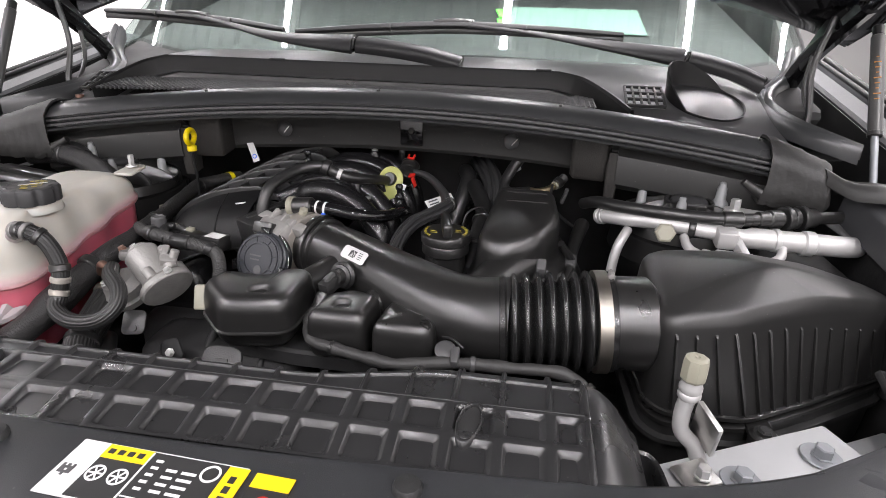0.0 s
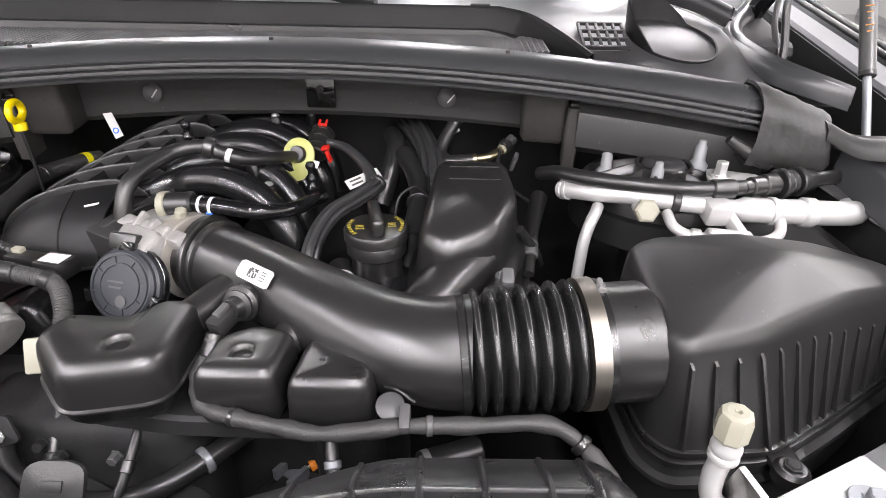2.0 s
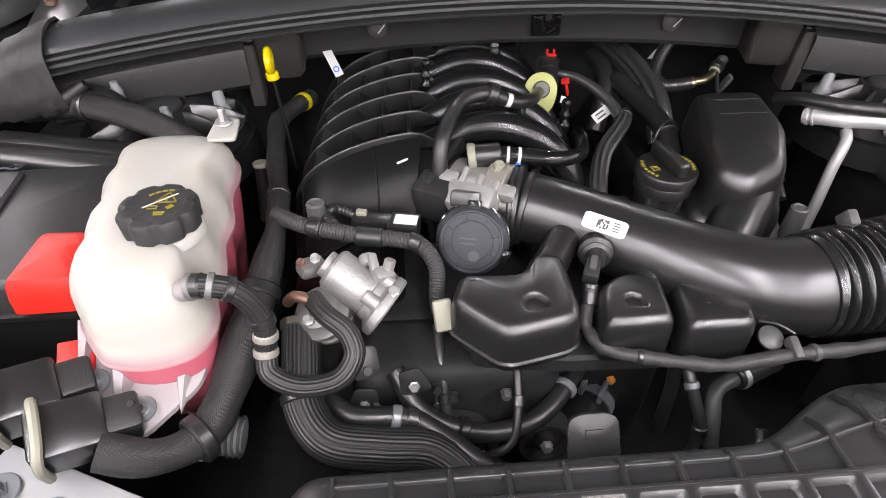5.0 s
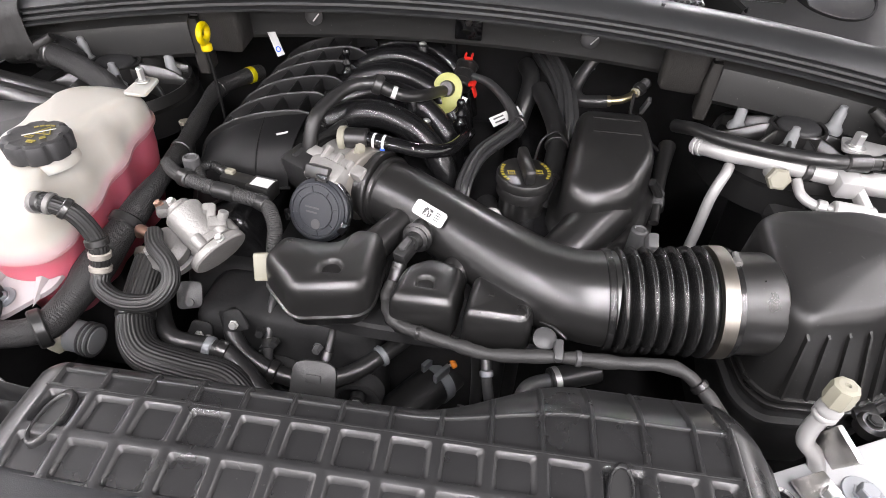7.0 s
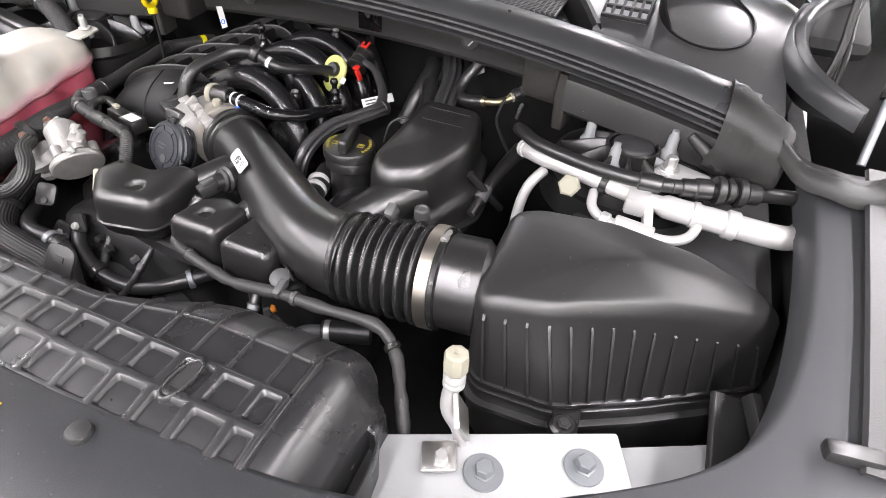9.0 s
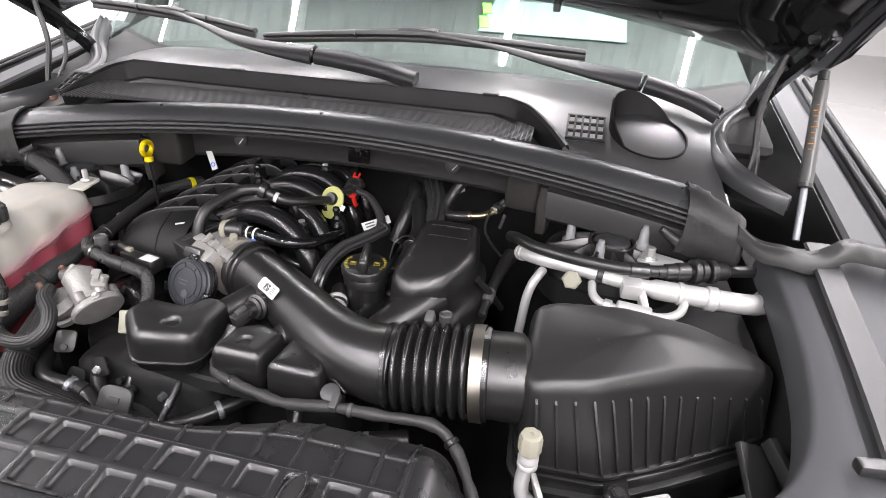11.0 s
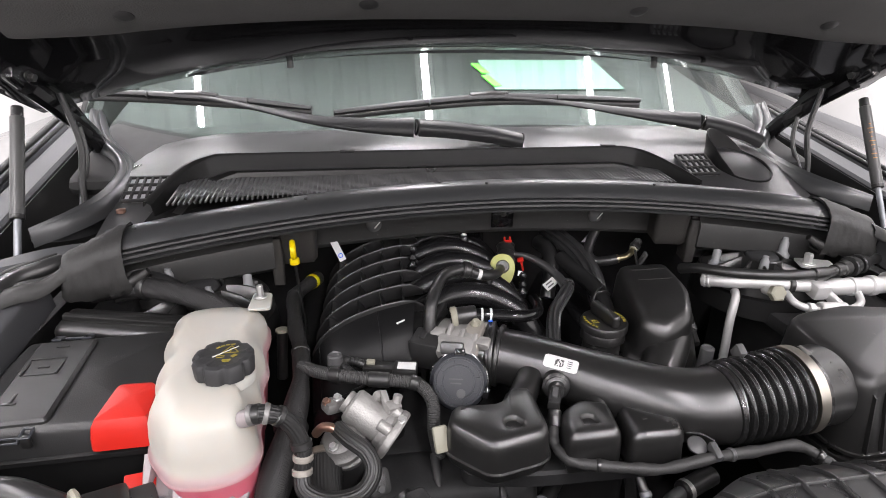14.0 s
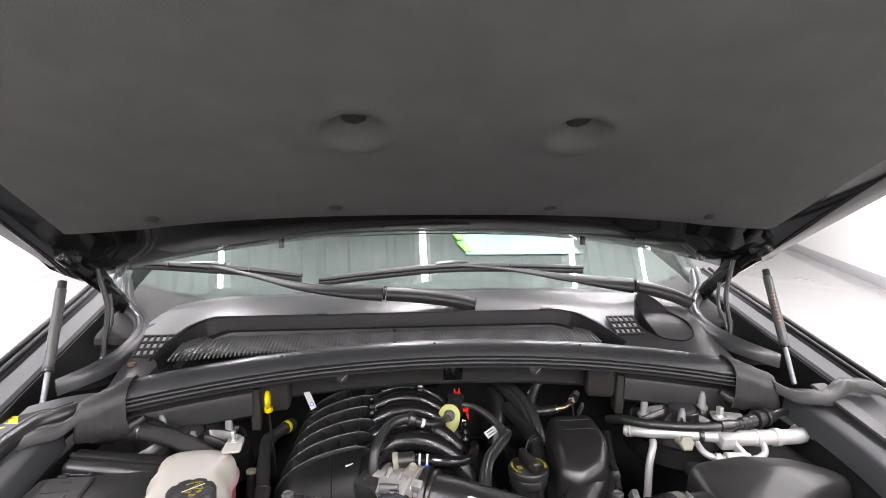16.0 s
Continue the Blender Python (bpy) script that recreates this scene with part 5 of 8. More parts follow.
# runners on the far side, curving down to the head
for k in range(5):
    y = 0.915 + 0.068 * k
    bm = tube([(0.085, y + 0.01, 1.052), (0.14, y + 0.012, 1.076), (0.19, y + 0.006, 1.078), (0.235, y - 0.006, 1.060), (0.268, y - 0.022, 1.022), (0.28, y - 0.03, 0.97)], lambda u: 0.0205 - 0.002 * u, 8, 20)
    part("runner", bm, M_manifold, t, angle=70)
for x, y, z, tall in ((0.21, 0.966, 1.066, 0.022), (0.243, 1.185, 1.09, 0.014), (0.20, 1.13, 1.092, 0.012), (0.236, 0.94, 1.055, 0.012)):
    part("fixing_post", lathe(bmesh.new(), [(0.0105, -0.02), (0.0095, 0.0), (0.0088, tall - 0.002), (0.0075, tall), (0.0, tall)], pose(x, y, z), 18), M_manifold, t)
    bolt("post_bolt", (x, y, z + tall - 0.001), (0, 0, 1), 0.0052, 0.005, material=M_dcast if tall > 0.02 else M_steel, parent=t)
for x, y, z in ((0.090, 1.058, 1.078), (0.281, 0.988, 1.045)):
    part("ball_stud", lathe(bmesh.new(), [(0.009, -0.012), (0.010, 0.0), (0.0065, 0.004), (0.0052, 0.010), (0.0078, 0.013), (0.0078, 0.016), (0.0045, 0.020), (0.0045, 0.026), (0.0066, 0.029), (0.0070, 0.033), (0.0050, 0.037), (0.0, 0.038)], pose(x, y, z), 18), M_gloss, t)
# neck from plenum to throttle
part("plenum_neck", tube([(0.0, 0.93, 1.005), (0.045, 0.905, 1.015), (0.085, 0.885, 1.018), (0.112, 0.868, 1.018)], lambda u: 0.050 - 0.002 * u, 8, 28), M_black, t, angle=70)


def front_panel(s, v):
    """Broad sloping face of the plenum from its first rib down towards the throttle."""
    x, z = arch(s)
    a = math.pi * (1.0 - 0.62 * s)
    z = 0.975 + (z - 0.975) * 0.9 + 0.013 * math.sin(a)
    return V(x + 0.013 * math.cos(a) + 0.004 * v, 0.888 + 0.030 * s - 0.012 * math.sin(math.pi * s) - 0.078 * v, z - 0.030 * v - 0.045 * v ** 5)


part("plenum_face", sheet([[front_panel(0.04 + (0.74 - 0.05 * v / 7) * i / 18, v / 7) for i in range(19)] for v in range(8)], 0.003), M_face, t, angle=60)
part("face_lip", sweep(bmesh.new(), [front_panel(0.04 + 0.70 * i / 18, 1.0) for i in range(19)], 0.0022, 8), M_rib, t)
for s in (0.22, 0.60):
    part("face_seam", sweep(bmesh.new(), [front_panel(s, 0.05 + 0.9 * i / 8) for i in range(9)], 0.0014, 6), M_face, t)
p = front_panel(0.70, 0.45)
part("moulded_dash", block(bmesh.new(), (0.018, 0.003, 0.002), Matrix.Translation(p) @ pose(0, 0, 0.001, 18, 0, 35), bevel=0.0008), M_white, t)
bm = block(bmesh.new(), (0.08, 0.30, 0.05), pose(0.235, 1.04, 0.99, 0, 20, 0), bevel=0.015, seg=3)
part("runner_base", bm, M_manifold, t)


# ---- hoses on top of the manifold ----
def hose(name, label, pts, r, material, steps=8, seg=14, category="hose", ends=None, **k):
    t = thing(name, label, category)
    part("hose_body", tube(pts, r, steps, seg, **k), material, t, angle=70)
    for e in ends or ():
        u, rr, ln, mt, nm = e
        path = spline(pts, 12)
        i = min(int(u * (len(path) - 2)), len(path) - 2)
        d = (path[i + 1] - path[i]).normalized()
        part(nm, rod(bmesh.new(), path[i] - d * ln / 2, path[i] + d * ln / 2, rr, 18), mt, t)
    return t


hose("breather_hose", "black breather hose arching over the manifold", [(0.092, 0.845, 1.03), (0.093, 0.850, 1.07), (0.100, 0.872, 1.100), (0.125, 0.925, 1.114), (0.160, 0.942, 1.117), (0.182, 0.944, 1.108), (0.205, 0.948, 1.100), (0.228, 0.972, 1.092), (0.246, 1.015, 1.080), (0.252, 1.034, 1.072)],
     lambda u: 0.0100 - 0.002 * u, M_rubber, ends=((0.60, 0.0092, 0.008, M_white, "white_band"), (0.48, 0.014, 0.014, M_satin, "clip")))
t = thing("purge_valve_plate", "pale lime plastic disc on the manifold", "valve disc")
m = Matrix.Translation((0.255, 1.034, 1.076)) @ basis((-0.15, -0.9, 0.45))
rim = [(0.0235 * math.cos(g), (0.0245 if math.sin(g) > 0 else 0.038) * math.sin(g)) for g in [2 * math.pi * k / 20 for k in range(20)]]
part("plate", shell(rim, [(-0.003, 0.002), (-0.002, 0.0), (0.002, 0.0), (0.003, 0.002)], 0.004, 2, m), M_lime, t)
part("hub", lathe(bmesh.new(), [(0.0125, 0.003), (0.0125, 0.007), (0.0105, 0.010)], m, 20), M_rubber, t)
t = thing("red_locked_connector", "black wiring connector with red lock tabs", "connector")
body = part("connector_body", rod(bmesh.new(), (0.272, 1.062, 1.066), (0.279, 1.104, 1.090), 0.0165, 22), M_satin, t)
for k in range(3):
    q = lerp(V(0.272, 1.062, 1.066), V(0.279, 1.104, 1.090), 0.30 + 0.3 * k)
    part("body_ring", lathe(bmesh.new(), [(0.016, -0.002), (0.0182, -0.0015), (0.0182, 0.0015), (0.016, 0.002)], Matrix.Translation(q) @ basis((0.007, 0.042, 0.024)), 24), M_satin, body)
for dx in (-0.0052, 0.0052):
    part("lock_tab", block(bmesh.new(), (0.0034, 0.011, 0.005), pose(0.280 + dx, 1.098, 1.105, 28, 0, -10), bevel=0.0015), M_red, t, "red lock tab")
part("lock_tab", block(bmesh.new(), (0.0135, 0.0040, 0.005), pose(0.2805, 1.0905, 1.1035, 28, 0, -10), bevel=0.0015), M_red, t, "red lock tab")
bm = block(bmesh.new(), (0.004, 0.010, 0.019), pose(0.296, 1.042, 1.072, 15, -14, -15), bevel=0.0018)
block(bm, (0.012, 0.010, 0.005), pose(0.292, 1.043, 1.084, 15, -14, -15), bevel=0.0015)
part("lock_tab", bm, M_red, t, "red lock tab")
part("paper_chip", block(bmesh.new(), (0.008, 0.001, 0.010), pose(0.283, 1.012, 1.070, -35, 20, 0), bevel=0), M_white, t)
part("sleeved_wire", tube([(0.290, 1.075, 1.082), (0.315, 1.062, 1.080), (0.338, 1.040, 1.072), (0.357, 1.015, 1.060), (0.364, 0.992, 1.050)], lambda u: 0.0055 + 0.0035 * u, 8, 20), M_conduit, t)
t = hose("fuel_line", "black fuel line with white collar and blue paint mark", [(0.128, 0.869, 1.068), (0.165, 0.867, 1.072), (0.205, 0.862, 1.071), (0.245, 0.862, 1.066), (0.275, 0.885, 1.058), (0.292, 0.93, 1.05), (0.298, 0.97, 1.04)], lambda u: 0.0105 - 0.0015 * u, M_gloss,
         ends=((0.03, 0.017, 0.010, M_beige, "collar"), (0.12, 0.0145, 0.034, M_satin, "quick_connector"), (0.235, 0.0105, 0.004, M_white, "stripe"), (0.285, 0.0105, 0.004, M_white, "stripe")))
part("paint_mark", block(bmesh.new(), (0.007, 0.005, 0.003), pose(0.190, 0.856, 1.066, 40, 0, 0), bevel=0.001), M_blue, t, "blue paint mark")

# ---- oil filler ----
t = thing("oil_filler_cap", "black oil filler cap with yellow printed symbols", "oil cap")
oc = pose(0.383, 0.860, 0.015, 0, 0, 0)
part("filler_neck", lathe(bmesh.new(), [(0.030, 0.94), (0.031, 1.0), (0.036, 1.004), (0.036, 1.018), (0.033, 1.022)], oc, 36), M_satin, t)
cap = part("cap", lathe(bmesh.new(), [(0.036, 1.020), (0.0385, 1.022), (0.0385, 1.032), (0.037, 1.035), (0.030, 1.036), (0.0, 1.037)], oc, 44), M_satin, t)
part("grip_bar", block(bmesh.new(), (0.014, 0.066, 0.022), pose(0.383, 0.860, 1.061, 0, 0, 12), bevel=0.005, seg=3), M_satin, cap)
for sx in (-1, 1):
    bm = bmesh.new()
    for k in range(7):
        a = radians(sx * 90 + (k - 3) * 11 - 78)
        block(bm, (0.0034, 0.0042, 0.0006), pose(0.383 + 0.0315 * math.cos(a), 0.860 + 0.0315 * math.sin(a), 1.0518, 0, 0, math.degrees(a) + 90), bevel=0)
    for ex, ey, ew, eh in ((0, 0.0042, 0.009, 0.0011), (0, -0.0042, 0.009, 0.0011), (0.0042, 0, 0.0011, 0.009), (-0.0042, 0, 0.0011, 0.009), (0, 0.0012, 0.005, 0.0011)):
        block(bm, (ew, eh, 0.0006), pose(0.383 + sx * 0.0185 + ex, 0.858 + sx * 0.004 + ey, 1.0518, 0, 0, 12), bevel=0)
    part("printed_symbol", bm, M_yprint, cap, "yellow printed symbol")
bm = bmesh.new()
part("vent_pipe", tube([(0.352, 0.80, 0.985), (0.345, 0.83, 0.985), (0.335, 0.87, 0.985)], 0.016, 6, 16), M_rubber, t)
part("white_band", rod(bmesh.new(), (0.349, 0.81, 0.987), (0.347, 0.818, 0.987), 0.0175, 18), M_white, t)
part("white_band", rod(bmesh.new(), (0.344, 0.828, 0.987), (0.341, 0.836, 0.987), 0.0175, 18), M_white, t)

# ---- resonator cover beside the filler ----
t = thing("resonator_cover", "satin black moulded plastic resonator box", "resonator box")
COV = [(0.429, 0.826), (0.450, 0.985), (0.550, 0.985), (0.560, 0.900), (0.526, 0.826), (0.466, 0.798)]
part("upper_box", shell(COV, [(0.93, -0.012), (0.985, -0.013), (0.990, -0.012), (0.996, -0.006), (1.004, 0.0), (1.025, 0.001), (1.052, 0.003), (1.063, 0.007), (1.069, 0.014), (1.071, 0.026)], 0.022, 4, lift=lambda x, y: 0.024 * max(0, min(1, (y - 0.86) / 0.10)) - 0.016 * max(0, (0.85 - y) / 0.05)), M_satin, t, angle=60)
bm = tube([(0.500, 0.852, 1.012), (0.478, 0.822, 1.004), (0.452, 0.790, 0.990), (0.425, 0.760, 0.972)], lambda u: 0.036 - 0.005 * u, 6, 28)
part("chute", bm, M_satin, t)
for y in (0.925, 0.952):
    z = 1.0712 + 0.024 * min(1, (y - 0.86) / 0.10)
    part("top_ridge", block(bmesh.new(), (0.064, 0.0022, 0.0016), pose(0.502, y, z, 10, 0, 0), bevel=0.0006), M_satin, t)
part("lower_flange", shell(COV, [(0.950, -0.016), (0.952, -0.022), (0.957, -0.022), (0.960, -0.016)], 0.022, 4), M_satin, t)
part("wire_lead", tube([(0.56, 0.90, 1.03), (0.585, 0.92, 0.99), (0.60, 0.95, 0.95)], 0.006, 6, 8), M_rubber, t)

# ---- small resonator chambers in front of the duct ----
t = thing("resonator_chamber", "three-lobed satin black resonator under the duct", "resonator box")
RA = [(0.086, 0.664), (0.100, 0.708), (0.168, 0.704), (0.182, 0.735), (0.222, 0.732), (0.222, 0.645), (0.212, 0.628), (0.138, 0.612)]
part("chamber", shell(RA, [(0.955, 0.03), (0.962, 0.012), (0.972, 0.004), (0.984, 0.0), (0.9855, -0.0025), (0.9875, -0.0025), (0.989, 0.0), (1.012, 0.0015), (1.024, 0.004), (1.031, 0.0095), (1.033, 0.018)], 0.016, 4, dimple=(0.174, 0.655, 0.0135, 0.007)), M_satin, t, "large chamber with a round recess", angle=50)
RB = [(0.239, 0.631), (0.248, 0.692), (0.281, 0.713), (0.325, 0.700), (0.317, 0.631)]
part("chamber", shell(RB, [(0.955, 0.006), (0.97, 0.0), (0.998, 0.001), (1.010, 0.003), (1.0175, 0.0085), (1.019, 0.015)], 0.014, 4, dimple=(0.280, 0.662, 0.0125, 0.006)), M_satin, t, angle=50)
RC = [(0.324, 0.625), (0.331, 0.693), (0.347, 0.696), (0.398, 0.666), (0.407, 0.645), (0.398, 0.624)]
part("chamber", shell(RC, [(0.95, 0.006), (0.965, 0.0), (0.995, 0.001), (1.007, 0.003), (1.0135, 0.008), (1.015, 0.014)], 0.013, 4), M_satin, t, angle=60)
part("joining_web", shell([(0.11, 0.66), (0.21, 0.645), (0.41, 0.64), (0.43, 0.67), (0.30, 0.72), (0.12, 0.715)], [(0.93, 0.0), (0.948, 0.0), (0.952, 0.004)], 0.02, 3), M_dark, t)
for x, y, z in ((0.355, 0.658, 1.0152), (0.115, 0.69, 1.0332)):
    part("moulding_nub", block(bmesh.new(), (0.006, 0.004, 0.0016), pose(x, y, z), bevel=0.0005), M_satin, t)
part("neck", rod(bmesh.new(), (0.205, 0.728, 1.005), (0.235, 0.775, 1.015), 0.020, 20), M_satin, t)
part("neck", rod(bmesh.new(), (0.30, 0.69, 0.99), (0.325, 0.735, 1.01), 0.018, 18), M_satin, t)
t = thing("beige_tab", "small beige plastic tab clipped beside the resonator", "plastic tab")
part("tab", block(bmesh.new(), (0.020, 0.008, 0.034), pose(0.083, 0.672, 1.002, -30, 0, 12), bevel=0.003), M_beige, t)

# ---- front wiring harness ----
hose("front_harness", "tape-wrapped wiring harness along the front of the duct", [(0.243, 0.692, 1.010), (0.239, 0.682, 0.998), (0.234, 0.660, 0.984), (0.250, 0.634, 0.978), (0.283, 0.621, 0.978), (0.327, 0.612, 0.976), (0.365, 0.606, 0.976), (0.433, 0.606, 0.986), (0.493, 0.609, 0.985), (0.558, 0.616, 0.98), (0.592, 0.598, 0.965), (0.615, 0.564, 0.95), (0.637, 0.53, 0.925)],
     lambda u: 0.0074 + 0.0007 * math.sin(u * 61) + 0.0005 * math.sin(u * 137), M_tape, category="wiring harness", seg=12, steps=12, ends=((0.62, 0.009, 0.006, M_grey, "tie"), (0.33, 0.009, 0.006, M_satin, "tie"), (0.82, 0.010, 0.008, M_satin, "tie")))
t = thing("sensor_plug", "grey-black electrical plug on the duct sensor", "connector")
m = Matrix.Translation((0.248, 0.710, 1.019)) @ basis((-0.35, -0.80, -0.2))
part("plug_body", block(bmesh.new(), (0.017, 0.019, 0.030), m, bevel=0.003), M_matte, t)
part("plug_latch", block(bmesh.new(), (0.008, 0.006, 0.018), m @ pose(0, 0.011, -0.002), bevel=0.0015), M_grey, t)
part("plug_boot", rod(bmesh.new(), (0.244, 0.696, 1.012), (0.240, 0.680, 0.996), 0.009, 12), M_satin, t)
t = thing("harness_clip", "grey push clip holding the harness", "clip")
part("head", lathe(bmesh.new(), [(0.013, 0), (0.013, 0.003), (0.008, 0.006)], Matrix.Translation((0.418, 0.628, 0.987)) @ basis((0, -0.4, 0.9)), 20), M_grey, t)
part("strap", block(bmesh.new(), (0.010, 0.024, 0.014), pose(0.432, 0.610, 0.991, 20, 0, 0), bevel=0.003), M_grey, t)

# ---- radiator shroud with raised grid ----
t = thing("radiator_shroud", "grey-black plastic radiator shroud with raised square grid", "radiator shroud")


def swell(x):
    """0 over the narrow part of the shroud, 1 over the wide part towards the filter housing."""
    s = min(1, max(0, (x - 0.295) / 0.150))
    return 3 * s * s - 2 * s ** 3


def shr_rear(x):
    """Rear edge of the shroud across the car."""
    return 0.481 + 0.062 * swell(x)


def crease(x):
    """Line where the flat top turns down to the rear edge."""
    return 0.472 + 0.024 * swell(x)


def shr(x, y):
    """Skin of the shroud over the plan."""
    z = 1.0455 - 1.6 * (0.44 - y) ** 2 if y < 0.44 else 1.0455
    c, r = crease(x), shr_rear(x)
    if y > c:
        u = (y - c) / (r - c)
        z -= (0.005 + 0.022 * swell(x)) * u ** 1.4
    e = max(0, (x - 0.566) / 0.045)
    z -= 0.040 * min(1.3, e) ** 2
    e = max(0, (-0.018 - x) / 0.045)
    z -= 0.045 * min(1.3, e) ** 2
    return V(x, y, z)


XS0, XS1 = -0.062, 0.612
rows = []
for k in range(91):
    x = XS0 + (XS1 - XS0) * k / 90
    cut_in = 0.030 * max(0, (x - 0.585) / 0.027) ** 2 + 0.030 * max(0, (-0.030 - x) / 0.032) ** 2
    r = shr_rear(x) - cut_in
    row = [shr(x, 0.372 + (r - 0.372) * v / 18) for v in range(19)]
    last = row[-1]
    row += [last + V(0, 0.004, -0.003), last + V(0, 0.007, -0.012), last + V(0, 0.009, -0.06), last + V(0, 0.0, -0.12)]
    rows.append(row)
end = [[p + V(d, 0, h) for p in rows[-1]] for d, h in ((0.006, -0.006), (0.010, -0.03), (0.012, -0.09))]
front_end = [[p + V(-d, 0, h) for p in rows[0]] for d, h in ((0.010, -0.05), (0.006, -0.008))]
part("skin", sheet(front_end + rows + end, 0.003), M_shroud, t, angle=60)


def grid_bar(pts, h=0.0038, w=0.0085):
    bm = bmesh.new()
    n = len(pts)
    prev = None
    for i, q in enumerate(pts):
        d = (pts[min(i + 1, n - 1)] - pts[max(i - 1, 0)]).normalized()
        sd = d.cross(V(0, 0, 1)).normalized() * w / 2
        up = V(0, 0, h)
        ring = [bm.verts.new(p) for p in (q - sd * 1.5 - V(0, 0, 0.001), q - sd * 0.8 + up * 0.85, q - sd * 0.55 + up, q + sd * 0.55 + up, q + sd * 0.8 + up * 0.85, q + sd * 1.5 - V(0, 0, 0.001))]
        if prev:
            for a in range(6):
                bm.faces.new((prev[a], prev[(a + 1) % 6], ring[(a + 1) % 6], ring[a]))
        else:
            bm.faces.new(ring)
        prev = ring
    bm.faces.new(prev)
    return bm


def pocket_frame(x0, x1, y0, y1):
    """Flat raised band round one sunken pocket of the grid, with a chamfer down to its floor."""
    outer = [Vector((x0, y0)), Vector((x1, y0)), Vector((x1, y1)), Vector((x0, y1))]
    inner = rounded([Vector((x0 + 0.0036, y0 + 0.0036)), Vector((x1 - 0.0036, y0 + 0.0036)), Vector((x1 - 0.0036, y1 - 0.0036)), Vector((x0 + 0.0036, y1 - 0.0036))], 0.003, 2)
    bm = bmesh.new()
    k = len(inner)
    cx, cy = (x0 + x1) / 2, (y0 + y1) / 2

    def sunk(f):
        return [p + Vector(((-0.0058 if p.x > cx else 0.0030) * f, (-0.0038 if p.y > cy else 0.0026) * f)) for p in inner]

    steps = [(inner, 0.0052), (sunk(0.08), 0.0050), (sunk(0.92), 0.0006), (sunk(1.05), -0.0012)]
    edge = [Vector((min(x1, max(x0, p.x + (p.x - (x0 + x1) / 2) * 9)), min(y1, max(y0, p.y + (p.y - (y0 + y1) / 2) * 9)))) for p in inner]
    rings = [[bm.verts.new(shr(p.x, p.y) + V(0, 0, 0.0053)) for p in edge]]
    rings += [[bm.verts.new(shr(p.x, p.y) + V(0, 0, h)) for p in ring] for ring, h in steps]
    for a, b in zip(rings, rings[1:]):
        for n in range(k):
            bm.faces.new((a[n], a[(n + 1) % k], b[(n + 1) % k], b[n]))
    bmesh.ops.remove_doubles(bm, verts=bm.verts, dist=1e-6)
    return bm


xs = [-0.013 + 0.042 * k for k in range(14)] + [0.562]
ys = [0.374, 0.4135, 0.453]
for xa, xb in zip(xs, xs[1:]):
    for ya, yb in zip(ys, ys[1:]):
        part("pocket_frame", pocket_frame(xa, xb, ya, yb), M_shroud, t, angle=50)
# slim upright bars across the plain rear row
for x in xs:
    y1 = shr_rear(x) - 0.002
    part("grid_bar", grid_bar([shr(x, 0.453 + (y1 - 0.453) * q / 10) for q in range(11)], 0.0046, 0.0042), M_shroud, t, angle=50)
part("grid_bar", grid_bar([shr(x, 0.4535) for x in [-0.015 + 0.579 * k / 40 for k in range(41)]], 0.0058, 0.0036), M_shroud, t, angle=50)
part("grid_bar", grid_bar([shr(x, crease(x)) for x in [-0.015 + 0.579 * k / 60 for k in range(61)]], 0.0026, 0.0034), M_shroud, t, angle=50)
part("grid_bar", grid_bar([shr(0.563, 0.376 + (0.5 - 0.376) * k / 16) for k in range(17)], 0.0058, 0.0060), M_shroud, t, angle=50)
# keyhole slots: rounded oblong rim, with a black disc painting the hole's shade
for x, y in ((0.466, 0.428), (0.008, 0.424)):
    p = shr(x, y) + V(0, 0, 0.0045)
    oval = Matrix.Translation(p) @ pose(0, 0, 0, 4, 0, -8) @ Matrix.Diagonal((0.62, 1.5, 1, 1))
    part("slot_rim", lathe(bmesh.new(), [(0.0175, -0.005), (0.0170, 0.0016), (0.0155, 0.0026), (0.0138, 0.0016), (0.0135, -0.004)], oval, 28, hole=True), M_shroud, t, angle=60)
    part("slot", lathe(bmesh.new(), [(0.0138, -0.003), (0.0138, -0.0012), (0.004, -0.0014)], oval, 24), M_print, t)
# open corner box round the end bolt
rim = spline([(0.566, 0.440, 0.996), (0.570, 0.474, 0.996), (0.584, 0.484, 0.996), (0.618, 0.487, 0.994), (0.634, 0.478, 0.992), (0.640, 0.445, 0.990), (0.640, 0.415, 0.988)], 4)
mid = V(0.604, 0.448, 0.99)
rows = [[lerp(q, mid, k) + V(0, 0, h) for q in rim] for k, h in ((0.0, -0.07), (-0.02, -0.003), (0.0, 0.0), (0.06, -0.002), (0.12, -0.026), (0.9, -0.028))]
part("end_boss", sheet(rows, 0.002), M_shroud, t, angle=40)
part("end_boss_pad", rod(bmesh.new(), (0.604, 0.452, 0.958), (0.604, 0.452, 0.976), 0.018, 24), M_shroud, t)
bm = lathe(bmesh.new(), [(0.0175, 0), (0.0175, 0.003), (0.016, 0.0045), (0.009, 0.005), (0.009, 0.008), (0.007, 0.009)], pose(0.604, 0.452, 0.976), 28)
part("bolt", bm, M_beige, t, "pale round-headed plastic bolt")
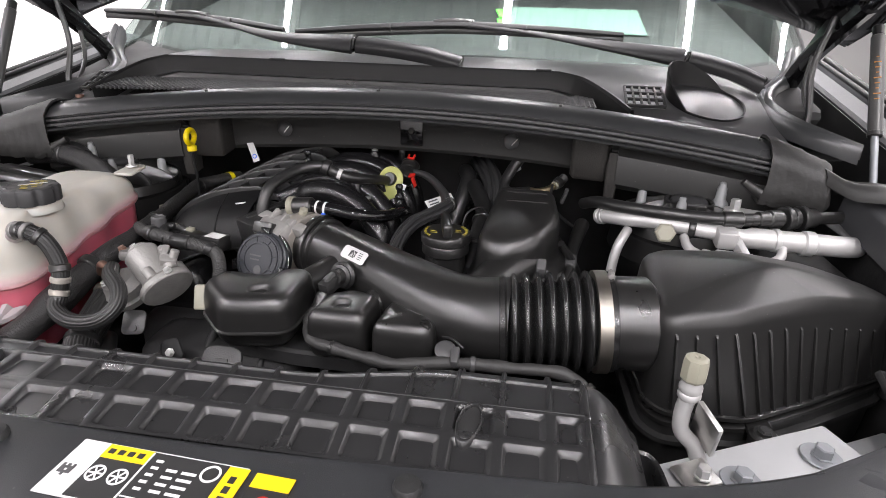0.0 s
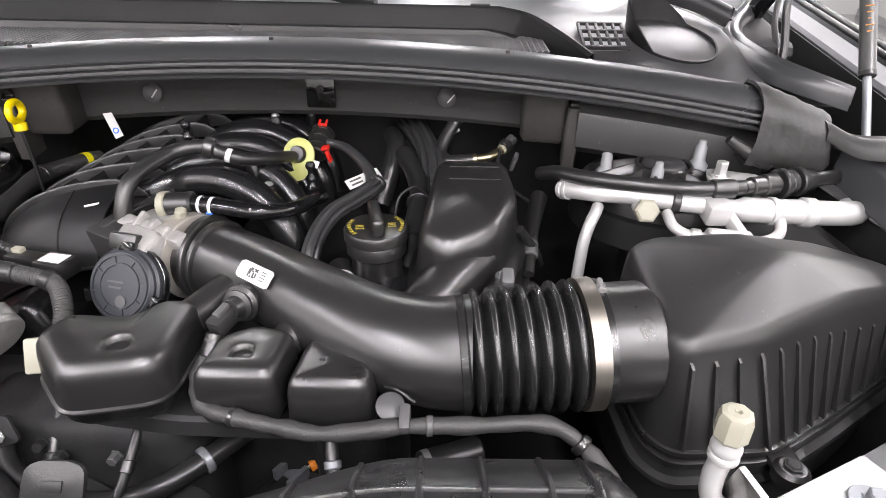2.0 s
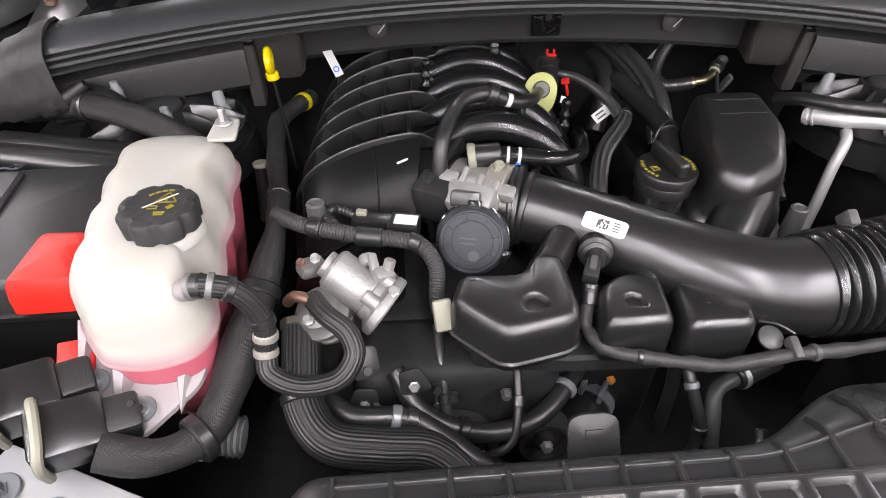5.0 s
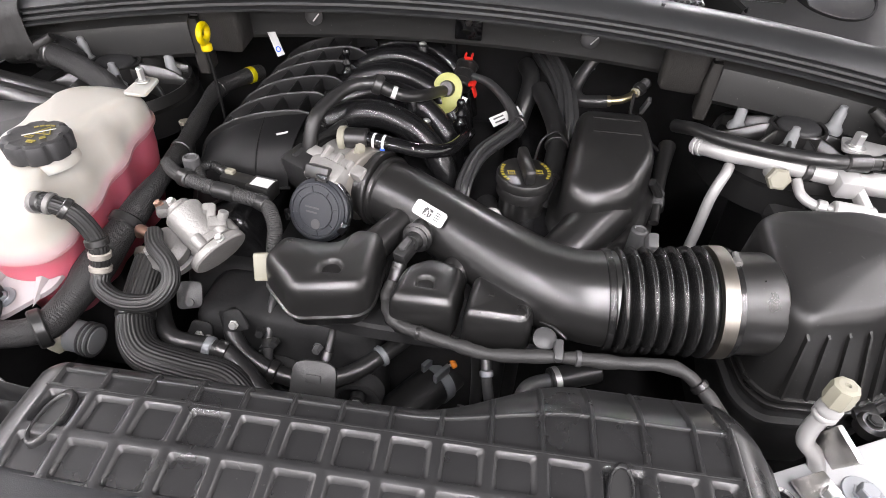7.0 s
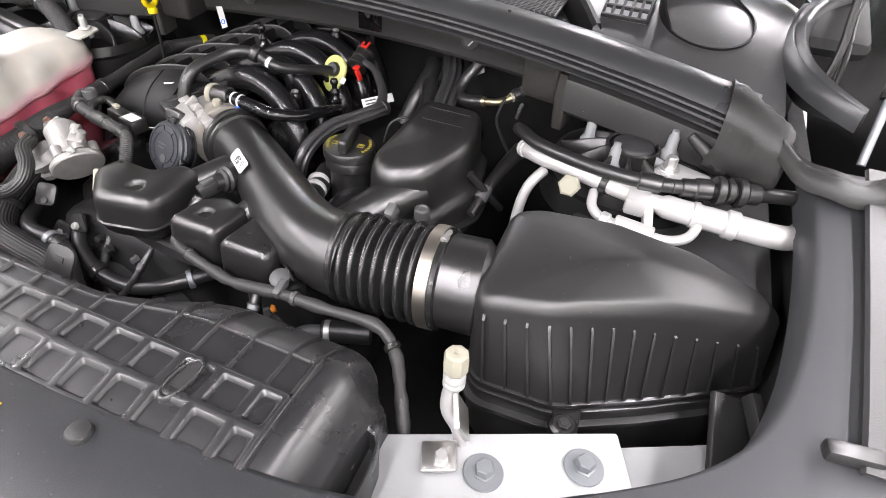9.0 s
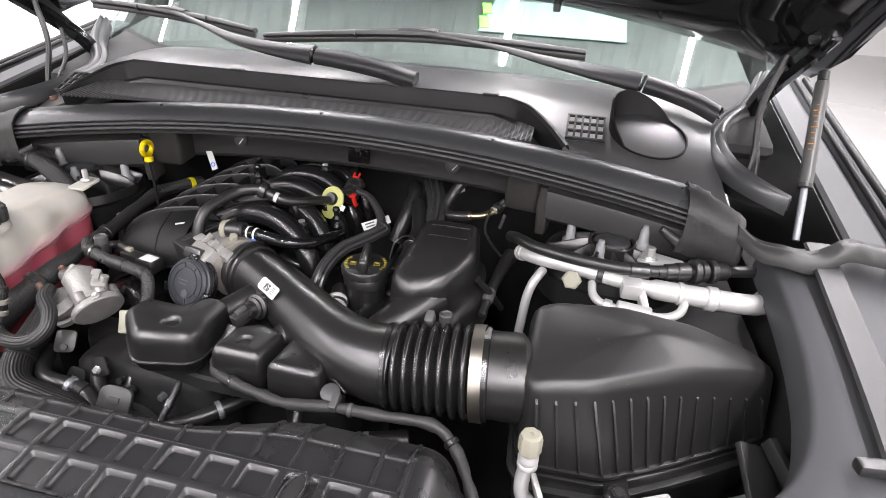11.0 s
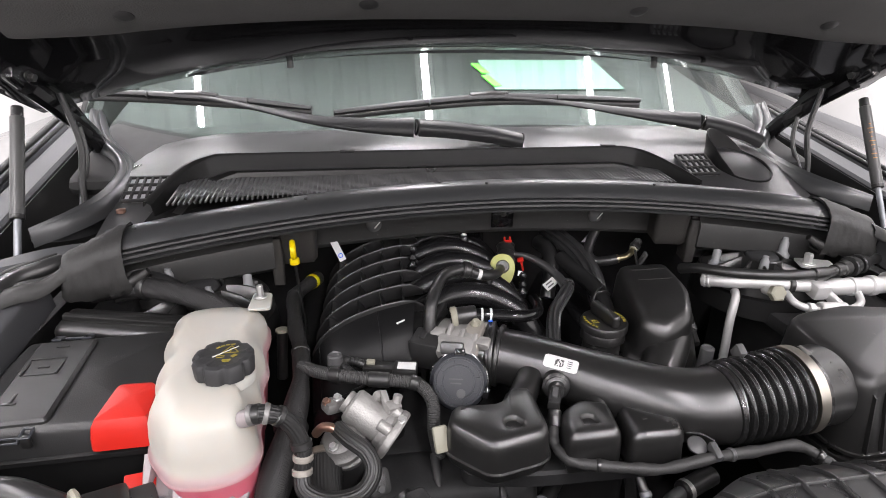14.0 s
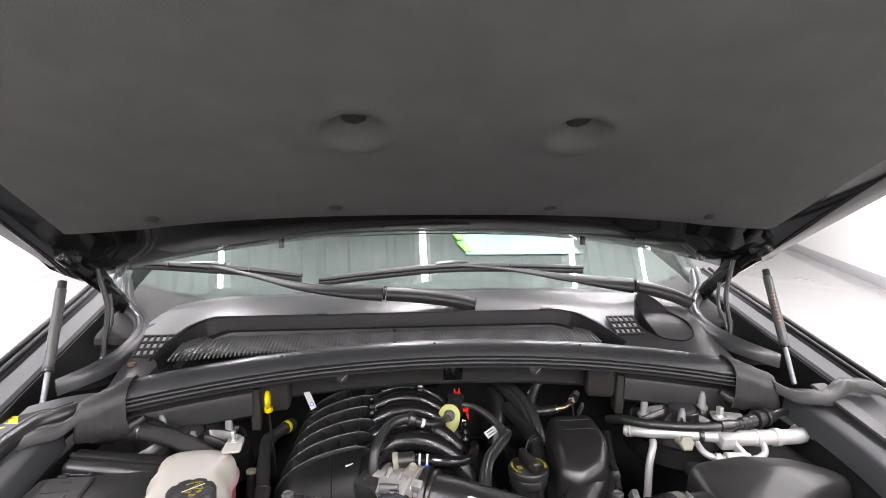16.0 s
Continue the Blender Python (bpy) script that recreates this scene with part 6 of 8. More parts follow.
# lifting tab behind the shroud
t = thing("radiator_tab", "grey moulded tab with a slot behind the shroud", "mounting tab")
m = pose(0.195, 0.510, 1.004, 52, 0, 0) @ Matrix.Diagonal((0.82, 0.85, 1, 1))
bm = shell([(-0.028, -0.045), (0.028, -0.045), (0.026, 0.03), (0.014, 0.036), (-0.014, 0.036), (-0.026, 0.03)], [(-0.002, 0.0), (0.002, 0.0), (0.0025, 0.001)], 0.008, 3, m)
part("tab", bm, M_matte, t)
# no opening is cut: a black pad gives the slot its inner shade
part("slot", block(bmesh.new(), (0.018, 0.009, 0.002), m @ pose(0, 0.016, 0.0028), bevel=0.0006), M_print, t)

# ---- coolant tank ----
t = thing("coolant_tank", "milky white coolant tank with pink coolant inside", "coolant tank")
TANK = [(-0.243, 0.637), (-0.268, 0.672), (-0.263, 0.706), (-0.277, 0.742), (-0.270, 0.776), (-0.285, 0.815), (-0.279, 0.846), (-0.286, 0.880), (-0.268, 0.908), (-0.226, 0.918), (-0.184, 0.913),
        (-0.152, 0.893), (-0.148, 0.858), (-0.154, 0.828), (-0.142, 0.790), (-0.150, 0.758), (-0.139, 0.718), (-0.146, 0.690), (-0.136, 0.655), (-0.150, 0.626), (-0.188, 0.615), (-0.226, 0.620)]


def tank_level(x, y, z):
    """The weld seam climbs towards the rear of the tank."""
    return (-0.008 + 0.16 * (y - 0.64)) * max(0, 1 - abs(z - 1.027) / 0.07)


part("upper_half", shell(TANK, [(1.030, -0.003), (1.034, 0.0005), (1.052, 0.001), (1.068, 0.003), (1.080, 0.007), (1.089, 0.012), (1.096, 0.020), (1.101, 0.031), (1.104, 0.046)], 0.019, 6, slant=tank_level), M_tank, t, angle=80)
part("weld_seam", shell(TANK, [(1.022, -0.001), (1.0245, -0.0035), (1.0285, -0.0035), (1.031, -0.001)], 0.019, 6, slant=tank_level), M_tank, t)
part("lower_half", shell(TANK, [(0.90, 0.030), (0.905, 0.022), (0.95, 0.012), (1.0, 0.004), (1.024, 0.003)], 0.022, 5, slant=tank_level), M_tank, t, "lower half showing pink coolant", angle=80)
part("filler_neck", lathe(bmesh.new(), [(0.036, 1.095), (0.034, 1.104), (0.030, 1.108)], pose(-0.178, 0.714, -0.003), 32), M_tank, t)
cap = part("cap", lathe(bmesh.new(), [(0.030, 1.106), (0.0355, 1.108), (0.0365, 1.125), (0.034, 1.129), (0.029, 1.1305), (0.026, 1.1295), (0.0, 1.1295)], pose(-0.178, 0.714, -0.003, 0, 0, 10), 112, lobes=8, depth=0.10), M_capk, t, "black scalloped cap with yellow warning symbols")
bm = bmesh.new()
mc = pose(-0.180, 0.713, 1.1272) @ Matrix.Diagonal((0.82, 0.82, 1, 1))
tri_pts = [V(0.000, 0.003, 0.0003), V(0.024, 0.003, 0.0003), V(0.012, 0.022, 0.0003)]
for p, q in zip(tri_pts, tri_pts[1:] + tri_pts[:1]):
    block(bm, ((q - p).length, 0.0016, 0.0006), mc @ Matrix.Translation((p + q) / 2) @ pose(0, 0, 0, 0, 0, math.degrees(math.atan2(q.y - p.y, q.x - p.x))), bevel=0)
block(bm, (0.0022, 0.008, 0.0006), mc @ pose(0.012, 0.010, 0.0003), bevel=0)
part("printed_symbol", bm, M_yprint, cap, "yellow printed warning triangle")
for ox, oy, w, h, turn in [(0.019, -0.006, 0.008, 0.006, 45), (0.000, -0.0035, 0.011, 0.0014, 0), (0.000, -0.0085, 0.011, 0.0014, 0), (-0.005, -0.006, 0.0014, 0.006, 0), (0.005, -0.006, 0.0014, 0.006, 0), (0.010, -0.016, 0.012, 0.003, 0), (0.010, -0.020, 0.010, 0.002, 0)] + [(0.012 + 0.030 * math.cos(radians(130 - 14 * k)), -0.004 + 0.030 * math.sin(radians(130 - 14 * k)), 0.006, 0.003, 40 - 14 * k) for k in range(4)]:
    part("printed_symbol", block(bmesh.new(), (w, h, 0.0006), mc @ pose(ox, oy, 0.0003, 0, 0, turn), bevel=0), M_yprint, cap)
bm = block(bmesh.new(), (0.042, 0.0016, 0.0007), mc @ pose(0.006, 0.006, 0.0006, 0, 0, 38), bevel=0)
part("scratch_mark", bm, M_white, cap)
bm = bmesh.new()
shell([(-0.017, -0.03), (0.017, -0.03), (0.016, 0.014), (-0.012, 0.018)], [(-0.004, 0), (-0.001, 0), (0, 0.001)], 0.006, 3, pose(-0.160, 0.904, 1.1052, 6, 0, 0), bm)
part("mounting_ear", bm, M_tank, t)
bolt("ear_bolt", (-0.160, 0.903, 1.107), (0, 0, 1), 0.005, 0.02, 0.010, M_steel, t)
# skirt with fins and two bolts
bm = shell([(-0.276, 0.668), (-0.276, 0.612), (-0.204, 0.580), (-0.156, 0.622), (-0.145, 0.668)], [(0.962, 0.003), (0.964, 0.0), (0.970, 0.0), (0.972, 0.003)], 0.010, 3, lift=lambda x, y: 0.45 * (y - 0.605))
part("skirt", bm, M_skirt, t)
for x, y, half in ((-0.268, 0.634, 0.010), (-0.228, 0.612, 0.017), (-0.172, 0.620, 0.016)):
    bm = bmesh.new()
    zb = 0.968 + 0.45 * (y - 0.605)
    v = [bm.verts.new(V(*p)) for p in ((x - half, y + 0.030, zb + 0.012), (x + half, y + 0.030, zb + 0.012), (x, y - 0.022, zb - 0.010), (x - half * 0.5, y + 0.040, 1.022), (x + half * 0.5, y + 0.040, 1.022))]
    for q in ((0, 1, 2), (0, 2, 3), (1, 4, 2), (2, 4, 3), (0, 3, 4, 1)):
        bm.faces.new([v[i] for i in q])
    part("gusset", bm, M_skirt, t, angle=20)
for x, y, z in ((-0.253, 0.628, 0.983), (-0.206, 0.602, 0.971)):
    bolt("mounting_bolt", (x, y, z), (0, -0.4, 1), 0.0065, 0.009, 0.013, M_zinc, t)
    part("stud", rod(bmesh.new(), (x, y - 0.003, z + 0.006), (x, y - 0.011, z + 0.026), 0.0038, 10), M_dark, t)
part("hose_port", rod(bmesh.new(), (-0.166, 0.652, 1.074), (-0.126, 0.637, 1.092), 0.010, 16), M_skirt, t)

# ---- hoses of the cooling circuit ----
hose("overflow_hose", "black braided hose from the coolant tank looping down", [(-0.142, 0.640, 1.090), (-0.122, 0.638, 1.092), (-0.103, 0.641, 1.080), (-0.090, 0.640, 1.055), (-0.086, 0.634, 1.034), (-0.088, 0.626, 1.010), (-0.084, 0.613, 0.997), (-0.057, 0.604, 0.988), (-0.022, 0.607, 0.991), (-0.006, 0.623, 1.005), (-0.012, 0.640, 1.02), (-0.032, 0.655, 1.03), (-0.047, 0.678, 1.03)],
     0.0100, M_hose, seg=96, flute=0.034, flutes=16, ends=((0.015, 0.0122, 0.006, M_dcast, "clamp"), (0.045, 0.0116, 0.010, M_satin, "sleeve"), (0.085, 0.0122, 0.006, M_dcast, "clamp"), (0.14, 0.0122, 0.008, M_satin, "tie"), (0.30, 0.0126, 0.010, M_satin, "tie"), (0.355, 0.0120, 0.008, M_ring, "clamp"), (0.41, 0.0120, 0.008, M_ring, "clamp")))
hose("radiator_hose", "thick black ribbed hose running down to the radiator", [(-0.065, 0.69, 0.985), (-0.064, 0.65, 0.965), (-0.06, 0.61, 0.945), (-0.035, 0.58, 0.93), (0.016, 0.574, 0.92), (0.063, 0.572, 0.91), (0.10, 0.55, 0.885)], 0.0205, M_hose, seg=180, flute=0.020, flutes=30, ends=((0.02, 0.0230, 0.010, M_clamp, "clamp"), (0.30, 0.0225, 0.010, M_satin, "tie")))
hose("heater_hose", "black heater hose deep beside the front cover", [(-0.06, 0.66, 0.93), (-0.02, 0.61, 0.93), (0.03, 0.605, 0.925), (0.06, 0.60, 0.915), (0.12, 0.56, 0.89), (0.16, 0.54, 0.84)], 0.011, M_rubber, ends=((0.42, 0.013, 0.010, M_zinc, "clamp"), (0.52, 0.0125, 0.014, M_satin, "sleeve")))
hose("lower_radiator_hose", "wide black radiator hose with spring clamp below the duct", [(0.17, 0.53, 0.765), (0.21, 0.60, 0.765), (0.255, 0.665, 0.765), (0.30, 0.725, 0.765), (0.345, 0.79, 0.765)], 0.030, M_rubber, seg=22)
t = thing("spring_clamp", "flat zinc spring clamp with raised ears", "hose clamp")
m = Matrix.Translation((0.292, 0.714, 0.765)) @ basis((0.6, 0.8, 0.0))
part("band", lathe(bmesh.new(), [(0.0305, -0.008), (0.0325, -0.008), (0.0325, 0.008), (0.0305, 0.008)], m, 32), M_zinc, t)
for k in (-1, 1):
    part("ear", block(bmesh.new(), (0.007, 0.030, 0.016), Matrix.Translation((0.290 + 0.010 * k, 0.712 - 0.008 * k, 0.800)) @ pose(0, 0, 0, 0, 0, -35), bevel=0.0015), M_zinc, t)
t = hose("crossover_pipe", "grey plastic crossover pipe with a clamped hose", [(0.40, 0.60, 0.80), (0.405, 0.63, 0.84), (0.415, 0.655, 0.86), (0.45, 0.67, 0.865), (0.50, 0.69, 0.865)], 0.0095, M_grey, ends=((0.78, 0.0165, 0.010, M_steel, "clamp"), (0.90, 0.0155, 0.07, M_rubber, "rubber_end")))
hose("drain_hose", "slim black hose hanging below the resonator", [(0.345, 0.655, 0.93), (0.35, 0.648, 0.88), (0.352, 0.645, 0.80)], 0.008, M_rubber)
hose("orange_marked_lead", "thin grey lead with an orange bead", [(0.306, 0.715, 0.803), (0.320, 0.723, 0.807), (0.345, 0.737, 0.812)], 0.0022, M_steel, category="lead", ends=((0.36, 0.007, 0.008, mat("orange_bead", (0.8, 0.25, 0.02), 0.4), "bead"),))

# ---- wiring loom on the left ----
hose("main_loom", "thick tape-wrapped wiring loom with a yellow tape end", [(-0.088, 1.125, 1.032), (-0.105, 1.085, 1.037), (-0.125, 1.039, 1.037), (-0.122, 0.98, 1.034), (-0.115, 0.928, 1.03), (-0.105, 0.87, 1.03), (-0.100, 0.82, 1.028), (-0.101, 0.77, 1.022), (-0.108, 0.714, 1.008), (-0.122, 0.658, 0.985), (-0.132, 0.620, 0.968), (-0.150, 0.580, 0.955), (-0.184, 0.555, 0.965), (-0.225, 0.552, 0.985)],
     lambda u: 0.0128 + 0.0080 * max(0, min(1, (u - 0.50) * 6)) - 0.004 * max(0, min(1, (u - 0.72) * 8)) + 0.0010 * math.sin(u * 47), M_braidg, category="wiring loom", seg=16, ends=((0.050, 0.0140, 0.013, M_ytape, "yellow_tape"), (0.16, 0.0145, 0.01, M_rubber, "tape_wrap"), (0.40, 0.0145, 0.012, M_rubber, "tape_wrap"), (0.62, 0.0222, 0.014, M_rubber, "tape_wrap"), (0.86, 0.024, 0.014, M_rubber, "tape_wrap")))
hose("loom_branch", "wiring branch crossing above the front cover", [(-0.100, 0.815, 1.035), (-0.07, 0.785, 1.042), (-0.038, 0.768, 1.045), (0.0, 0.758, 1.043), (0.035, 0.753, 1.04), (0.064, 0.748, 1.034), (0.080, 0.728, 1.018), (0.080, 0.712, 0.985), (0.088, 0.710, 0.94)], lambda u: 0.0090 + 0.00045 * math.sin(u * 640), M_tape, category="wiring loom", steps=80,
     ends=((0.22, 0.012, 0.016, M_satin, "clip"), (0.42, 0.0108, 0.03, M_rubber, "tape_wrap"), (0.60, 0.0105, 0.014, M_rubber, "tape_wrap")))
hose("injector_lead", "corrugated lead to the manifold connector", [(-0.015, 0.755, 1.043), (-0.030, 0.775, 1.046), (-0.040, 0.795, 1.046), (-0.032, 0.808, 1.044), (-0.014, 0.804, 1.040), (0.004, 0.794, 1.036)], lambda u: 0.0062 + 0.0006 * math.sin(u * 150), M_rubber, category="lead", steps=16)
t = thing("map_sensor_plug", "black connector with a white printed sticker", "connector")
part("connector_body", block(bmesh.new(), (0.05, 0.02, 0.016), pose(0.014, 0.790, 1.036, 0, 0, -12), bevel=0.003), M_satin, t)
part("connector_body", block(bmesh.new(), (0.034, 0.028, 0.022), pose(0.048, 0.780, 1.035, 0, 0, -12), bevel=0.003), M_satin, t)
part("sticker", block(bmesh.new(), (0.026, 0.017, 0.0008), pose(0.050, 0.778, 1.0468, 0, 0, -12), bevel=0), M_white, t)
part("pin_clip", block(bmesh.new(), (0.012, 0.008, 0.006), pose(0.000, 0.796, 1.046, 0, 0, -12), bevel=0.001), M_beige, t)
t = thing("front_stud", "grey capped stud standing on the loom bracket", "stud")
part("cap", lathe(bmesh.new(), [(0.010, 1.03), (0.0115, 1.036), (0.0105, 1.062), (0.008, 1.064), (0.0065, 1.062)], pose(-0.050, 0.795, 0), 18), M_grey, t)
t = thing("rear_stud", "grey capped stud beside the resonator cover", "stud")
part("cap", lathe(bmesh.new(), [(0.010, 0.98), (0.0115, 0.985), (0.0105, 1.024), (0.008, 1.026), (0.0065, 1.024)], pose(0.532, 0.795, 0), 18), M_grey, t)
t = thing("small_sender", "slim black sender with a pale ring", "sensor")
part("sender_body", rod(bmesh.new(), (-0.145, 0.93, 0.94), (-0.14, 0.945, 1.02), 0.009, 12), M_satin, t)
part("ring", rod(bmesh.new(), (-0.14, 0.945, 1.02), (-0.14, 0.946, 1.026), 0.011, 14), M_beige, t)

# ---- thermostat actuator in bare aluminium ----
t = thing("exhaust_valve_actuator", "bare cast aluminium valve actuator with round motor", "valve actuator")
a, b = V(-0.030, 0.716, 1.037), V(0.023, 0.688, 1.004)
part("motor_can", rod(bmesh.new(), a, b, 0.0235, 30), M_cast, t)
part("can_cap", rod(bmesh.new(), a + (a - b).normalized() * 0.008, a, 0.015, 24), M_cast, t)
m = Matrix.Translation(b) @ basis(b - a)
part("mounting_flange", lathe(bmesh.new(), [(0.026, -0.008), (0.0345, -0.006), (0.0365, -0.003), (0.0365, 0.003), (0.0345, 0.005), (0.012, 0.006)], m @ Matrix.Diagonal((1.0, 0.86, 1, 1)), 44), M_cast, t, angle=35)
part("can_shoulder", lathe(bmesh.new(), [(0.0225, -0.020), (0.0255, -0.018), (0.0262, -0.010), (0.031, -0.007), (0.012, -0.006)], m, 36), M_cast, t, angle=35)
for ang, rr in ((20, 0.029), (75, 0.031), (130, 0.029)):
    q = m @ V(rr * math.cos(radians(ang)), 0.86 * rr * math.sin(radians(ang)), -0.006)
    part("cast_boss", rod(bmesh.new(), q, q + (a - b).normalized() * 0.018, 0.0075, 16), M_cast, t)
bm = bmesh.new()
block(bm, (0.022, 0.016, 0.024), pose(0.022, 0.700, 1.034, 20, 10, 30), bevel=0.004)
block(bm, (0.015, 0.013, 0.020), pose(0.006, 0.716, 1.042, 20, 10, 30), bevel=0.004)
block(bm, (0.010, 0.022, 0.010), pose(0.014, 0.708, 1.046, 30, 10, 20), bevel=0.003)
rod(bm, (0.026, 0.700, 1.034), (0.032, 0.706, 1.052), 0.006, 12)
part("terminal_boss", bm, M_cast, t)
vm = Matrix.Translation((-0.040, 0.690, 0.992)) @ basis((-0.25, -0.35, 0.9))
part("valve_body", lathe(bmesh.new(), [(0.020, -0.02), (0.027, -0.016), (0.028, -0.008), (0.024, -0.005), (0.024, 0.0), (0.030, 0.003), (0.030, 0.010), (0.026, 0.013), (0.022, 0.022), (0.014, 0.026)], vm, 32), M_dcast, t, angle=35)
part("valve_neck", block(bmesh.new(), (0.030, 0.022, 0.016), pose(-0.052, 0.725, 1.030, 0, 10, 30), bevel=0.005), M_dcast, t)
part("valve_arm", block(bmesh.new(), (0.046, 0.016, 0.012), pose(-0.020, 0.690, 1.000, 15, 20, 25), bevel=0.004), M_dcast, t)
for x, y, z in ((-0.060, 0.722, 1.036), (-0.046, 0.728, 1.037), (0.035, 0.68, 1.03), (-0.052, 0.668, 1.008)):
    bolt("bolt", (x, y, z), (-0.3, -0.3, 1), 0.005, 0.008, material=M_copper if x < -0.055 else M_steel, parent=t)
part("copper_pipe", tube([(-0.075, 0.690, 1.015), (-0.066, 0.682, 1.030), (-0.056, 0.676, 1.034), (-0.040, 0.670, 1.030)], 0.006, 6, 10), M_copper, t)
bm = shell([(-0.020, -0.02), (0.018, -0.022), (0.022, 0.02), (-0.016, 0.024)], [(-0.0015, 0), (0.0015, 0), (0.002, 0.001)], 0.010, 3, pose(0.0, 0.640, 0.972, 50, 0, 20) @ Matrix.Diagonal((0.75, 0.75, 1, 1)))
part("bracket", bm, M_matte, t, "dull grey steel bracket")
# black disc on the uncut plate, painted as the shade inside a hole
part("bracket_hole_shade", lathe(bmesh.new(), [(0.0045, 0), (0.0045, 0.0026), (0.002, 0.0026)], pose(0.003, 0.634, 0.9665, 50, 0, 20), 14), M_print, t)

# ---- fuse box with red terminal cover ----
t = thing("fuse_box", "black plastic fuse box with a clipped lid", "fuse box")
FB = [(-0.500, 0.690), (-0.475, 0.872), (-0.255, 0.875), (-0.255, 0.690)]
tl = lambda x, y: 0.05 * (x + 0.38) * 0.4 + 0.10 * (y - 0.78)
part("lid", shell(FB, [(1.03, -0.002), (1.058, 0.0), (1.064, 0.003), (1.067, 0.010)], 0.012, 3, lift=tl), M_matte, t)
part("base", shell(FB, [(0.85, 0.01), (1.0, 0.004), (1.018, 0.0), (1.022, -0.006), (1.028, -0.006), (1.03, 0.0)], 0.012, 3, lift=tl), M_black, t)
bm = shell([(-0.458, 0.698), (-0.456, 0.860), (-0.378, 0.860), (-0.380, 0.698)], [(1.062, 0.0), (1.070, 0.001), (1.073, 0.005)], 0.008, 3, lift=tl)
part("raised_panel", bm, M_matte, t, angle=15)
for x, y, w, h in ((-0.425, 0.785, 0.044, 0.003), (-0.425, 0.817, 0.044, 0.003), (-0.446, 0.80, 0.003, 0.034), (-0.404, 0.80, 0.003, 0.034), (-0.425, 0.80, 0.014, 0.004), (-0.418, 0.842, 0.016, 0.003), (-0.436, 0.732, 0.016, 0.004), (-0.436, 0.742, 0.004, 0.018)):
    part("moulded_stroke", block(bmesh.new(), (w, h, 0.0016), pose(x, y, 1.0735 + tl(x, y)), bevel=0.0005), M_satin, t)
for x, y in ((-0.441, 0.690), (-0.400, 0.690), (-0.439, 0.875), (-0.399, 0.875)):
    zc, sg = 1.066 + tl(x, y), -1 if y < 0.8 else 1
    loop = [V(x - 0.0055, y - sg * 0.006, zc), V(x - 0.0055, y + sg * 0.008, zc - 0.003), V(x + 0.0055, y + sg * 0.008, zc - 0.003), V(x + 0.0055, y - sg * 0.006, zc), V(x - 0.0055, y - sg * 0.006, zc)]
    part("clip", sweep(bmesh.new(), [lerp(p, q, w / 4) for p, q in zip(loop, loop[1:]) for w in range(4)] + [loop[-1]], 0.0017, 6), M_dgrey, t)
    part("clip_tongue", block(bmesh.new(), (0.010, 0.006, 0.016), pose(x, y + sg * 0.005, zc - 0.010), bevel=0.0015), M_satin, t)
for y in (0.686, 0.879):
    zc, sg = 1.062 + tl(-0.42, y), -1 if y < 0.8 else 1
    loop = [V(-0.432, y, zc), V(-0.432, y + sg * 0.004, zc - 0.004), V(-0.408, y + sg * 0.004, zc - 0.004), V(-0.408, y, zc), V(-0.432, y, zc)]
    part("latch_bar", sweep(bmesh.new(), [lerp(p, q, w / 4) for p, q in zip(loop, loop[1:]) for w in range(4)] + [loop[-1]], 0.0014, 6), M_dgrey, t)
t = thing("terminal_cover", "bright red plastic cover on the fuse box terminal", "terminal cover")
bm = shell([(-0.333, 0.682), (-0.323, 0.750), (-0.315, 0.756), (-0.272, 0.754), (-0.262, 0.735), (-0.262, 0.682)], [(1.036, -0.002), (1.050, -0.001), (1.066, 0.002), (1.073, 0.006), (1.075, 0.014)], 0.008, 3, lift=tl)
part("cover", bm, M_red, t, angle=20)
part("flap", block(bmesh.new(), (0.035, 0.05, 0.006), pose(-0.275, 0.645, 0.99, 25, 0, 10), bevel=0.002), M_red, t)

# ---- left tower, ducts and connectors ----
hose("corrugated_duct", "grey-black corrugated hose crossing the strut tower", [(-0.435, 0.992, 1.088), (-0.40, 0.992, 1.092), (-0.36, 0.982, 1.098), (-0.326, 0.967, 1.10), (-0.270, 0.938, 1.098), (-0.230, 0.920, 1.088), (-0.20, 0.905, 1.075)], 0.0165, M_braidg, seg=18, steps=16, ends=((0.42, 0.0195, 0.012, M_satin, "strap"),))
hose("corrugated_lead", "second slimmer corrugated hose over the tower", [(-0.40, 1.02, 1.10), (-0.37, 1.012, 1.105), (-0.33, 0.99, 1.106), (-0.30, 0.97, 1.10)], 0.012, M_rubber)
t = thing("tower_duct", "black plastic duct beside the strut tower", "air duct")
part("duct_body", block(bmesh.new(), (0.24, 0.06, 0.05), pose(-0.34, 0.915, 1.05, 10, 4, -8), bevel=0.014, seg=3), M_satin, t)
part("duct_ridge", block(bmesh.new(), (0.22, 0.012, 0.012), pose(-0.34, 0.905, 1.078, 10, 4, -8), bevel=0.004), M_satin, t)


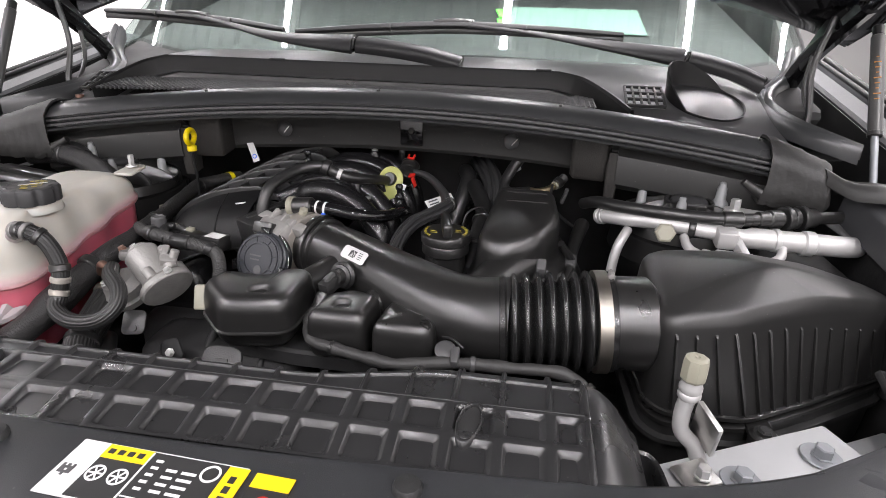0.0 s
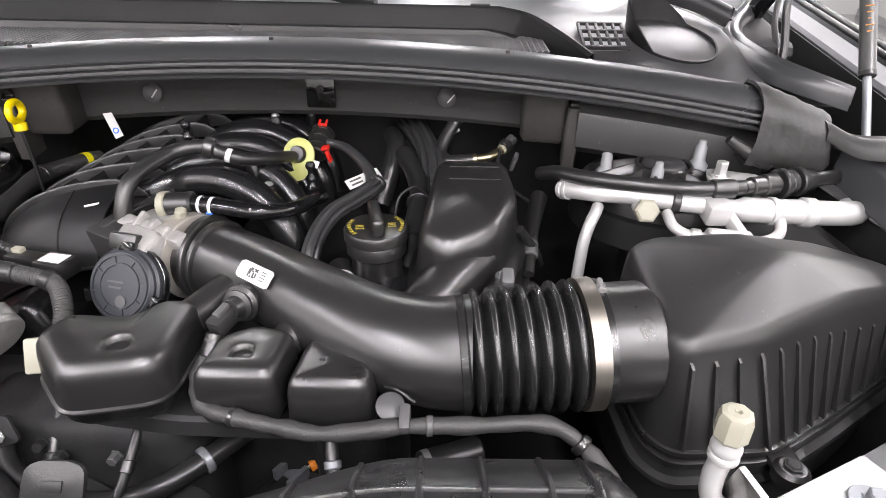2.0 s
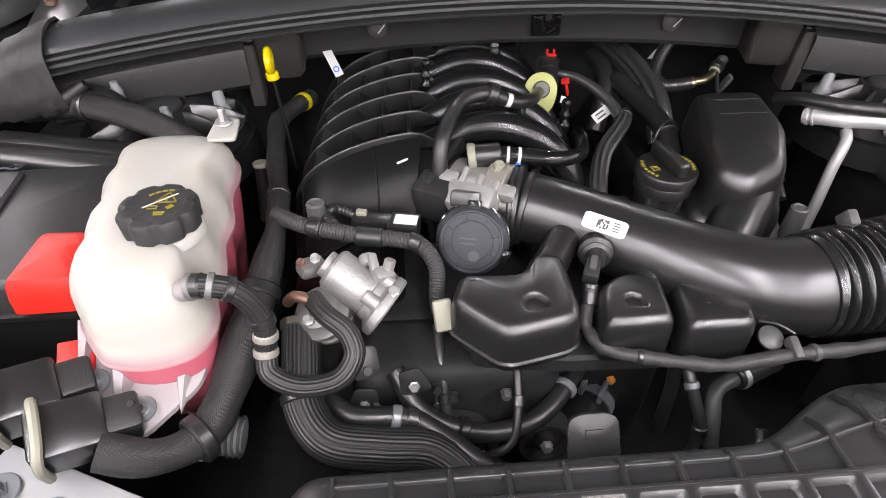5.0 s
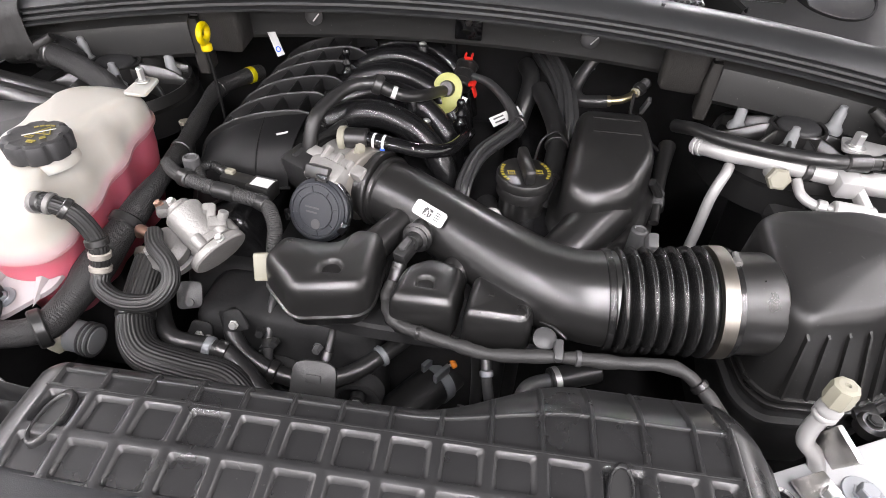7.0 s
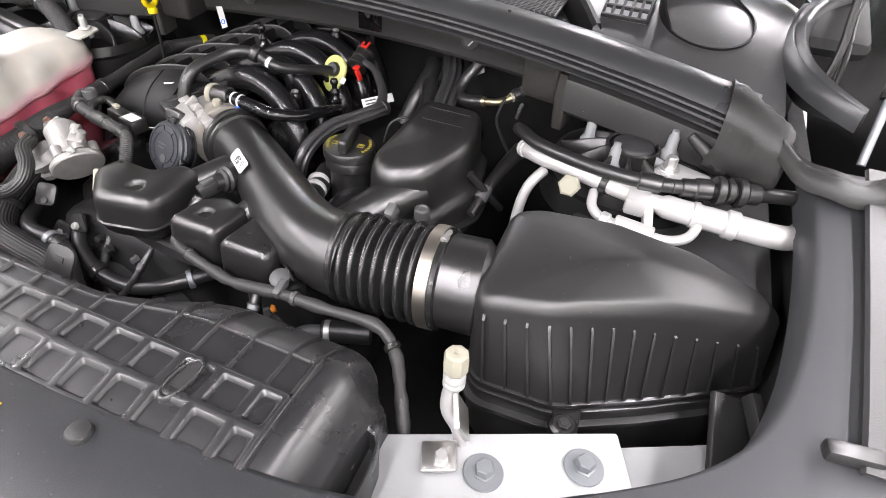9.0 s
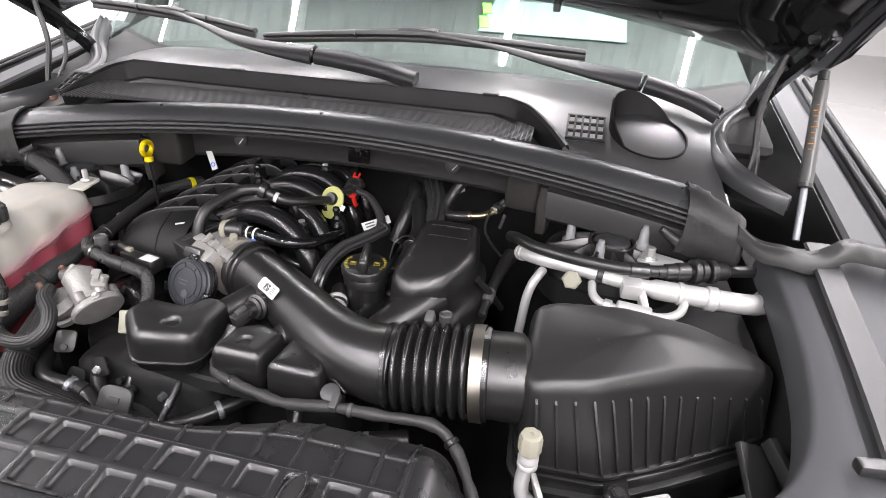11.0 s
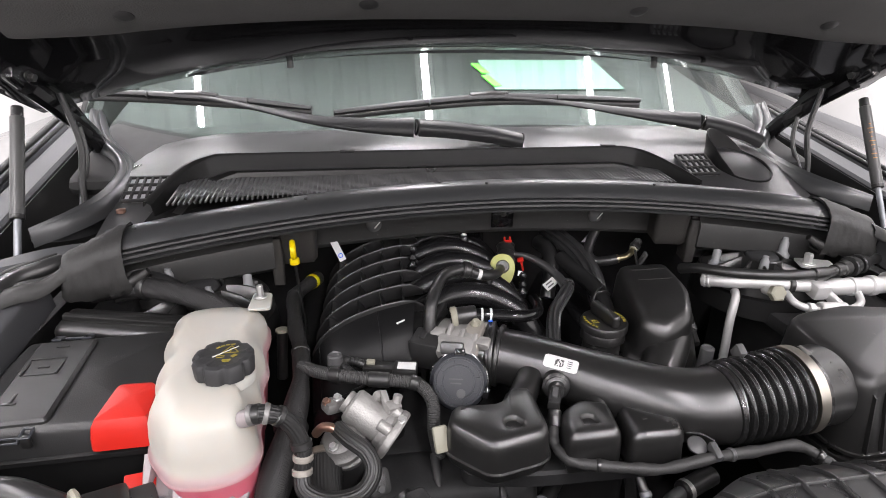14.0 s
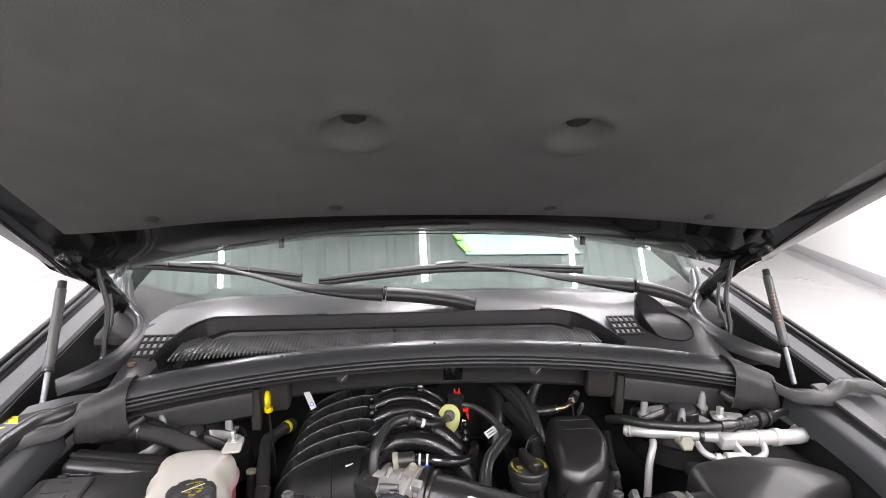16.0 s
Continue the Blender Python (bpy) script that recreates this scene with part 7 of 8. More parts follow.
def tower(f, s):
    t = thing("strut_tower", "black suspension strut tower top with zinc studs", "strut tower", group="strut towers")
    cx, cy = f(0.768), 1.005
    part("tower_top", lathe(bmesh.new(), [(0.122, 1.00), (0.116, 1.036), (0.100, 1.044), (0.036, 1.050), (0.034, 1.076), (0.031, 1.081), (0.0, 1.081)], pose(cx, cy, 0), 40), M_black, t)
    part("outer_ring", lathe(bmesh.new(), [(0.104, 1.040), (0.106, 1.056), (0.109, 1.057), (0.112, 1.040)], pose(cx, cy, 0), 48), M_satin, t)
    part("hub_ring", lathe(bmesh.new(), [(0.033, 1.06), (0.034, 1.083), (0.0365, 1.085), (0.039, 1.083), (0.040, 1.06)], pose(cx, cy, 0), 40), M_satin, t)
    part("hub_cap", lathe(bmesh.new(), [(0.030, 1.080), (0.029, 1.084), (0.026, 1.0865), (0.0, 1.0875)], pose(cx, cy, 0), 36), M_capk, t)
    for k in range(11):
        a = 2 * math.pi * k / 11 + 0.15
        rows = []
        for i in range(7):
            r, g = 0.038 + 0.069 * i / 6, a + 0.10 * math.sin(math.pi * i / 6)
            o = V(-math.sin(g), math.cos(g), 0) * 0.0024
            c = V(cx + r * math.cos(g), cy + r * math.sin(g), 0)
            zt = 1.082 - 0.026 * (i / 6) ** 1.4
            rows.append([c - o + V(0, 0, 1.040), c - o + V(0, 0, zt - 0.0012), c + V(0, 0, zt), c + o + V(0, 0, zt - 0.0012), c + o + V(0, 0, 1.040)])
        part("spoke", sheet(rows), M_satin, t, angle=80)
    for x, y, z in ((0.748, 0.970, 1.056), (0.818, 1.012, 1.074), (0.70, 1.045, 1.050)):
        part("stud_cap", lathe(bmesh.new(), [(0.013, 0), (0.0135, 0.006), (0.010, 0.011), (0.0085, 0.013), (0.0075, 0.032), (0.0055, 0.035), (0.005, 0.041), (0.003, 0.042)], pose(f(x), y, z), 16), M_cap, t, "pale plastic stud cap")
    if s > 0:
        part("ground_plate", shell([(-0.03, -0.022), (0.03, -0.022), (0.035, 0.022), (-0.03, 0.022)], [(0, 0.0), (0.003, 0), (0.004, 0.002)], 0.008, 3, pose(0.838, 0.952, 1.082, 0, 0, -20)), M_alup, t)
        bolt("ground_nut", (0.822, 0.952, 1.086), (0, 0, 1), 0.008, 0.020, 0.014, M_steel, t)
        part("ground_post", rod(bmesh.new(), (0.838, 0.952, 1.03), (0.838, 0.952, 1.083), 0.012, 14), M_dark, t)


tower(lambda x: x, 1)
tower(mx, -1)


def side_connector(x, y, z, turn):
    t = thing("large_connector", "large black wiring connector with a pale locking bail", "connector", group="left connectors")
    m = pose(x, y, z, 20, 10, turn)
    part("connector_shell", block(bmesh.new(), (0.06, 0.05, 0.05), m, bevel=0.006, seg=2), M_satin, t)
    part("connector_cap", block(bmesh.new(), (0.044, 0.036, 0.04), m @ pose(0.035, 0, 0), bevel=0.005), M_matte, t)
    bm = sweep(bmesh.new(), spline([m @ V(-0.02, -0.028, -0.02), m @ V(-0.022, -0.03, 0.02), m @ V(-0.02, -0.012, 0.032), m @ V(-0.02, 0.012, 0.032), m @ V(-0.022, 0.03, 0.02), m @ V(-0.02, 0.028, -0.02)], 5), 0.0045, 8)
    part("locking_bail", bm, M_beige, t, "pale plastic locking bail")


side_connector(-0.300, 0.600, 1.000, 30)
side_connector(-0.255, 0.572, 0.985, 25)
hose("connector_lead", "black sleeved lead leaving the connector", [(-0.53, 0.62, 0.99), (-0.46, 0.63, 1.02), (-0.40, 0.625, 1.03), (-0.35, 0.61, 1.018), (-0.31, 0.60, 1.0)], 0.017, M_rubber, category="lead")

# ---- air-conditioning pipes on the right ----
t = hose("ac_suction_pipe", "bare aluminium air-conditioning pipe with fittings", [(0.619, 0.962, 1.060), (0.634, 0.946, 1.065), (0.655, 0.930, 1.069), (0.70, 0.914, 1.072), (0.76, 0.899, 1.070), (0.83, 0.893, 1.065), (0.90, 0.893, 1.063), (0.955, 0.897, 1.060), (0.985, 0.912, 1.055), (1.0, 0.945, 1.045)],
         lambda u: 0.0115 + 0.004 * (u > 0.55), M_alup, category="ac pipe", seg=18, ends=((0.03, 0.0135, 0.004, M_alup, "bead"), (0.07, 0.0135, 0.004, M_alup, "bead"), (0.70, 0.0185, 0.018, M_alup, "coupling"), (0.62, 0.0175, 0.008, M_alup, "coupling"), (0.43, 0.015, 0.010, M_rubber, "strap")))
bm = bmesh.new()
block(bm, (0.030, 0.036, 0.028), pose(0.795, 0.889, 1.066, 10, 0, 0), bevel=0.005)
block(bm, (0.012, 0.046, 0.016), pose(0.812, 0.875, 1.056, 20, 0, 10), bevel=0.003)
part("joint_block", bm, M_alup, t)
part("port_cap", lathe(bmesh.new(), [(0.014, 0), (0.015, 0.002), (0.015, 0.012), (0.012, 0.014)], Matrix.Translation((0.707, 0.884, 1.066)) @ basis((-0.05, -0.9, 0.35)), 6), M_beige, t, "pale hexagonal port cap", angle=20)
part("port_stem", rod(bmesh.new(), (0.707, 0.908, 1.062), (0.707, 0.886, 1.066), 0.009, 14), M_alup, t)
hose("ac_liquid_pipe", "slim aluminium air-conditioning pipe bending downwards", [(0.662, 0.925, 1.052), (0.656, 0.912, 1.048), (0.648, 0.902, 1.035), (0.642, 0.896, 1.01), (0.638, 0.888, 0.96), (0.632, 0.88, 0.90)], 0.0075, M_alup, category="ac pipe")
t = hose("ac_valve_pipe", "small aluminium pipe with a valve body", [(0.738, 0.893, 1.060), (0.742, 0.872, 1.050), (0.76, 0.858, 1.045), (0.80, 0.852, 1.044), (0.84, 0.852, 1.042), (0.865, 0.862, 1.048), (0.875, 0.885, 1.058)], 0.0065, M_alup, category="ac pipe", ends=((0.52, 0.0125, 0.05, M_alup, "valve_body"), (0.36, 0.010, 0.012, M_steel, "nut")))
t = hose("ac_rubber_hose", "black rubber hose lying along the aluminium pipe", [(0.598, 1.003, 1.066), (0.615, 0.965, 1.082), (0.647, 0.930, 1.088), (0.70, 0.910, 1.089), (0.755, 0.900, 1.089), (0.80, 0.900, 1.089), (0.83, 0.905, 1.089)], 0.0095, M_rubber, ends=((0.86, 0.012, 0.03, M_satin, "ferrule"),))
t = hose("quick_coupling", "black ribbed quick coupling leading to the fender", [(0.83, 0.905, 1.089), (0.87, 0.917, 1.089), (0.92, 0.935, 1.088), (0.99, 0.962, 1.085)], 0.0095, M_satin, category="coupling", ends=((0.18, 0.012, 0.02, M_satin, "sleeve"), (0.34, 0.014, 0.022, M_satin, "sleeve"), (0.48, 0.019, 0.010, M_rubber, "rib"), (0.56, 0.016, 0.01, M_rubber, "rib"), (0.63, 0.019, 0.010, M_rubber, "rib"), (0.72, 0.014, 0.02, M_satin, "sleeve")))

# ---- service port bracket and white crossmember ----
t = thing("headlamp_crossmember", "white painted steel crossmember with washered bolts", "crossmember")
mm = pose(0.747, 0.504, 0.938, 0, -3, 23.5)
part("plate", block(bmesh.new(), (0.27, 0.13, 0.012), mm, bevel=0.004), M_whitep, t)
part("side_web", block(bmesh.new(), (0.27, 0.008, 0.05), mm @ pose(0, 0.062, -0.026), bevel=0.003), M_whitep, t)
for dx, dy in ((-0.010, 0.0196), (0.091, 0.0246)):
    p = mm @ V(dx, dy, 0.006)
    bolt("bolt", p, (0.05, 0, 1), 0.0095, 0.014, 0.021, M_zinc, t)
part("outer_plate", block(bmesh.new(), (0.135, 0.085, 0.006), pose(0.933, 0.644, 0.876, 0, -2, 26), bevel=0.003), M_whitep, t, "white painted lower plate")
t2 = thing("headlamp_crossmember", "white painted steel crossmember with washered bolts", "crossmember")
mm = pose(mx(0.733), 0.480, 0.936, 0, 3, -23.5)
part("plate", block(bmesh.new(), (0.26, 0.13, 0.012), mm, bevel=0.004), M_whitep, t2)
for dx, dy in ((-0.042, 0.020), (-0.10, 0.022)):
    bolt("bolt", mm @ V(dx, dy, 0.006), (-0.05, 0, 1), 0.0095, 0.014, 0.021, M_zinc, t2)
t = thing("ac_service_port", "aluminium service port with a pale hexagonal cap", "service port")
part("cap", lathe(bmesh.new(), [(0.011, 1.030), (0.0128, 1.033), (0.0128, 1.050), (0.0115, 1.055), (0.008, 1.0565), (0.003, 1.0565), (0.002, 1.054)], pose(0.677, 0.557, 0), 8), M_beige, t, "pale hexagonal plastic cap", angle=20)
part("thread", lathe(bmesh.new(), [(0.010, 1.008), (0.0115, 1.010), (0.0115, 1.014), (0.010, 1.016), (0.0115, 1.019), (0.0115, 1.023), (0.010, 1.026), (0.010, 1.031)], pose(0.677, 0.557, 0), 20), M_alup, t)
part("stem", tube([(0.677, 0.557, 1.012), (0.674, 0.556, 0.99), (0.676, 0.553, 0.97), (0.69, 0.548, 0.955), (0.70, 0.54, 0.93)], 0.0085, 6, 14), M_alup, t)
bm = bmesh.new()
block(bm, (0.006, 0.035, 0.055), pose(0.694, 0.54, 0.985, 20, -15, 20), bevel=0.002)
block(bm, (0.036, 0.034, 0.005), pose(0.684, 0.512, 0.950, 0, -8, 22), bevel=0.002)
part("bracket", bm, M_alu, t)
bolt("bracket_bolt", (0.688, 0.506, 0.953), (0, 0, 1), 0.007, 0.014, material=M_steel, parent=t)

# ---- behind the engine ----
hose("heater_pipe", "black corrugated conduit running to the bulkhead", [(0.372, 1.000, 1.050), (0.362, 0.976, 1.048), (0.343, 0.950, 1.043), (0.320, 0.918, 1.038), (0.306, 0.884, 1.025), (0.300, 0.855, 1.004), (0.297, 0.835, 0.96)], 0.0105, M_conduit, seg=44, flute=0.14, flutes=9, ends=((0.05, 0.0130, 0.008, M_rubber, "strap"),))
hose("conduit", "black corrugated conduit beside the oil filler", [(0.405, 0.86, 0.95), (0.418, 0.90, 0.99), (0.428, 0.95, 1.022), (0.430, 1.0, 1.035), (0.420, 1.06, 1.04), (0.40, 1.12, 1.05)], 0.0150, M_rubber, ends=((0.30, 0.0185, 0.006, M_satin, "clamp"), (0.52, 0.0185, 0.006, M_satin, "clamp")))
hose("wide_conduit", "wide black wire bundle rising to the bulkhead", [(0.452, 1.02, 0.99), (0.447, 1.06, 1.035), (0.438, 1.12, 1.056), (0.420, 1.17, 1.070), (0.398, 1.22, 1.08)], 0.0170, M_conduit, seg=48, flute=0.16, flutes=10)
hose("rear_hose", "black hose bending down behind the oil filler", [(0.375, 1.19, 1.06), (0.385, 1.15, 1.055), (0.380, 1.11, 1.03), (0.365, 1.08, 0.98)], 0.0150, M_rubber)
hose("clip_wire", "thin wire loop above the oil filler", [(0.398, 0.94, 1.02), (0.405, 0.95, 1.05), (0.425, 0.965, 1.058), (0.440, 0.97, 1.045)], 0.0018, M_rubber, category="wire")
hose("brake_vacuum_hose", "black vacuum hose with brass end fitting", [(0.486, 1.145, 1.105), (0.468, 1.130, 1.080), (0.458, 1.112, 1.058), (0.467, 1.096, 1.049), (0.487, 1.089, 1.051), (0.508, 1.089, 1.054)], 0.010, M_rubber, ends=((0.97, 0.0088, 0.024, M_brass, "brass_end"),))
t = hose("brass_pipe_end", "plated pipe end with wire tag", [(0.512, 1.089, 1.055), (0.532, 1.093, 1.057), (0.548, 1.103, 1.062), (0.560, 1.114, 1.069), (0.572, 1.124, 1.078)], 0.0062, M_brass, category="pipe", ends=((0.62, 0.0085, 0.004, M_beige, "ring"), (0.78, 0.0105, 0.012, M_satin, "nut"), (0.95, 0.0085, 0.012, M_grey, "nut")))
part("wire_tag", block(bmesh.new(), (0.006, 0.012, 0.03), pose(0.572, 1.098, 1.048, 20, 14, 0), bevel=0.001), M_grey, t)
t = thing("loom_tag", "white paper flag tag on the wiring", "tag")
mt = Matrix.Translation((0.349, 1.012, 1.050)) @ basis((0.25, -0.55, 0.75), (0.80, 0.58, 0.20))
part("tag", block(bmesh.new(), (0.0155, 0.053, 0.0012), mt, bevel=0), M_white, t)
for k in range(2):
    part("print", block(bmesh.new(), (0.0025, 0.018, 0.0006), mt @ pose(0.003 - 0.006 * k, -0.012, 0.001), bevel=0), M_grey, t)
t = thing("dipstick", "yellow oil dipstick with a ring handle", "dipstick")
m = Matrix.Translation((-0.119, 1.018, 1.136)) @ basis((0.99, 0.10, 0.02))
bm = bmesh.new()
ring = [m @ V(0.0155 * math.cos(a), 0.0125 * math.sin(a), 0) for a in [2 * math.pi * k / 24 for k in range(25)]]
sweep(bm, ring, 0.0050, 10)
part("ring", bm, M_yellow, t)
part("grip", rod(bmesh.new(), (-0.118, 1.017, 1.121), (-0.117, 1.016, 1.110), 0.0085, 16), M_yellow, t)
part("guide_tube", tube([(-0.117, 1.016, 1.108), (-0.113, 1.013, 1.06), (-0.105, 1.0, 0.98)], 0.0026, 6, 10), M_black, t)
t = thing("hanging_tag", "white paper tag with a blue oval hanging by the bulkhead", "tag")
part("tag", block(bmesh.new(), (0.013, 0.001, 0.042), pose(-0.046, 1.112, 1.092, -20, -22, 10), bevel=0), M_white, t)
part("oval", lathe(bmesh.new(), [(0.003, 0), (0.0046, 0), (0.0046, 0.0008), (0.003, 0.0008)], pose(-0.046, 1.112, 1.092, -20, -22, 10) @ pose(0, -0.0006, -0.010, 90, 0, 0), 20, hole=True), M_blue, t)
t = thing("pennant_tag", "small pale pointed tag on the bulkhead wiring", "tag")
part("tag", shell([(-0.016, -0.002), (0.0, -0.008), (0.018, -0.006), (0.018, 0.006), (0.0, 0.006)], [(0, 0), (0.001, 0)], 0.001, 1, pose(0.470, 1.150, 1.078, 60, -25, 0)), M_white, t)
for x, y, z, a in ((0.128, 0.690, 0.797, -20), (-0.018, 0.613, 0.856, 30)):
    t = thing("paper_tag", "small white paper tag deep in the bay", "tag", group="deep tags")
    part("tag", block(bmesh.new(), (0.022, 0.03, 0.001), pose(x, y, z, 40, 10, a), bevel=0), M_white, t)

# ---- caution labels on the deck panel ----
t = thing("caution_label", "black and white caution label with yellow fields", "label")
ml = pose(0.239, 0.328, 1.0464, 1.5, 0, -3) @ Matrix.Diagonal((0.96, 1.0, 1, 1))
part("white_border", block(bmesh.new(), (0.145, 0.052, 0.0008), ml @ pose(0.002, 0, 0), bevel=0), M_white, t)
part("black_field", block(bmesh.new(), (0.106, 0.049, 0.0008), ml @ pose(0.0080, 0, 0.0006), bevel=0), M_print, t)
part("yellow_field", block(bmesh.new(), (0.039, 0.013, 0.0008), ml @ pose(-0.0255, 0.018, 0.0012), bevel=0), M_ylab, t)
part("white_rule", block(bmesh.new(), (0.0014, 0.047, 0.0008), ml @ pose(-0.0055, 0, 0.0012), bevel=0), M_white, t)
part("yellow_field", block(bmesh.new(), (0.017, 0.048, 0.0008), ml @ pose(0.068, 0.0, 0.0012), bevel=0), M_ylab, t)
for k, x in enumerate((-0.036, -0.017)):
    bm = lathe(bmesh.new(), [(0.0060, 0), (0.0075, 0), (0.0075, 0.0006), (0.0060, 0.0006)], ml @ pose(x, -0.003, 0.0012), 24, hole=True)
    for q in range(3):
        block(bm, (0.012, 0.0012, 0.0006), ml @ pose(x, -0.003, 0.0014, 0, 0, 60 * q), bevel=0)
    part("pictogram", bm, M_white, t)
for j in range(5):
    for i in range(3 if j else 1):
        part("print_bar", block(bmesh.new(), (0.006 + 0.003 * ((i * 7 + j * 3) % 3), 0.0022, 0.0006), ml @ pose(0.004 + i * 0.0145, 0.017 - j * 0.0065, 0.0013), bevel=0), M_white, t)
part("print_rule", block(bmesh.new(), (0.060, 0.0008, 0.0006), ml @ pose(0.026, -0.017, 0.0013), bevel=0), M_white, t)
part("round_emblem", lathe(bmesh.new(), [(0.008, 0), (0.008, 0.0006), (0.0062, 0.0006), (0.0062, 0)], ml @ pose(0.049, 0.014, 0.0012), 24, hole=True), M_white, t)
for k in range(4):
    part("dark_print", block(bmesh.new(), (0.005, 0.006, 0.0006), ml @ pose(0.068, 0.012 - 0.009 * k, 0.0018), bevel=0), M_print, t)
    part("dark_print", block(bmesh.new(), (0.005, 0.0045, 0.0006), ml @ pose(-0.039 + 0.0085 * k, 0.018, 0.0018), bevel=0), M_print, t)
bm = bmesh.new()
for i in range(5):
    for j in range(5):
        if rnd.random() < 0.6:
            block(bm, (0.0021, 0.0021, 0.0006), ml @ pose(-0.0615 + (i - 2) * 0.0022, -0.004 + (j - 2) * 0.0022, 0.0006), bevel=0)
part("print_patch", bm, M_grey, t)
t = thing("caution_sticker", "small yellow and black caution sticker on the panel", "label")
ml = pose(0.333, 0.324, 1.0462, 1.5, 0, -3) @ Matrix.Diagonal((0.84, 0.98, 1, 1))
part("black_field", block(bmesh.new(), (0.036, 0.046, 0.0008), ml, bevel=0), M_print, t)
part("yellow_field", block(bmesh.new(), (0.036, 0.013, 0.0008), ml @ pose(0, 0.0165, 0.0006), bevel=0), M_ylab, t)
part("red_ring", lathe(bmesh.new(), [(0.0068, 0), (0.0095, 0), (0.0095, 0.0006), (0.0068, 0.0006)], ml @ pose(0.001, -0.006, 0.0008), 24, hole=True), M_red, t)
part("red_bar", block(bmesh.new(), (0.0022, 0.016, 0.0006), ml @ pose(0.001, -0.006, 0.0012, 0, 0, 40), bevel=0), M_red, t)
part("pictogram", block(bmesh.new(), (0.008, 0.007, 0.0006), ml @ pose(-0.010, -0.009, 0.001, 0, 0, -20), bevel=0), M_white, t)
part("pictogram", block(bmesh.new(), (0.014, 0.004, 0.0006), ml @ pose(0, -0.005, 0.001, 0, 0, 20), bevel=0), M_white, t)
# washer filler cap on the left
t = thing("washer_filler_cap", "yellow washer filler cap near the fender", "filler cap")
part("neck", rod(bmesh.new(), (-0.592, 0.978, 1.02), (-0.592, 0.978, 1.106), 0.026, 24), M_satin, t)
part("cap", lathe(bmesh.new(), [(0.030, 1.08), (0.033, 1.085), (0.033, 1.10), (0.028, 1.104), (0.0, 1.104)], pose(-0.592, 0.976, 0.027), 28), M_yellow, t)
for k in range(4):
    part("print_line", block(bmesh.new(), (0.030 - 0.004 * k, 0.0025, 0.0006), pose(-0.592, 0.960 + 0.010 * k, 1.1314, 0, 0, 12 if k % 2 else -8), bevel=0), M_grey, t)

# ---- machinery deep below the front of the engine ----
def pulley(name, label, at, r, w):
    t = thing(name, label, "pulley", group="belt pulleys")
    m = Matrix.Translation(at) @ basis((0, -1, 0.12))
    prof = [(r * 0.35, 0), (r * 0.9, 0), (r, 0.003)]
    n = 6
    for k in range(n):
        z = 0.004 + (w - 0.008) * k / n
        prof += [(r, z), (r - 0.003, z + (w - 0.008) / n * 0.5)]
    prof += [(r, w - 0.004), (r, w), (r * 0.82, w), (r * 0.78, w * 0.6), (r * 0.35, w * 0.6), (r * 0.3, w * 0.95), (0.006, w * 0.95)]
    part("wheel", lathe(bmesh.new(), prof, m, 40), M_dark, t)
    bolt("centre_bolt", m @ V(0, 0, w * 0.95), (0, -1, 0.12), r * 0.2, 0.01, material=M_steel, parent=t)


pulley("crank_pulley", "black grooved belt pulley on the front cover", (0.17, 0.645, 0.70), 0.075, 0.03)
pulley("idler_pulley", "small black belt idler pulley", (0.00, 0.640, 0.745), 0.038, 0.028)
pulley("water_pump_pulley", "black belt pulley of the water pump", (0.09, 0.640, 0.82), 0.055, 0.028)
pulley("alternator_pulley", "black belt pulley of the alternator", (0.20, 0.645, 0.83), 0.032, 0.03)
rnd = random.Random(11)
for k in range(26):
    x, y, z = rnd.uniform(0.0, 0.205), rnd.uniform(0.640, 0.652), rnd.uniform(0.72, 0.915)
    t = thing("cover_bolt", "small zinc bolt head on the engine front cover", "bolt", group="front cover bolts")
    bolt("head", (x, y, z), (rnd.uniform(-0.3, 0.3), -1, rnd.uniform(0.0, 0.5)), rnd.uniform(0.004, 0.007), 0.012, rnd.choice((0, 0.009)), rnd.choice((M_steel, M_grey, M_dark)), t)
LOW = (("low_coolant_hose", "black coolant hose crossing low behind the shroud", [(0.03, 0.66, 0.93), (0.055, 0.625, 0.905), (0.10, 0.610, 0.885), (0.15, 0.612, 0.875), (0.20, 0.632, 0.880), (0.26, 0.70, 0.885), (0.30, 0.76, 0.88)], 0.011, M_rubber),
       ("belt_side_lead", "thin sleeved lead down the front cover", [(0.08, 0.71, 0.945), (0.082, 0.66, 0.915), (0.09, 0.618, 0.86), (0.12, 0.615, 0.82), (0.16, 0.62, 0.78)], 0.006, M_conduit),
       ("sender_lead", "thin black lead curling beside the cover", [(0.16, 0.71, 0.945), (0.165, 0.650, 0.915), (0.155, 0.600, 0.875), (0.12, 0.595, 0.85), (0.10, 0.605, 0.81)], 0.005, M_rubber),
       ("fan_lead", "black fan lead rising behind the shroud", [(0.37, 0.60, 0.80), (0.372, 0.605, 0.86), (0.362, 0.625, 0.90), (0.352, 0.680, 0.945)], 0.0065, M_conduit),
       ("oil_line", "slim dark oil line low on the engine", [(0.24, 0.60, 0.79), (0.28, 0.585, 0.80), (0.34, 0.578, 0.80), (0.40, 0.580, 0.79)], 0.007, M_satin))
for nm, lb, pts, r, mt in LOW:
    hose(nm, lb, pts, r, mt, steps=10, ends=((0.35, r * 1.35, 0.012, M_satin, "tie"), (0.75, r * 1.3, 0.008, M_zinc, "clamp")))
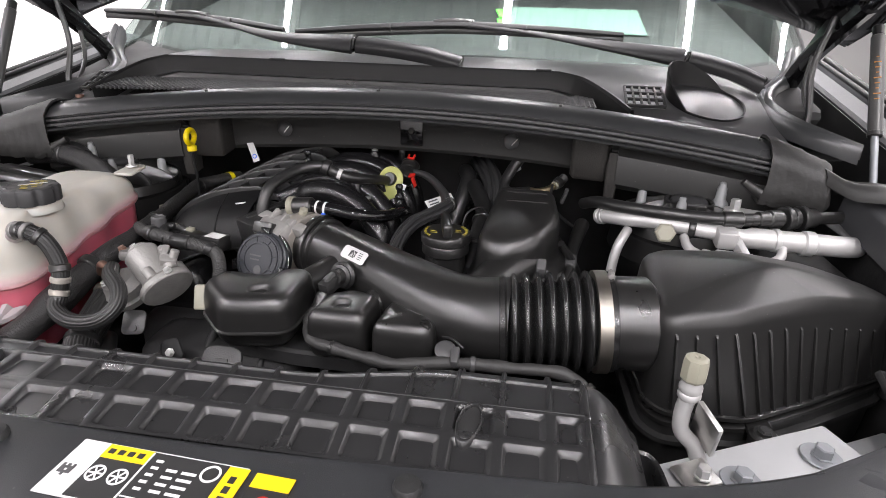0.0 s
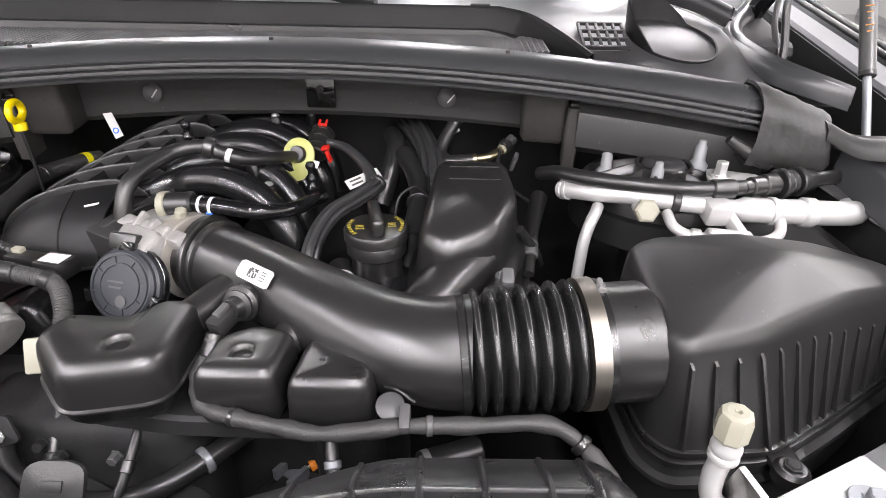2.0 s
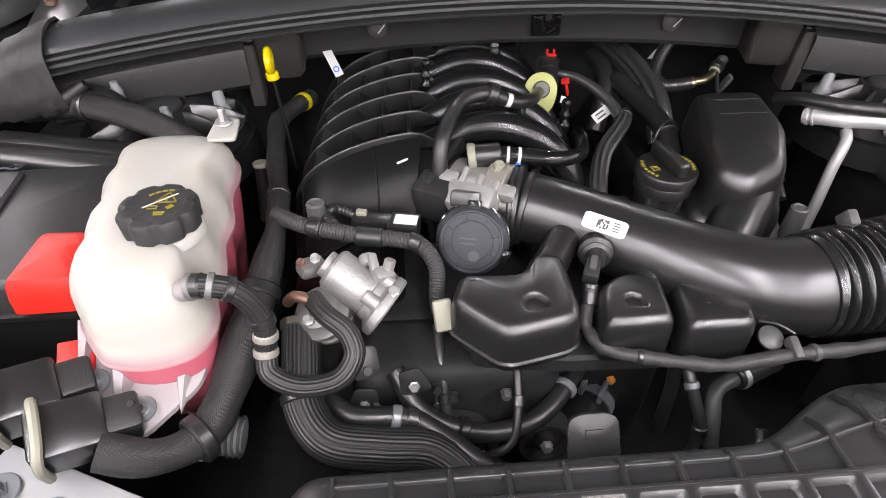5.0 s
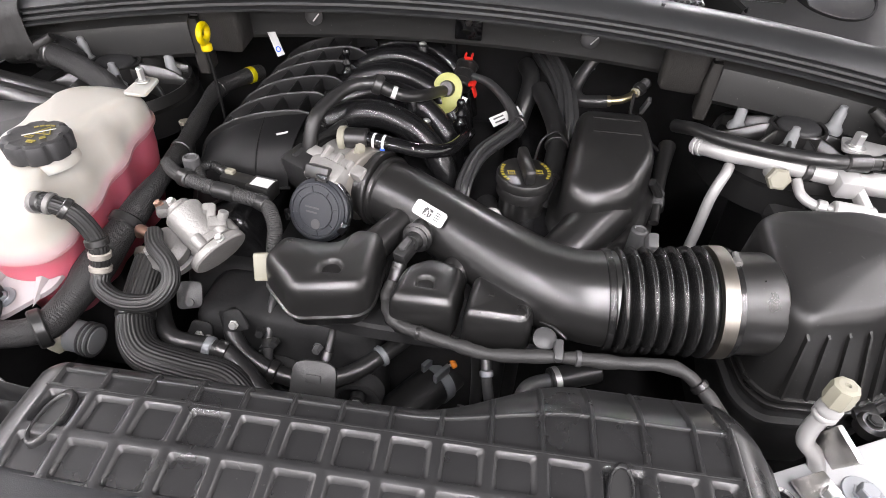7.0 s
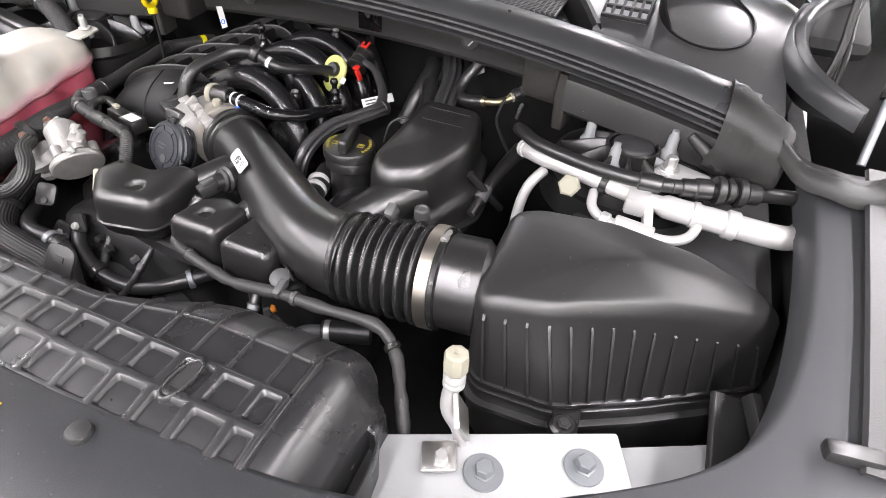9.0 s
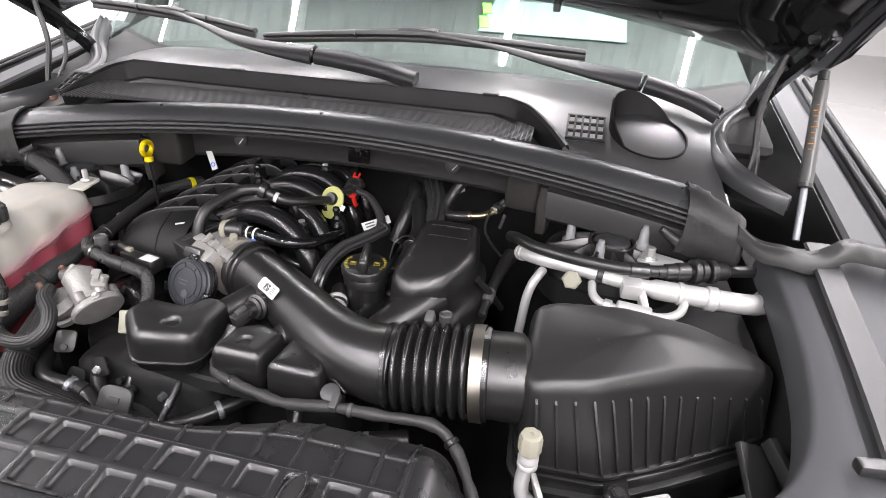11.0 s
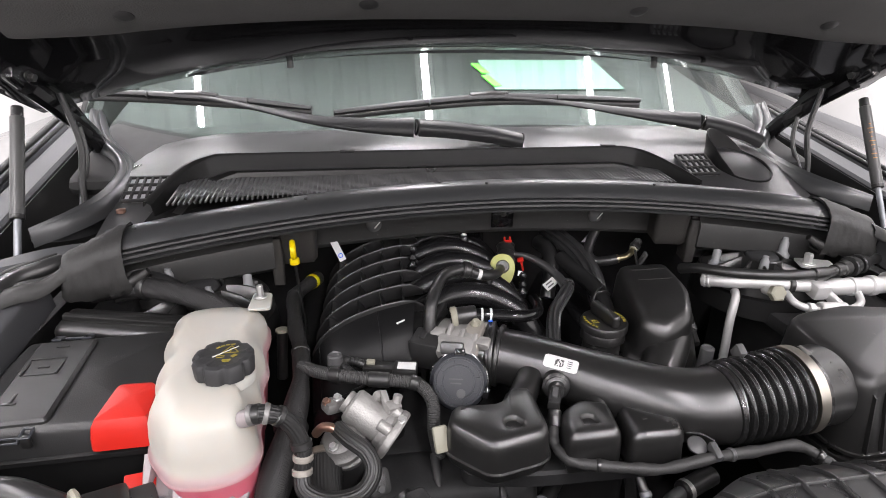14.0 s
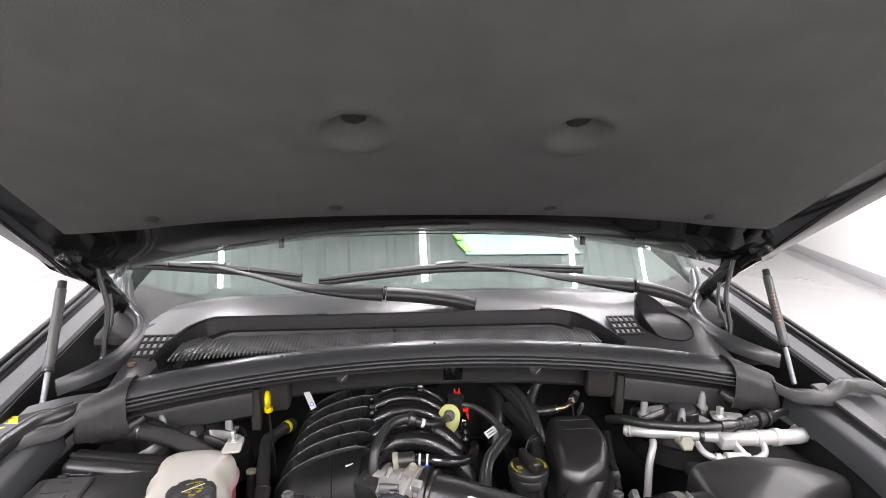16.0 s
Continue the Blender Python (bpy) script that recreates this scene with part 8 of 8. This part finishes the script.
bar = [(0.235, 0.492, 1.004), (0.29, 0.494, 1.001), (0.325, 0.496, 0.999), (0.336, 0.504, 1.004), (0.338, 0.512, 1.012)]
hose("support_rod", "bent black rod lying behind the radiator shroud", bar, 0.0048, M_satin, category="rod")
for x, y, z, a in ((-0.005, 0.645, 0.90, 10), (0.05, 0.64, 0.935, -20), (0.02, 0.648, 0.86, 35)):
    t = thing("cover_bracket", "small grey pressed bracket on the front cover", "bracket", group="front brackets")
    bm = shell([(-0.018, -0.012), (0.018, -0.012), (0.012, 0.016), (-0.012, 0.016)], [(0, 0), (0.003, 0), (0.004, 0.002)], 0.006, 3, Matrix.Translation((x, y, z)) @ pose(0, 0, 0, 65, a, 0))
    part("plate", bm, M_dark, t)
    bolt("bolt", (x, y - 0.004, z), (0, -1, 0.4), 0.005, 0.008, material=M_steel, parent=t)

# slim sender with a printed band behind the resonator cover
t = thing("labelled_sender", "black wiring sender with a pale printed band", "sensor")
part("sender_body", tube([(0.602, 1.02, 1.022), (0.590, 0.975, 1.010), (0.582, 0.935, 0.998), (0.574, 0.88, 0.975)], lambda u: 0.013 - 0.006 * u, 6, 14), M_satin, t)
part("printed_band", rod(bmesh.new(), (0.5805, 0.928, 0.996), (0.5775, 0.905, 0.987), 0.0105, 16), M_grey, t)
for k in range(3):
    part("code_bar", block(bmesh.new(), (0.003, 0.0012 + 0.001 * (k % 2), 0.0008), pose(0.575 + 0.005 * k, 0.912, 1.0005, 30, 0, 0), bevel=0), M_print, t)
hose("probe_wire", "thin black wire bowed behind the cover", [(0.59, 1.0, 1.02), (0.565, 1.03, 1.03), (0.545, 1.06, 1.045), (0.548, 1.09, 1.07)], 0.0025, M_rubber, category="wire")
hose("sensor_wire", "thin wire loop under the sensor clip", [(0.412, 0.645, 0.995), (0.425, 0.635, 1.0), (0.44, 0.625, 0.995)], 0.0016, M_satin, category="wire")

# pale sleeve with a torn funnel end on a low pipe
t = thing("torn_sleeve", "pale translucent plastic sleeve with a torn funnel end", "sleeve")
ax = V(0.93, -0.05, -0.10).normalized()
o = V(-0.150, 0.618, 0.892)
part("cuff", rod(bmesh.new(), o - ax * 0.018, o + ax * 0.018, 0.0205, 24, 0.0195), M_cap, t)
for k in range(3):
    part("ring", rod(bmesh.new(), o + ax * (0.002 + 0.006 * k), o + ax * (0.005 + 0.006 * k), 0.0218, 24), M_grey, t)
rows = []
for k in range(4):
    s = k / 3
    rows.append([o - ax * (0.016 + s * (0.020 + 0.012 * math.sin(3 * a))) + V(0, math.cos(a), math.sin(a)) * (0.0195 + 0.007 * s) for a in [math.pi * (0.05 + 1.35 * j / 12) for j in range(13)]])
part("funnel", sheet(rows, 0.002), M_beige, t, angle=50)

# corner pocket at the end of the radiator shroud, with its push pin
t = thing("shroud_corner_bracket", "black plastic corner pocket with a pale push pin", "bracket")
rim = spline([(-0.110, 0.400, 1.000), (-0.128, 0.425, 1.000), (-0.142, 0.452, 1.000), (-0.126, 0.478, 1.000), (-0.076, 0.476, 1.000), (-0.022, 0.470, 1.000), (-0.012, 0.436, 0.998)], 4)
mid = V(-0.080, 0.438, 1.0)
rows = [[lerp(q, mid, k) + V(0, 0, h) for q in rim] for k, h in ((0.0, -0.045), (-0.02, -0.003), (0.0, 0.0), (0.05, -0.002), (0.10, -0.028), (0.9, -0.030))]
part("pocket", sheet(rows, 0.002), M_shroud, t, angle=40)
pin = V(-0.114, 0.451, 0.988)
part("pin_boss", rod(bmesh.new(), pin + V(0, 0, -0.030), pin + V(0, 0, -0.006), 0.0125, 20), M_shroud, t)
part("push_pin", lathe(bmesh.new(), [(0.013, -0.006), (0.013, -0.002), (0.012, 0.0), (0.006, 0.0), (0.006, 0.002), (0.005, 0.003), (0.001, 0.003)], Matrix.Translation(pin), 24), M_beige, t, "pale plastic push pin")
